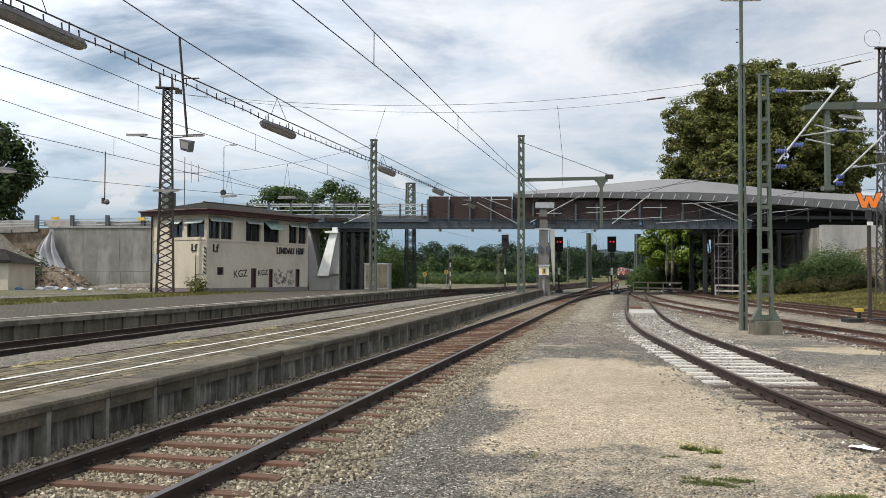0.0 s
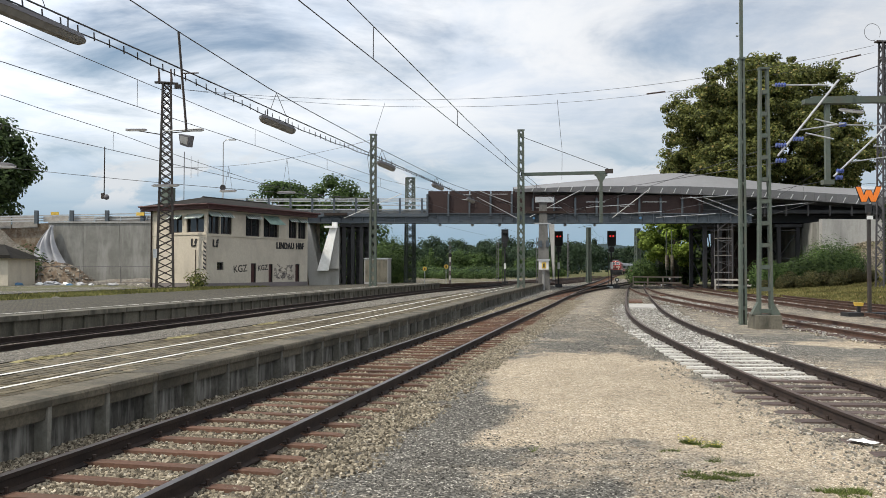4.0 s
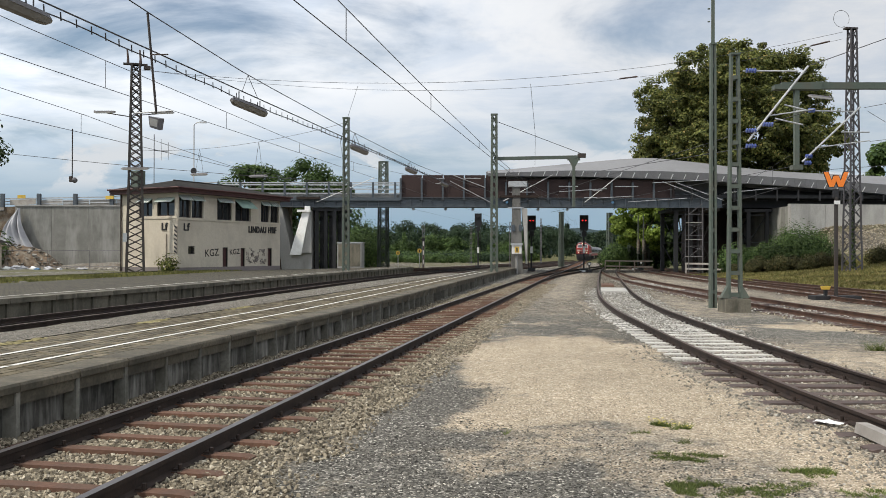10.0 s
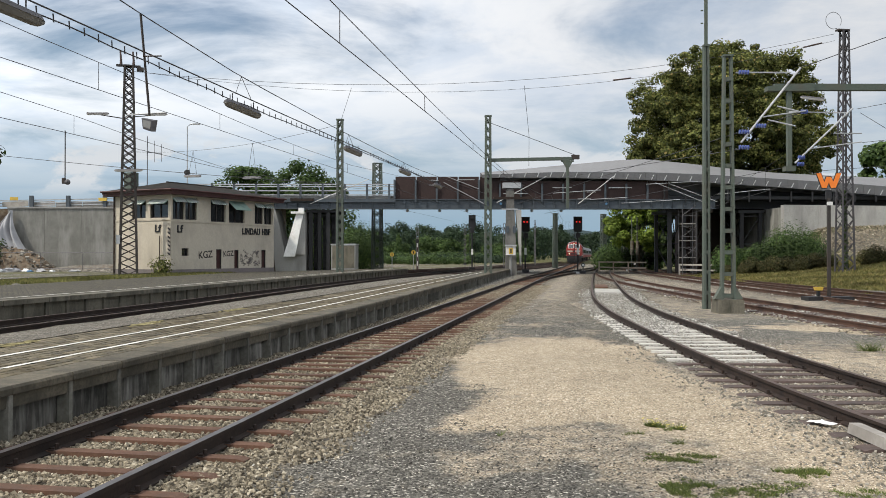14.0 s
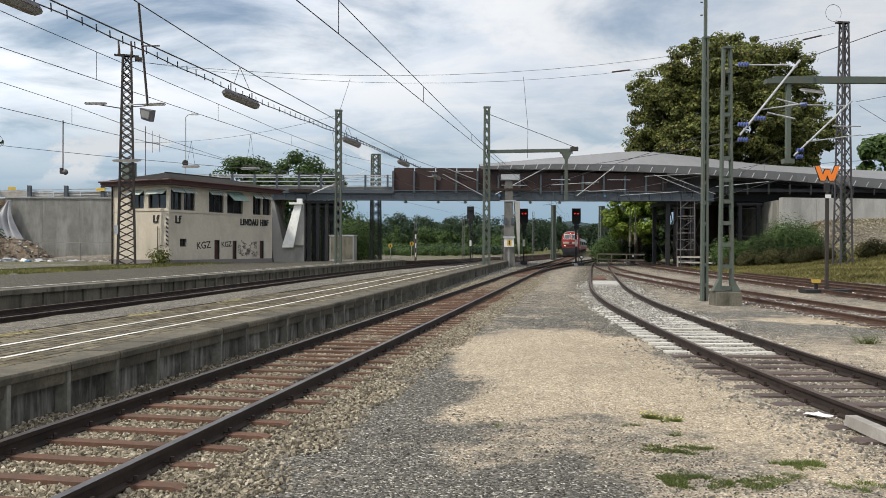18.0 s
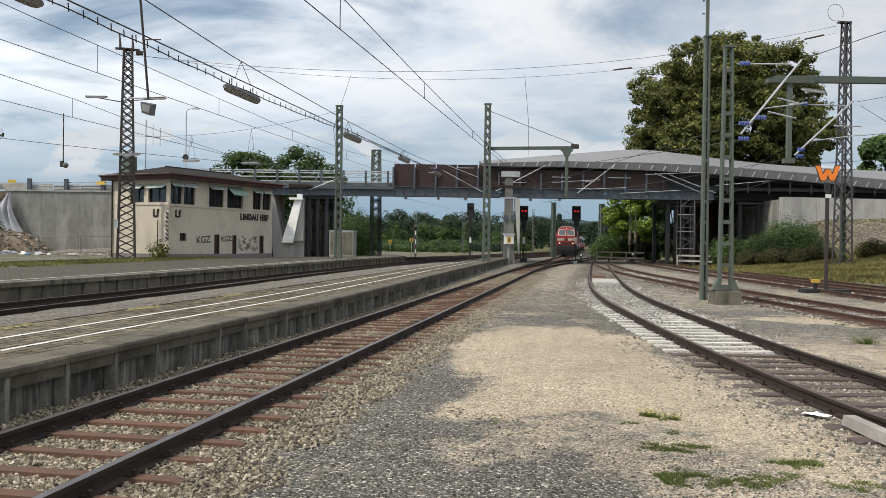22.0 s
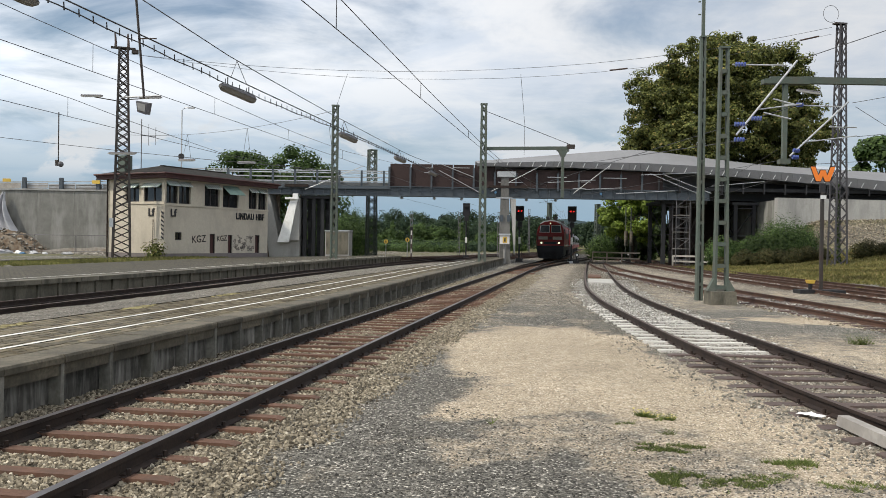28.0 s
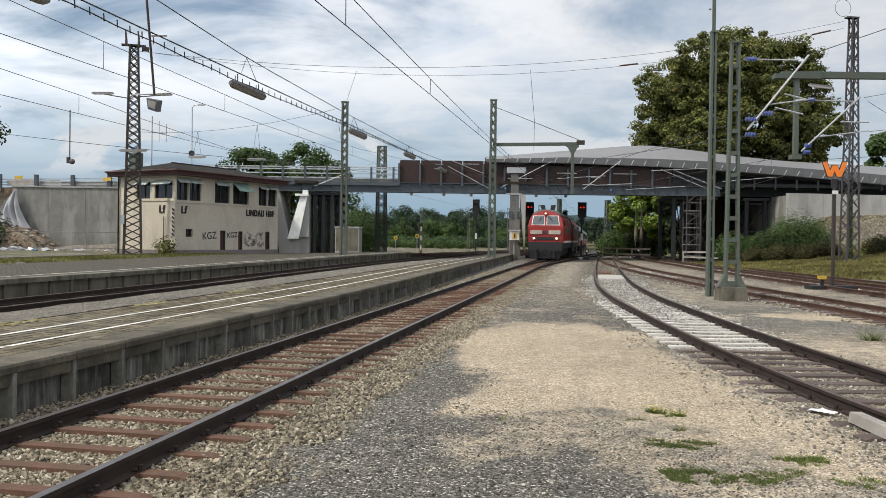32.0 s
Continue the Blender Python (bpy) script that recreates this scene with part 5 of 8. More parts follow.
    for a, b in prop:
        part("loose_prop", Geo().tube([(a[0], BY - 0.5, a[1]), (b[0], BY - 0.55, b[1])], 0.034, 6), GALV, br, "pale slanting prop")
    for x, z, l in ((-1.2, 8.9, 0.9), (-1.2, 8.45, 0.9), (5.8, 7.65, 2.4), (12.9, 7.15, 1.2), (13.7, 7.8, 0.9), (10.5, 8.2, 1.8), (15.8, 8.2, 2.2), (1.5, 8.95, 1.6)):
        part("loose_bar", Geo().box(x, BY - 0.35, z, x + l, BY - 0.29, z + 0.055), GALV, br)
    for x in (-3.3, -0.2, 2.4, 8.6, 11.4):
        part("underside_lamp", Geo().ball((x, BY + 0.4, 6.08), 0.16, 8, 5, (1, 1, 0.8)).tube([(x, BY + 0.4, 6.1), (x, BY + 0.4, 6.3)], 0.04, 5), GALV, br)
    for x, s in ((5.6, 0.12), (15.6, 0.12)):
        part("round_sign", Geo().tube([(x, BY - 0.23, 6.72), (x, BY - 0.2, 6.72)], s, 12), BLUE, br)


build_bridge()


def build_bridge_supports():
    # west pier; sunlight on its slanted face is a wedge in white paint
    pr = thing("bridge_pier", pose(0, 0, 0), "grey concrete pier with a slanted face painted white as sunlit", "pier")
    g = Geo().hexa([(-15.75, 79.9, 0.2), (-12.9, 79.9, 0.2), (-12.9, 83, 0.2), (-15.75, 83, 0.2), (-15.95, 79.9, 1.9), (-12.9, 79.9, 1.9), (-12.9, 83, 1.9), (-15.95, 83, 1.9)])
    g.hexa([(-15.95, 79.9, 1.9), (-14.85, 79.9, 1.9), (-14.85, 83, 1.9), (-15.95, 83, 1.9), (-16.3, 79.9, 6.2), (-15.8, 79.9, 6.2), (-15.8, 83, 6.2), (-16.3, 83, 6.2)])
    g.hexa([(-14.25, 79.6, 1.9), (-12.9, 79.6, 1.9), (-12.9, 83, 1.9), (-14.6, 83, 1.9), (-13.15, 79.6, 5.9), (-12.9, 79.6, 5.9), (-12.9, 83, 5.9), (-13.6, 83, 5.9)])
    part("pier_body", g, CONCRETE, pr)
    g = Geo().hexa([(-14.95, 79.5, 1.7), (-13.85, 79.35, 1.7), (-13.85, 79.58, 1.7), (-14.9, 79.75, 1.7), (-13.75, 79.5, 5.75), (-13.05, 79.35, 5.75), (-13.05, 79.58, 5.75), (-13.7, 79.75, 5.75)])
    g.box(-14.2, 79.2, 5.75, -12.95, 79.6, 5.95).box(-13.5, 79.25, 5.95, -13.0, 79.6, 6.3)
    part("buttress", g, WHITE, pr, "slanted pier face painted white as sunlit")
    part("bearing_timber", Geo().box(-14.3, 79.4, 6.95, -12.1, 79.75, 7.2), RUST, pr)

    def tower(x0, x1, y0, y1, z1, n, label, material, rows=2):
        tw = thing("steel_tower", pose(0, 0, 0), label, "support tower", "temporary bridge supports")
        for x in np.linspace(x0, x1, n):
            for y in (y0, y1):
                x = float(x)
                part("column", Geo().box(x - 0.17, y - 0.17, 0, x + 0.17, y + 0.17, z1), material, tw)
        k = rows
        for i in range(k):
            za, zb = 0.3 + (z1 - 0.6) * i / k, 0.3 + (z1 - 0.6) * (i + 1) / k
            for y in (y0, y1):
                part("brace", Geo().beam((x0, y, za), (x1, y, zb), 0.06) if i % 2 else Geo().beam((x1, y, za), (x0, y, zb), 0.06), material, tw)
                part("crossbar", Geo().beam((x0, y, zb), (x1, y, zb), 0.09), material, tw)
            part("brace", Geo().beam((x0, y0, za), (x0, y1, zb), 0.08), material, tw)
            part("brace", Geo().beam((x1, y0, zb), (x1, y1, za), 0.08), material, tw)
        part("head_beam", Geo().box(x0 - 0.4, y0 - 0.3, z1, x1 + 0.4, y1 + 0.3, z1 + 0.28), material, tw)

    tower(-12.5, -10.0, 80.5, 84, 5.9, 4, "dark rusty steel support tower under the bridge", DARK, 5)
    tower(-12.2, -10.4, 81.6, 83, 5.9, 3, "dark rusty steel support tower under the bridge", DARK, 4)
    tower(21.9, 23.3, 81, 86, 5.95, 2, "dark steel support tower under the bridge", DARK)
    tower(24.4, 25.6, 81, 86, 5.95, 2, "dark rusty steel support tower beside the scaffold", LATTICE)
    tower(29.2, 31.0, 82, 87, 5.95, 2, "dark steel support tower near the abutment", DARK)
    sc = thing("scaffold", pose(0, 0, 0), "galvanised tube scaffold stair beneath the bridge", "scaffold")
    for x in (22.7, 24.0):
        for y in (79.4, 80.6):
            part("standard", Geo().tube([(x, y, 0), (x, y, 6.2)], 0.035, 6), LATTICEGREY, sc)
    for i in range(6):
        z = 0.6 + i * 1.0
        for y in (79.4, 80.6):
            part("ledger", Geo().tube([(22.7, y, z), (24.0, y, z)], 0.024, 5), LATTICEGREY, sc)
        part("diagonal", Geo().tube([(22.7, 79.38, z), (24.0, 79.38, z + 1.0 * (1 if i % 2 else -0.4))], 0.024, 5), LATTICEGREY, sc)
    for i in range(3):
        part("deck_board", Geo().box(22.7, 79.45, 1.6 + i * 1.6, 24.0, 80.55, 1.65 + i * 1.6), GREYWOOD, sc)
    # slim concrete column at the platform's end
    cl = thing("bridge_column", pose(6.35, 77.6, 0), "grey concrete bridge column with a steel cap", "column")
    part("shaft", Geo().hexa([(-0.45, -0.4, 0), (0.55, -0.4, 0), (0.55, 0.4, 0), (-0.45, 0.4, 0), (-0.4, -0.4, 8.0), (0.25, -0.4, 8.0), (0.25, 0.4, 8.0), (-0.4, 0.4, 8.0)]), COLUMNCONC, cl)
    part("pale_face", Geo().hexa([(0.85, -0.42, 0.9), (0.95, -0.42, 0.9), (0.95, 0.3, 0.9), (0.85, 0.3, 0.9), (0.45, -0.42, 6.0), (0.95, -0.42, 6.0), (0.95, 0.3, 6.0), (0.45, 0.3, 6.0)]), PALECONC, cl)
    part("cap", Geo().box(-0.75, -0.5, 8.0, 0.9, 0.5, 8.5).box(-0.85, -0.45, 6.0, 0.6, -0.4, 6.12), GALV, cl)
    part("crosshead", Geo().box(-1.6, -0.45, 7.0, 2.2, 0.4, 7.2), RUST, cl)
    for x in (-0.35, 0.3):
        part("junction_box", Geo().box(x - 0.15, -0.52, 3.9, x + 0.15, -0.4, 4.5), GIRDER, cl)
    # west retaining wall with ramp
    wl = thing("retaining_wall", pose(0, 0, 0), "tall grey concrete retaining wall with pour marks", "retaining wall", kind="structure")
    x = -40.2
    while x < -16.5:
        part("wall_panel", Geo().box(x + 0.012, 78.0, 0.0, x + 3.4 - 0.012, 78.5, 6.15), WALLCONC, wl)
        x += 3.4
    part("coping", Geo().box(-40.2, 77.9, 6.15, -16.4, 78.6, 6.3), CONCRETE, wl)
    fill = Geo().hexa([(-75, 80, 0), (-17, 78.6, 0), (-17, 92, 0), (-75, 92, 0), (-75, 80, 5.2), (-17, 78.6, 6.9), (-17, 92, 6.9), (-75, 92, 5.2)])
    solid("road_embankment", fill, EARTH, "earth ramp carrying the road up to the bridge", "embankment", kind="structure")
    # east abutment
    ab = thing("abutment_wall", pose(0, 0, 0), "pale concrete abutment wall under the bridge end", "abutment", kind="structure")
    for i in range(5):
        x = 31.5 + i * 3.2
        part("wall_panel", Geo().hexa([(x, 77.5, 2.5), (x + 3.18, 77.5, 2.5), (x + 3.18, 78.2, 2.5), (x, 78.2, 2.5), (x, 77.5, 6.5 - i * 0.03), (x + 3.18, 77.5, 6.47 - i * 0.03), (x + 3.18, 78.2, 6.47 - i * 0.03), (x, 78.2, 6.5 - i * 0.03)]), PALECONC, ab)
    part("back_fill", Geo().box(31.5, 78.2, 0, 48, 92, 6.3), WALLCONC, ab)
    # added backing, coloured dark to stand for the shaded void behind the towers
    part("side_wall", Geo().box(25.5, 90, 0, 31.5, 92, 6.9), BROWNWALL, ab, "added dark backing wall for the shade under the bridge")


build_bridge_supports()

# ---- leaves, for trees and climbers ----


def leaf_cloud(g, rng, c, rad, count, size, squash=0.8):
    """Small leaf quads, mostly near the shell of a lumpy ball."""
    for _ in range(count):
        v = Vector((rng.gauss(0, 1), rng.gauss(0, 1), rng.gauss(0, 1))).normalized()
        q = rad * (rng.random() ** 0.38)
        p = Vector(c) + Vector((v.x * q, v.y * q, v.z * q * squash))
        nrm = (v * 0.9 + Vector((rng.uniform(-0.55, 0.55), rng.uniform(-0.55, 0.55), rng.uniform(0.0, 0.9)))).normalized()
        a = nrm.orthogonal().normalized()
        b = nrm.cross(a)
        t = rng.uniform(0, 6.28)
        a, b = a * math.cos(t) + b * math.sin(t), b * math.cos(t) - a * math.sin(t)
        s = size * rng.uniform(0.6, 1.3)
        g.quad(p - a * s, p - b * s * 0.8, p + a * s, p + b * s * 0.8)


# ---- masts ----


def lattice_mast(label, m, w0, w1, h, material, bays, extras=None, leg=0.09, bar=0.055):
    mt = thing("lattice_mast", m, label, "mast", "lattice masts")
    wid = lambda z: w0 + (w1 - w0) * z / h
    for sx in (-1, 1):
        for sy in (-1, 1):
            part("leg", Geo().beam((sx * w0 / 2, sy * w0 / 2, 0), (sx * w1 / 2, sy * w1 / 2, h), leg), material, mt)
    zs = [h * (1 - (1 - i / bays) ** 1.0) for i in range(bays + 1)]
    for i, (a, b) in enumerate(zip(zs, zs[1:])):
        p, q = wid(a) / 2, wid(b) / 2
        d = 1 if i % 2 else -1
        for y in (-1, 1):
            part("brace", Geo().beam((-d * p, y * p, a), (d * q, y * q, b), bar), material, mt)
            part("brace", Geo().beam((d * p, y * p, a), (-d * q, y * q, b), bar), material, mt)
            part("brace", Geo().beam((y * p, -d * p, a), (y * q, d * q, b), bar), material, mt)
    part("cap", Geo().box(-w1 / 2 - 0.1, -w1 / 2 - 0.05, h, w1 / 2 + 0.1, w1 / 2 + 0.05, h + 0.1), material, mt)
    return mt


def frame_mast(label, m, w, h, material, footing=True, taper=1.0):
    """Two channel flanges joined by batten plates."""
    mt = thing("catenary_mast", m, label, "mast", "catenary masts")
    for s in (-1, 1):
        part("flange", Geo().hexa([(s * w / 2 - 0.038, -0.13, 0), (s * w / 2 + 0.038, -0.13, 0), (s * w / 2 + 0.038, 0.13, 0), (s * w / 2 - 0.038, 0.13, 0), (s * w * taper / 2 - 0.035, -0.1, h), (s * w * taper / 2 + 0.035, -0.1, h), (s * w * taper / 2 + 0.035, 0.1, h), (s * w * taper / 2 - 0.035, 0.1, h)]), material, mt)
    n = int(h / 0.72)
    for i in range(n):
        z = 0.5 + i * (h - 0.6) / n
        ww = w * (1 + (taper - 1) * z / h)
        part("batten", Geo().box(-ww / 2 + 0.045, -0.11, z, ww / 2 - 0.045, -0.09, z + 0.13), material, mt)
        part("batten", Geo().box(-ww / 2 + 0.045, 0.09, z, ww / 2 - 0.045, 0.11, z + 0.13), material, mt)
    part("cap", Geo().box(-w * taper / 2 - 0.05, -0.13, h, w * taper / 2 + 0.05, 0.13, h + 0.06), material, mt)
    return mt


def lamp_tube(parent, a, b, w=0.16, label="long fluorescent lamp", cover=None):
    """A fluorescent luminaire from a to b: grey housing over a pale cover."""
    a, b = Vector(a), Vector(b)
    d = (b - a).normalized()
    s = d.cross(Vector((0, 0, 1))).normalized()
    up = s.cross(d)
    secs, lows = [], []
    for t, k in ((0, 0.35), (0.06, 0.85), (0.12, 1), (0.88, 1), (0.94, 0.85), (1, 0.35)):
        c = a + (b - a) * t
        secs.append([c + s * w * k * 0.5 * x + up * w * k * z for x, z in ((-1, 0), (1, 0), (0.7, 0.32), (0, 0.45), (-0.7, 0.32))])
        lows.append([c + s * w * k * 0.46 * x - up * w * k * z for x, z in ((1, 0.0), (-1, 0.0), (-0.6, 0.36), (0, 0.46), (0.6, 0.36))])
    housing = part("housing", Geo().sweep(secs), LATTICEGREY, parent, label)
    part("cover", Geo().sweep(lows), cover or PALESTRIPE, parent, "pale plastic lamp cover")
    return housing


def build_masts():
    m1 = lattice_mast("dark riveted lattice mast with lamps beside the signal box", pose(-21.2, 57.0, 0.3, 0, 0, 18), 1.12, 0.52, 14.3, LATTICE, 28, leg=0.125, bar=0.06)
    for sx in (-0.5, 0.3):
        part("insulator", Geo().tube([(sx, 0, 14.4), (sx, 0, 14.75), (sx - 0.05, 0, 15.35)], 0.11, 6, True, 0.06), BROWNINS, m1)
    part("top_arm", Geo().box(-0.8, -0.12, 14.3, 0.75, 0.12, 14.42), LATTICE, m1)
    part("wire_clamp", Geo().box(0.5, -0.15, 14.05, 0.95, 0.15, 14.3), LATTICE, m1)
    for x0, x1, z in ((-2.6, -1.2, 10.9), (1.0, 2.5, 11.05), (-0.9, 0.9, 7.2)):
        part("lamp_arm", Geo().tube([((x0 if x0 < -1.5 else x1), -0.4, z + 0.1), (0, -0.3, z - 0.2 if abs(x0 + x1) > 1 else z)], 0.035, 5), LATTICE, m1)
        lamp_tube(m1, (x0, -0.55, z), (x1, -0.75, z + 0.05), 0.2)
    part("notice_box", Geo().box(-0.75, -0.62, 2.3, -0.5, -0.55, 2.9), GALV, m1)

    lattice_mast("grey-green lattice catenary mast on the far platform", pose(-7.5, 62.0, PLAT_Z), 0.40, 0.34, 11.2, MASTGREEN, 18, leg=0.12, bar=0.06)
    m3 = lattice_mast("grey-green catenary mast with a long cantilever arm", pose(3.3, 60.0, PLAT_Z), 0.42, 0.30, 11.15, MASTGREEN, 18, leg=0.14, bar=0.07)
    part("cantilever", Geo().beam((0, 0, 8.05), (6.2, 0.6, 8.25), 0.14, 0.24), MASTGREEN, m3)
    part("drop_post", Geo().beam((5.75, 0.55, 4.65), (5.75, 0.55, 8.2), 0.2), MASTGREEN, m3)
    part("gusset", Geo().hexa([(5.3, 0.5, 8.0), (6.2, 0.5, 8.0), (6.2, 0.62, 8.0), (5.3, 0.62, 8.0), (5.3, 0.5, 8.1), (6.2, 0.5, 8.1), (6.2, 0.62, 8.1), (5.3, 0.62, 8.1)]).hexa([(5.62, 0.46, 7.6), (5.88, 0.46, 7.6), (5.88, 0.64, 7.6), (5.62, 0.64, 7.6), (5.35, 0.46, 8.1), (6.15, 0.46, 8.1), (6.15, 0.64, 8.1), (5.35, 0.64, 8.1)]), MASTGREEN, m3)
    part("stay_wire", Geo().tube([(0.2, 0, 10.7), (6.3, 0.6, 8.5)], 0.02, 4), BLACKWIRE, m3)
    part("end_bracket", Geo().box(6.05, 0.45, 8.2, 6.6, 0.75, 8.5), LATTICE, m3)

    m4 = frame_mast("grey-green lattice catenary mast on a concrete block", pose(9.31, 27.4, 0), 0.40, 8.35, MASTGREEN, taper=0.55)
    part("concrete_block", Geo().hexa([(-0.42, -0.4, -0.1), (0.42, -0.4, -0.1), (0.42, 0.4, -0.1), (-0.42, 0.4, -0.1), (-0.40, -0.38, 0.44), (0.40, -0.38, 0.44), (0.40, 0.38, 0.46), (-0.40, 0.38, 0.46)]), PLATCONC, m4, "weathered mossy concrete foundation block")
    for s in (-1, 1):
        part("base_gusset", Geo().hexa([(s * 0.22, -0.14, 0.46), (s * 0.46, -0.14, 0.46), (s * 0.46, 0.14, 0.46), (s * 0.22, 0.14, 0.46), (s * 0.2, -0.1, 0.85), (s * 0.24, -0.1, 0.85), (s * 0.24, 0.1, 0.85), (s * 0.2, 0.1, 0.85)]), MASTGREEN, m4)
    m5 = frame_mast("tall grey-green lamp mast of two channels", pose(9.27, 29.5, 0), 0.15, 9.2, MASTGREEN, taper=0.75)
    part("upper_pole", Geo().beam((0, 0, 9.2), (0, 0, 11.5), 0.1), MASTGREEN, m5)
    part("pole_step", Geo().box(-0.18, -0.02, 10.0, -0.1, 0.02, 10.04).box(-0.18, -0.02, 10.45, -0.1, 0.02, 10.49), MASTGREEN, m5)
    lamp_tube(m5, (-0.75, 0, 11.55), (0.75, 0, 11.55), 0.2)
    # slim ladder mast behind
    frame_mast("slim grey-green ladder mast", pose(11.5, 36.5, 0), 0.16, 4.9, MASTGREEN)
    m6 = lattice_mast("tall grey steel lattice mast on the bank", pose(29.7, 62.0, 0.4, 0, 0, 8), 0.96, 0.42, 18.0, LATTICEDARK, 22, leg=0.10, bar=0.05)
    ivy, rng = Geo(), random.Random(77)
    for k in range(26):
        leaf_cloud(ivy, rng, (0.45 - 0.008 * k, 0.5, 0.2 + 0.24 * k), 0.22, 60, 0.06)
    part("ivy", ivy, LEAF_DARK, m6, "dark ivy climbing one leg", kind="stuff")
    part("top_plate", Geo().box(-0.6, -0.2, 18.0, 0.35, 0.2, 18.12), LATTICE, m6)
    ring = [(-0.85 + 0.62 * math.cos(a), 0, 18.75 + 0.62 * math.sin(a)) for a in np.linspace(-0.6, 5.2, 22)]
    part("wire_loop", Geo().tube(ring, 0.018, 4), BLACKWIRE, m6)
    part("foot_block", Geo().box(-0.6, -0.6, -0.6, 0.6, 0.6, 0.1), CONCRETE, m6)
    # portal beam reaching in from beyond, with a hanging support
    pb = thing("portal_beam", pose(0, 0, 0), "grey-green steel portal beam with hanging support post", "portal beam")
    part("beam", Geo().box(17.9, 45.2, 10.75, 36, 45.5, 11.1), MASTGREEN, pb)
    part("beam_end", Geo().hexa([(17.5, 45.1, 10.7), (20.0, 45.1, 10.7), (20.0, 45.6, 10.7), (17.5, 45.6, 10.7), (17.5, 45.1, 10.95), (20.0, 45.1, 11.13), (20.0, 45.6, 11.13), (17.5, 45.6, 10.95)]), MASTGREEN, pb)
    part("drop_post", Geo().box(18.6, 45.2, 6.35, 18.84, 45.44, 10.7), MASTGREEN, pb)
    part("post_foot", Geo().box(18.45, 45.1, 6.4, 19.0, 45.55, 6.65), MASTGREEN, pb)
    part("portal_leg", Geo().box(35.5, 45.1, 1.0, 36.0, 45.6, 11.2), MASTGREEN, pb)
    lamp_tube(pb, (19.2, 45.0, 10.35), (20.5, 45.0, 10.2), 0.2)
    # masts beyond the bridge
    for px, py, h, w in ((-7.05, 92.0, 11.8, 1.0), (15.9, 118.0, 7.6, 0.5), (21.5, 112.0, 7.2, 0.6), (23.5, 108.0, 7.0, 0.6), (24.7, 105.0, 6.8, 0.6)):
        lattice_mast("grey-green lattice mast beyond the bridge", pose(px, py, 0, 0, 0, 20), w, w * 0.75, h, MASTGREEN, 14, leg=0.14, bar=0.08)
    for px, py, h in ((-3.2, 110.0, 5.5), (3.2, 116.0, 6.0), (8.8, 118.0, 6.2), (16.6, 150.0, 8.0), (25.4, 190.0, 9.0)):
        frame_mast("slim grey mast beyond the bridge", pose(px, py, 0), 0.25, h, LATTICEGREY)


build_masts()


def sag_wire(a, b, sag, n=14):
    a, b = Vector(a), Vector(b)
    return [a + (b - a) * t + Vector((0, 0, -4 * sag * t * (1 - t))) for t in [i / n for i in range(n + 1)]]


def overhead_line(label, r0, r1, zc, zm, spans, sag=1.1, rad=0.012):
    """Contact wire, carrying wire and droppers from span to span, at r along s."""
    ol = thing("overhead_line", pose(0, 0, 0), label, "overhead line", "overhead lines")
    rr = lambda s: r0 + (r1 - r0) * (s - spans[0]) / (spans[-1] - spans[0])
    part("contact_wire", Geo().tube([tf(rr(s), s, zc) for s in spans], rad * 1.3, 5), BLACKWIRE, ol)
    for a, b in zip(spans, spans[1:]):
        pts = sag_wire(tf(rr(a), a, zm), tf(rr(b), b, zm), sag)
        part("carrying_wire", Geo().tube(pts, rad, 5), BLACKWIRE, ol)
        for i in range(1, len(pts) - 1, 3):
            part("dropper", Geo().tube([pts[i], (pts[i].x, pts[i].y, zc)], rad * 0.6, 4), BLACKWIRE, ol)
    return ol


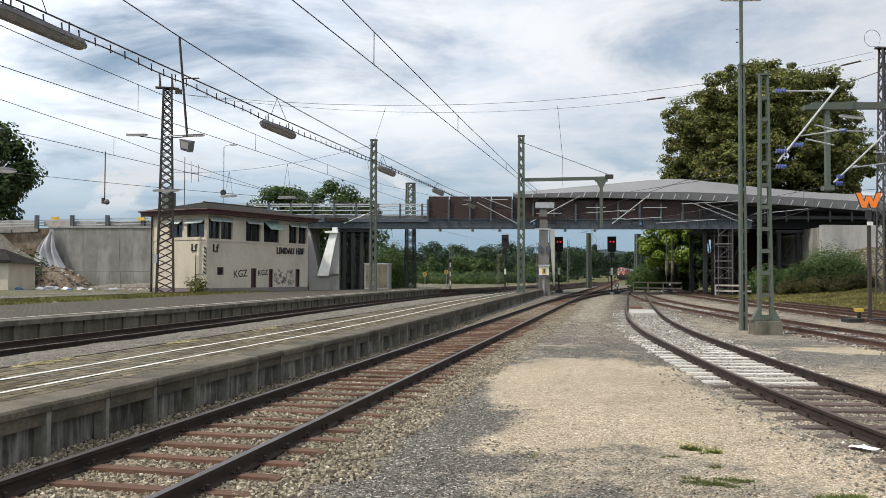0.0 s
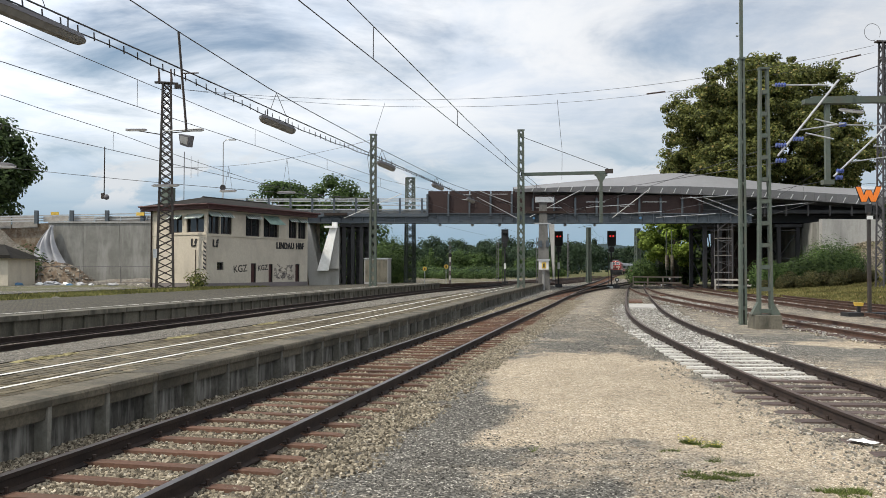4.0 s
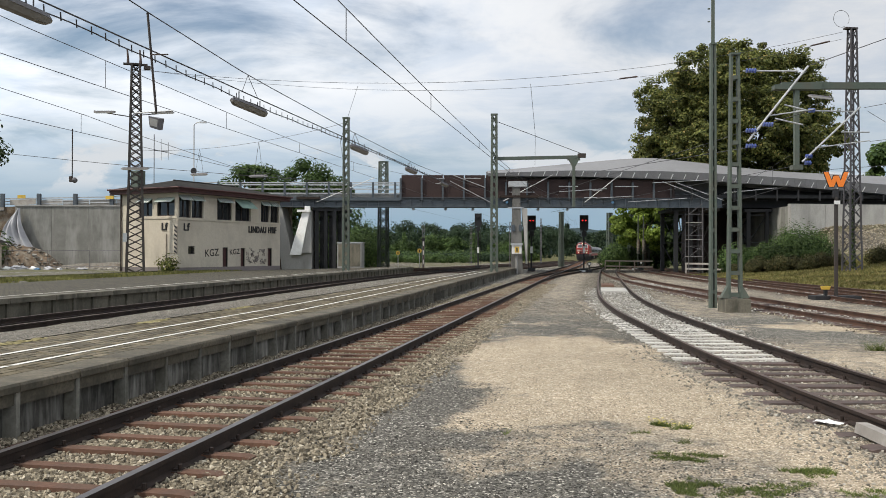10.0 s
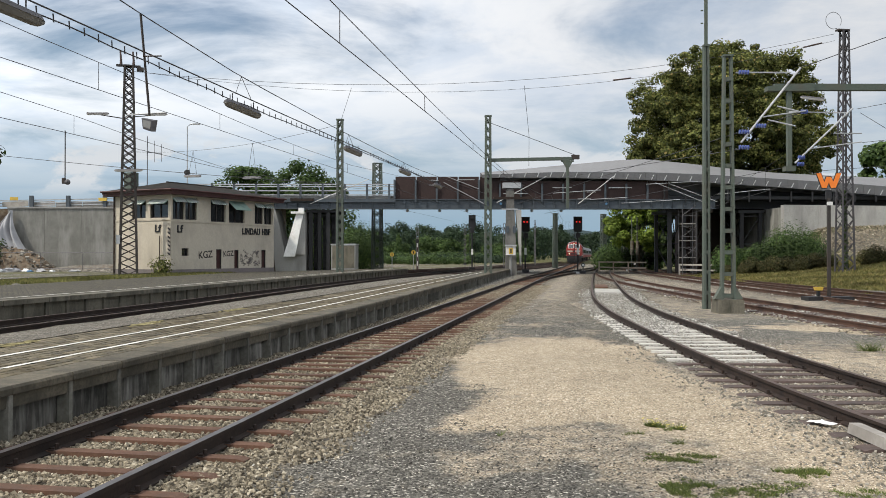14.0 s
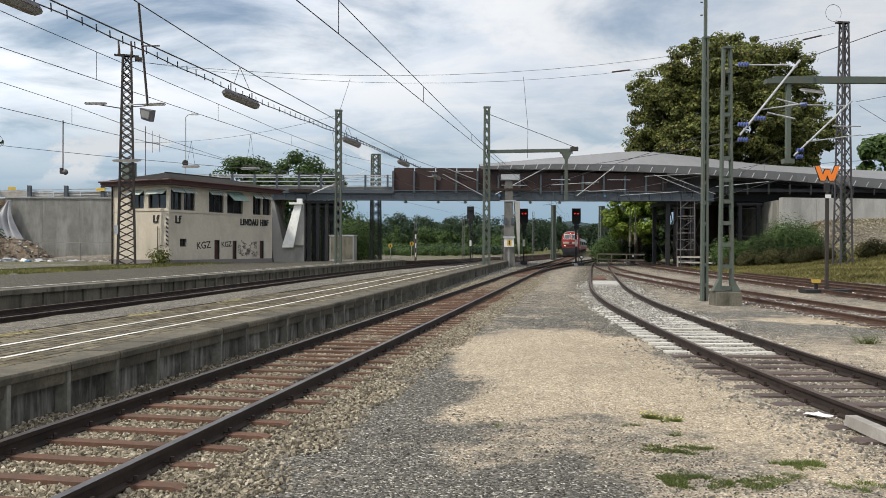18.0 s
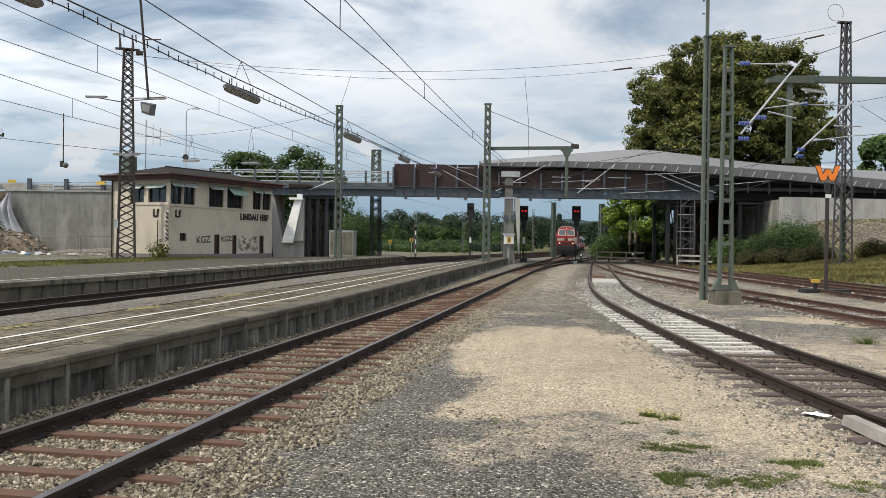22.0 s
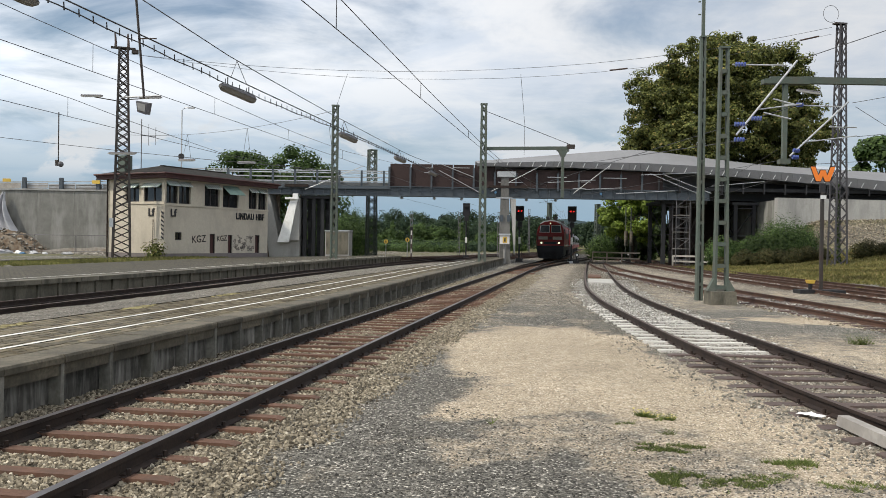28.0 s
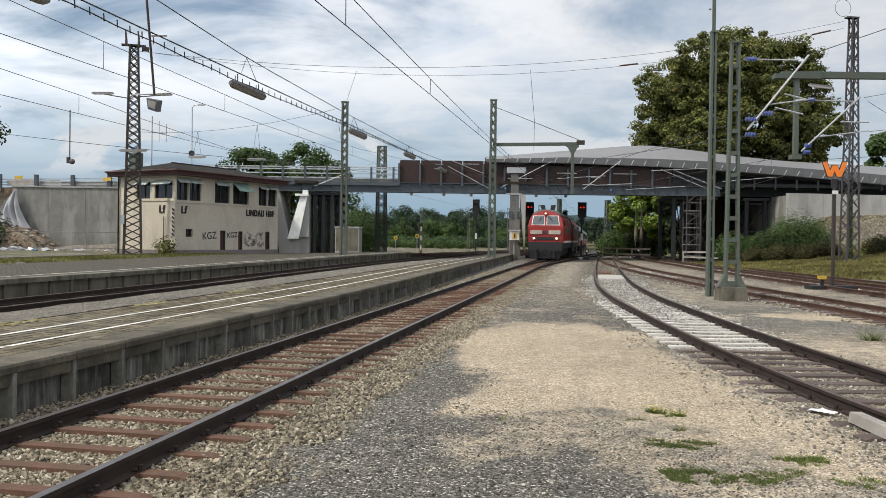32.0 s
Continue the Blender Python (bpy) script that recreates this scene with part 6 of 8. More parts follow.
def build_wires():
    overhead_line("dark contact and carrying wires over the first track", -3.4, -3.3, 5.5, 7.0, [72, 130, 190], 0.9)
    overhead_line("dark wires over the far sidings", 10.2, 5.4, 5.6, 7.2, [48, 100, 150], 0.8)

    def track_wires(label, r, carry, contact, drops, drift=0.0, thick=0.0105):
        ra = r
        r = lambda s: ra + drift * (s + 20)
        ol = thing("overhead_line", pose(0, 0, 0), label, "overhead line", "overhead lines")
        part("carrying_wire", Geo().tube([tf(r(s), s, lerp(s, carry)) for s in np.linspace(carry[0][0], carry[-1][0], 30)], thick, 5), BLACKWIRE, ol)
        part("contact_wire", Geo().tube([tf(r(s), s, lerp(s, contact)) for s in np.linspace(contact[0][0], contact[-1][0], 12)], thick, 5), BLACKWIRE, ol)
        for s in drops:
            part("dropper", Geo().tube([tf(r(s), s, lerp(s, carry)), tf(r(s), s, lerp(s, contact))], 0.008, 4), BLACKWIRE, ol)

    track_wires("thin dark contact and carrying wires beside the platform", -4.8, [(-20, 7.7), (0, 6.6), (13, 6.15), (22, 5.92), (32, 5.74), (45, 5.72), (60, 6.2), (74, 7.0)], [(-20, 5.55), (74, 5.55)], (14, 21, 29, 38, 47, 56), 0.0152, 0.009)
    track_wires("dark contact and carrying wires over the second track", -13.9, [(-10, 8.6), (5, 7.9), (17.9, 7.47), (24.3, 7.36), (37.9, 7.08), (48, 7.15), (66, 7.9), (110, 8.4)], [(-10, 6.58), (110, 6.7)], (14, 22, 30, 38, 47))
    track_wires("dark wires over a farther track", -18.0, [(-10, 8.6), (10, 7.5), (23.2, 6.92), (27.1, 6.8), (31, 6.56), (39.4, 6.2), (52, 6.45), (70, 7.4), (110, 8)], [(-10, 6.1), (41.5, 6.15), (110, 6.3)], (18, 27, 36, 45, 54))
    ws = thing("span_wires", pose(0, 0, 0), "thin dark cross-span wires between the masts", "wires")
    tl, trr = (-21.0, 57, 14.3), (29.0, 62, 18.2)
    part("wire", Geo().tube(sag_wire(tl, trr, 2.1), 0.013, 4), BLACKWIRE, ws)
    part("wire", Geo().tube(sag_wire((-20, 57, 14.2), (29.0, 62, 17.7), 2.4), 0.011, 4), BLACKWIRE, ws)
    part("wire_insulator", Geo().tube([(12.3, 60.4, 14.42), (13.6, 60.5, 14.6)], 0.06, 6), BROWNINS, ws)
    part("wire_insulator", Geo().tube([(26.6, 61.8, 17.15), (28.0, 61.9, 17.5)], 0.06, 6), BROWNINS, ws)
    part("wire", Geo().tube([(-5.8, 54, 12.6), (-7.3, 57, 9.5), (-7.5, 62, 7.2)], 0.012, 4), BLACKWIRE, ws)
    part("wire", Geo().tube([(5.1, 52, 12.35), (5.6, 54, 9.5), (6.0, 58, 8.0)], 0.012, 4), BLACKWIRE, ws)
    part("wire", Geo().tube(sag_wire((-48, 60, 10.9), (-8, 62, 7.1), 0.35), 0.018, 4), BLACKWIRE, ws)
    # line of platform lamps
    ll = thing("lamp_line", pose(0, 0, 0), "hanging line of fluorescent lamps on a carrying wire", "lamp line")
    rl, zl = -7.3, 5.08
    bead = [(-8, 5.15), (10, 5.13), (16, 5.09), (19.5, 5.11), (23.7, 5.2), (33, 5.27), (44, 5.33)]
    high = [(-8, 7.2), (6, 6.35), (12.1, 5.89), (16.8, 5.66), (23.7, 5.56), (34.5, 5.52), (60, 6.2)]
    part("carrying_wire", Geo().tube([tf(rl, s, lerp(s, high)) for s in np.linspace(-8, 60, 40)], 0.010, 5), BLACKWIRE, ll)
    part("lamp_wire", Geo().tube([tf(rl, s, zl + 0.15 + 0.002 * s) for s in (-8, 30, 60)], 0.013, 5), BLACKWIRE, ll)
    part("cable", Geo().tube([tf(rl, s, lerp(s, bead) + 0.012 * math.sin(s * 3)) for s in np.linspace(-8, 44, 90)], 0.011, 5), BLACKWIRE, ll)
    for i in range(110):
        s = 4 + i * 0.36
        part("cable_clip", Geo().beam(tf(rl, s, lerp(s, bead) - 0.03), tf(rl + 0.01, s - 0.03, lerp(s, bead) + 0.085), 0.016), BLACKWIRE, ll)
    for s in (9.35, 16.9, 25.3, 32.7, 40.0):
        zz = lerp(s, bead) - 0.1
        lamp_tube(ll, tf(rl, s - 0.9, zz), tf(rl, s + 0.9, zz), 0.21, "grey hanging fluorescent lamp", LAMPCOVER)
        for e in (-0.55, 0.55):
            part("hanger", Geo().tube([tf(rl, s + e, zz + 0.05), tf(rl, s + e, zz + 0.24)], 0.012, 4), BLACKWIRE, ll)
    for s in (8.9, 16.8, 24.8, 32.5):
        for e in (-0.3, 0.55):
            part("dropper", Geo().tube([tf(rl, s, lerp(s, high)), tf(rl, s + e, zl + 0.17)], 0.007, 4), BLACKWIRE, ll)
    # loudspeaker on a rod
    c = tf(rl, 12.75, 5.85)
    sp = thing("loudspeaker", Matrix.Translation(c), "grey box loudspeaker hanging on a slanting rod", "loudspeaker")
    part("rod", Geo().tube([(0, 0, 0), (0.15, 0, -1.66)], 0.02, 6), LATTICE, sp)
    part("cross_bar", Geo().tube([(-0.22, 0, -1.66), (0.42, 0, -1.62)], 0.014, 5), GALV, sp)
    part("clamp", Geo().tube([(0.06, -0.03, -0.70), (0.36, -0.05, -0.70)], 0.012, 5), LATTICE, sp)
    part("box", Geo().hexa([(0.07, -0.08, -1.9), (0.20, -0.06, -1.94), (0.22, 0.1, -1.92), (0.08, 0.08, -1.88), (0.05, -0.09, -1.72), (0.22, -0.07, -1.76), (0.25, 0.1, -1.73), (0.07, 0.08, -1.7)]), LATTICEGREY, sp)
    part("speaker_mouth", Geo().hexa([(0.085, -0.092, -1.87), (0.185, -0.075, -1.90), (0.185, -0.065, -1.90), (0.085, -0.08, -1.87), (0.07, -0.098, -1.75), (0.20, -0.08, -1.78), (0.20, -0.07, -1.78), (0.07, -0.085, -1.75)]), CONCRETE, sp)
    # ball lamp on a rod, hung from the farther track's wires
    c = tf(-18.0, 26.5, 6.15)
    bl = thing("hanging_lamp", Matrix.Translation(c), "dark ball-shaped lamp hanging on a thin rod", "lamp")
    part("rod", Geo().tube([(0, 0, 0.05), (0.0, 0, -1.62)], 0.02, 5), LATTICE, bl)
    part("lamp_body", Geo().ball((0.08, 0, -1.74), 0.1, 10, 6), LATTICEGREY, bl)
    part("lamp_socket", Geo().box(-0.09, -0.06, -1.8, 0.0, 0.06, -1.6), LATTICE, bl)
    hl = thing("hanging_lamp", pose(0, 0, 0), "two pale fluorescent lamps on a span wire", "lamp", "hanging lamps")
    wire = sag_wire((-29.5, 79.5, 11.6), (-7.5, 62, 11.5), 0.7)
    part("span_wire", Geo().tube(wire, 0.013, 4), BLACKWIRE, hl)
    for k, z in ((5, 8.7), (9, 8.1)):
        p = wire[k]
        lamp_tube(hl, (p.x - 0.8, p.y, z), (p.x + 0.8, p.y - 0.3, z), 0.26)
        for e in (-0.35, 0.35):
            part("hanger", Geo().tube([(p.x + e, p.y - 0.1, z + 0.1), p], 0.013, 4), BLACKWIRE, hl)
    # near lamp under the edge of the view
    nl = thing("hanging_lamp", Matrix.Translation(tf(-18.0, 21.5, 6.1)), "long pale fluorescent lamp hanging from the wires", "lamp")
    lamp_tube(nl, (-1.6, 0, -1.05), (0.2, 0.4, -1.15), 0.2)
    part("rod", Geo().tube([(0, 0, 0.04), (-0.7, 0.2, -1.08)], 0.018, 5), LATTICE, nl)


build_wires()


def build_cantilevers():
    """Two overhead-line brackets on the right, pale tubes with blue insulators."""
    for label, y, tube, stays, ins in (
            ("pale tubular overhead bracket with blue insulators on the mast", 27.4, ((9.75, 5.55), (11.7, 8.0)), (((9.6, 7.85), (11.4, 7.85)), ((10.5, 6.4), (11.9, 6.6)), ((10.95, 6.75), (11.65, 6.58)), ((10.65, 6.3), (11.55, 6.1))), ((9.85, 7.85), (9.85, 5.9), (10.4, 6.1), (9.85, 5.4))),
            ("pale tubular overhead bracket with blue insulators on the portal", 45.0, ((18.9, 6.8), (22.0, 9.75)), (((18.6, 9.55), (21.8, 9.5)), ((19.6, 7.55), (22.5, 7.95)), ((21.0, 8.4), (22.5, 8.4))), ((19.4, 9.55), (19.25, 7.1), (19.2, 6.75)))):
        ct = thing("overhead_bracket", pose(0, 0, 0), label, "overhead bracket", "overhead brackets")
        part("main_tube", Geo().tube([(tube[0][0], y, tube[0][1]), (tube[1][0], y, tube[1][1])], 0.036 if y < 40 else 0.05, 8), GALV, ct)
        for a, b in stays:
            part("stay_tube", Geo().tube([(a[0], y + 0.05, a[1]), (b[0], y + 0.05, b[1])], 0.024 if y < 40 else 0.035, 6), GALV, ct)
        for x, z in ins:
            g = Geo()
            for k in range(4):
                g.tube([(x - 0.16 + k * 0.09, y, z), (x - 0.12 + k * 0.09, y, z)], 0.075 if y < 40 else 0.12, 8)
            part("insulator", g, BLUEINS, ct, "blue glazed insulator")
    ws = thing("catenary_wires", pose(0, 0, 0), "dark catenary wires over the siding tracks", "wires")
    for a, b in (((11.7, 27.4, 8.0), (30, 20, 14)), ((10.1, 27.4, 5.4), (8.2, 58, 7.2)), ((11.9, 27.4, 6.6), (6.0, 82, 6.4)), ((19.1, 45, 6.7), (11, 90, 6.3)), ((22.2, 45, 9.7), (45, 38, 13.5)), ((22.5, 45, 7.9), (46, 37, 9.9)), ((22.4, 45, 9.5), (23.6, 44, 8.3)), ((20.4, 45, 6.4), (44, 40, 7.8))):
        part("wire", Geo().tube([a, b], 0.013, 4), BLACKWIRE, ws)


build_cantilevers()

# ---- trees ----


def build_tree(label, base, height, spread, trunk, material, clumps, leaves, size, seed, low=0.25, shape=None, name="tree"):
    rng = random.Random(seed)
    tr = thing(name, pose(*base), label, "tree", "trees")
    g = Geo().tube([(0, 0, -0.3), (0.1, 0.05, height * 0.2), (-0.1, 0.1, height * 0.5)], trunk, 9, True, trunk * 0.55)
    part("trunk", g, BARK, tr)
    crown = Geo()
    for i in range(clumps):
        t = i / clumps
        a = i * 2.399 + rng.uniform(-0.3, 0.3)
        z = low + (1 - low) * rng.random() ** 0.8
        prof = math.sin(math.pi * min(1, max(0.08, ((z - low) / (1 - low)) ** 1.12 * 0.87 + 0.13))) ** 0.62
        q = spread * prof * math.sqrt(rng.uniform(0.25, 1.0))
        r = spread * rng.choice((0.15, 0.19, 0.23, 0.29))
        c = Vector((math.cos(a) * q * 0.9, math.sin(a) * q * 0.9, min(z * height, height - r * 0.7)))
        leaf_cloud(crown, rng, c, r, leaves // clumps, size)
        if i % 4 == 0:
            part("limb", Geo().tube([(0, 0, height * min(0.5, low + 0.05)), tuple(c * 0.55 + Vector((0, 0, height * 0.15))), tuple(c)], trunk * 0.32, 6, True, trunk * 0.07), BARK, tr)
    part("crown", crown, material, tr)
    return tr


def build_broad_tree(label, base, height, spread, trunk, material, seed, sprays, leaves, size):
    """A wide old tree: limbs to several lobes, each lobe a shell of leafy sprays with gaps between them."""
    rng = random.Random(seed)
    tr = thing("tree", pose(*base), label, "tree", "trees")
    part("trunk", Geo().tube([(0, 0, -0.5), (0.1, 0.05, height * 0.15), (-0.1, 0.1, height * 0.42)], trunk, 10, True, trunk * 0.6), BARK, tr)
    lobes = [(Vector((0, 0, height * 0.56)), Vector((spread * 0.74, spread * 0.62, height * 0.36)))]
    for x, y, z, r in ((-0.66, -0.16, 0.60, 0.33), (-0.57, 0.16, 0.74, 0.32), (-0.30, -0.24, 0.82, 0.33), (0.12, 0, 0.86, 0.33), (0.44, -0.16, 0.80, 0.33), (0.66, 0.08, 0.70, 0.33), (0.70, -0.24, 0.52, 0.32), (-0.40, -0.5, 0.45, 0.34),
                       (0, -0.58, 0.55, 0.37), (0.40, -0.5, 0.50, 0.34), (-0.72, -0.1, 0.42, 0.28), (-0.08, -0.4, 0.74, 0.36), (0.16, 0.4, 0.70, 0.4), (-0.32, 0.4, 0.58, 0.4), (0.72, 0.24, 0.38, 0.32), (-0.52, -0.32, 0.30, 0.28), (0.3, -0.4, 0.30, 0.3)):
        lobes.append((Vector((x * spread, y * spread, z * height)), Vector((1, 1, 0.85)) * spread * r))
    for c, _ in lobes[1:]:
        part("limb", Geo().tube([(0, 0, height * 0.25), tuple(c * 0.55 + Vector((0, 0, height * 0.08))), tuple(c)], trunk * 0.4, 6, True, trunk * 0.08), BARK, tr)
    crown = Geo()
    for i in range(sprays):
        c, e = lobes[0] if i % 4 == 0 else lobes[1 + rng.randrange(len(lobes) - 1)]
        v = Vector((rng.gauss(0, 1), rng.gauss(0, 1), rng.gauss(0, 1))).normalized()
        k = (0.72 + 0.36 * rng.random()) * (1 + 0.16 * noise.noise(v * 2.3 + c * 0.3))
        p = c + Vector((v.x * e.x, v.y * e.y, v.z * e.z)) * k
        if p.z < height * 0.13 or p.z > height * 1.0:
            continue
        leaf_cloud(crown, rng, p, spread * rng.choice((0.055, 0.075, 0.10)), leaves, size * rng.uniform(0.85, 1.15), 0.62)
    part("crown", crown, material, tr)
    return tr


build_broad_tree("large spreading chestnut tree with dark green browning leaves", (32.6, 97, 2.0), 24.5, 11.5, 0.8, LEAF_CHESTNUT, 31, 2000, 130, 0.14)
build_tree("dark green chestnut tree behind the retaining wall", (-54.5, 88, 3.0), 15.5, 7.5, 0.5, LEAF_DARK, 60, 22000, 0.22, 32, 0.15)
build_tree("rounded green tree behind the bridge railing", (-26.0, 112, 0), 13.6, 6.6, 0.4, LEAF_GREEN, 60, 18000, 0.19, 33, 0.1)
build_tree("rounded green tree behind the bridge railing", (-19.4, 115, 0), 15.0, 7.4, 0.4, LEAF_GREEN, 60, 18000, 0.19, 34, 0.1)
build_tree("green tree beyond the bridge end", (56, 105, 2), 14.0, 6, 0.4, LEAF_GREEN, 40, 6000, 0.3, 35, 0.2)
build_tree("bright green sunlit tree behind the bridge", (24.0, 103, 0), 8.6, 4.4, 0.3, LEAF_BRIGHT, 46, 16000, 0.16, 36, 0.30)
# the next two carry dark leaves as backing for the shade under the bridge
build_tree("tree coloured dark for shade behind the bridge supports", (28.5, 101, 0), 9.0, 5.0, 0.3, LEAF_DARK, 40, 12000, 0.22, 37, 0.05)
build_tree("tree coloured dark for shade behind the bridge supports", (25.2, 107, 0), 7.0, 3.6, 0.3, LEAF_DARK, 30, 8000, 0.22, 39, 0.02)
build_tree("dark slender conifer far down the line", (42.5, 190, 0), 13.5, 2.0, 0.3, LEAF_DARK, 24, 2500, 0.4, 38, 0.1)


LEAF_BRIGHTISH = leafy("light_green_leaves", (0.05, 0.085, 0.025), (0.17, 0.23, 0.07))
HEDGE = leafy("brown_hedge_leaves", (0.028, 0.031, 0.012), (0.088, 0.083, 0.032), (0.15, 0.11, 0.05))


def build_bush(label, x0, x1, y0, y1, h, material, count, size, seed, name="bush"):
    rng = random.Random(seed)
    g = Geo()
    n = max(4, int((x1 - x0) * 1.9))
    for i in range(n):
        x = x0 + (x1 - x0) * (i + rng.random()) / n
        y = rng.uniform(y0, y1)
        hh = h * rng.uniform(0.55, 1.05)
        z = ground_height(x, y)
        leaf_cloud(g, rng, (x, y, z + hh * 0.5), hh * 0.62, count // n, size, 1.0)
    solid(name, g, material, label, "bush", "bushes")


build_bush("dense green shrub on the bank", 23.8, 28.6, 71.5, 73.5, 2.6, LEAF_GREEN, 17000, 0.08, 41)
build_bush("tall green shrub on the bank", 28.2, 32.2, 71.5, 73.2, 3.2, LEAF_GREEN, 17000, 0.08, 42)
build_bush("pointed green shrub on the bank", 29.6, 30.8, 72.4, 73.4, 4.4, LEAF_GREEN, 4500, 0.08, 142)
build_bush("brownish hedge along the top of the bank", 23.2, 31.6, 67.6, 68.8, 1.25, HEDGE, 30000, 0.06, 43)
build_bush("clipped green-brown hedge beside the lattice mast", 32.4, 41, 63.5, 65.4, 1.3, HEDGE, 26000, 0.06, 44)
build_bush("green shrubs beyond the bridge", -15.0, -8.6, 98, 103, 5.8, LEAF_GREEN, 26000, 0.10, 45)
build_bush("green shrubs along the far tracks", 20.0, 26.0, 104, 112, 3.0, LEAF_GREEN, 14000, 0.12, 46)
build_bush("small weed shrub at the signal box corner", -19.4, -18.9, 57.2, 57.8, 1.5, LEAF_CHESTNUT, 500, 0.08, 47)
build_bush("dark green shrub behind the hut", -44.5, -39.5, 72, 75, 4.3, LEAF_DARK, 5000, 0.16, 48)


def build_far_woods():
    rng = random.Random(50)
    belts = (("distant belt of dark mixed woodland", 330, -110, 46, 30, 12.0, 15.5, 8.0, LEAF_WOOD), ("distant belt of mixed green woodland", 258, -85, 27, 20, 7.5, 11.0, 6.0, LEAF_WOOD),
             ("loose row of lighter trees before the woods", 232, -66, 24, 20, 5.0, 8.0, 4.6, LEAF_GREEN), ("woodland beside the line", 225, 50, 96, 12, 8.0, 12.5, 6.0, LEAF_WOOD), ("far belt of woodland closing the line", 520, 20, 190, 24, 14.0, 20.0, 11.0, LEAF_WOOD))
    for label, y, x0, x1, n, h0, h1, w, mt in belts:
        g = Geo()
        for i in range(n):
            x, yy = x0 + (x1 - x0) * (i + rng.random()) / n, y + rng.uniform(-0.06, 0.06) * y
            h, r = rng.uniform(h0, h1), w * rng.uniform(0.75, 1.2)
            if rng.random() < 0.12:          # a slender conifer
                for k in range(8):
                    leaf_cloud(g, rng, (x, yy, h * (0.12 + 0.12 * k)), r * 0.5 * (1 - 0.1 * k), 120, y * 0.0011, 1.0)
                continue
            leaf_cloud(g, rng, (x, yy, h * 0.32), r * 0.9, 420, y * 0.0014, h * 0.4 / r)
            for k in range(13):
                v = Vector((rng.gauss(0, 1), rng.gauss(0, 1) - 0.6, rng.gauss(0.25, 1))).normalized()
                leaf_cloud(g, rng, (x + v.x * r * 0.72, yy + v.y * r * 0.6, h * 0.62 + v.z * (h * 0.38 - r * 0.25)), r * rng.uniform(0.28, 0.42), 130, y * 0.0011, 0.8)
        solid("woodland", g, mt, label, "woods", kind="stuff")
    build_bush("low scrub in front of the far woods", -60, 22, 205, 216, 2.6, LEAF_GREEN, 26000, 0.2, 51)
    build_bush("low scrub in front of the far woods", -62, 24, 218, 230, 2.4, LEAF_BRIGHTISH, 28000, 0.24, 52)
    build_bush("dark scrub beyond the far tracks", 33, 60, 128, 140, 3.5, LEAF_GREEN, 9000, 0.24, 53)
    build_bush("low scrub beside the yard tracks", -52, 6, 158, 174, 1.7, LEAF_GREEN, 26000, 0.14, 54)
    build_bush("low scrub beside the yard tracks", -60, 14, 182, 196, 2.4, LEAF_WOOD, 22000, 0.18, 55)
    hill = Geo()
    xs = np.linspace(-2600, 2600, 120)
    prev = None
    for x in xs:
        x = float(x)
        h = 52 + 26 * math.exp(-((x - 390) / 190) ** 2) + 8 * noise.noise(Vector((x * 0.006, 3, 1))) + 5 * noise.noise(Vector((x * 0.03, 1, 5)))
        cur = ((x, 2500, -5), (x, 2640, h))
        if prev:
            hill.quad(prev[0], cur[0], cur[1], prev[1])
        prev = cur
    # hill colours pulled towards blue in place of haze
    hm = mat("haze_tinted_hill", (0.02, 0.038, 0.042), (0.032, 0.055, 0.06), 1.0, 0, 0.02, 0.004, (0.036, 0.06, 0.07), 0, 0, 0)
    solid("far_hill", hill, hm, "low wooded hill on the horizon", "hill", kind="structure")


build_far_woods()

# ---- signals, signs and small equipment ----


def light_signal(label, x, y, h, lit=True, dark_base=0.0):
    sg = thing("light_signal", pose(x, y, 0), label, "railway signal", "light signals")
    part("post", Geo().tube([(0, 0.12, dark_base), (0, 0.12, h)], 0.09, 8), DARK, sg)
    b = part("signal_head", Geo().hexa([(-0.34, -0.12, h - 1.55), (0.34, -0.12, h - 1.55), (0.34, 0.1, h - 1.55), (-0.34, 0.1, h - 1.55), (-0.4, -0.12, h - 1.4), (0.4, -0.12, h - 1.4), (0.4, 0.1, h - 1.4), (-0.4, 0.1, h - 1.4)]).box(-0.4, -0.12, h - 1.4, 0.4, 0.1, h), DARK, sg, "black signal screen")
    part("rim", Geo().box(-0.43, -0.18, h - 1.4, -0.4, 0.1, h + 0.03).box(0.4, -0.18, h - 1.4, 0.43, 0.1, h + 0.03).box(-0.4, -0.18, h, 0.4, 0.1, h + 0.03), DARK, b)
    for dx in (-0.16, 0.16):
        part("hood", Geo().tube([(dx, -0.34, h - 0.5), (dx, -0.12, h - 0.5)], 0.12, 10, False), DARK, b)
        part("lamp", Geo().tube([(dx, -0.17, h - 0.5), (dx, -0.14, h - 0.5)], 0.07, 10), REDLAMP if lit else DARK, b, "red light" if lit else "")
    part("lower_head", Geo().box(-0.24, -0.12, h - 2.15, 0.24, 0.1, h - 1.6), DARK, sg)
    part("ladder", Geo().box(-0.3, 0.25, 0.3, -0.26, 0.29, h - 0.3).box(0.26, 0.25, 0.3, 0.3, 0.29, h - 0.3), LATTICE, sg)
    part("base", Geo().box(-0.35, -0.25, 0, 0.35, 0.4, 0.35), DARK, sg)
    part("identity_plate", Geo().box(-0.12, -0.05, 1.9, 0.12, -0.02, 2.6), WHITE, sg)
    return sg


light_signal("black light signal showing two red lights", 13.9, 86.0, 5.75)
light_signal("black light signal showing two red lights beside the column", 8.75, 88.0, 5.8)
light_signal("dark light signal beyond the bridge", 3.75, 104.0, 6.75, False)


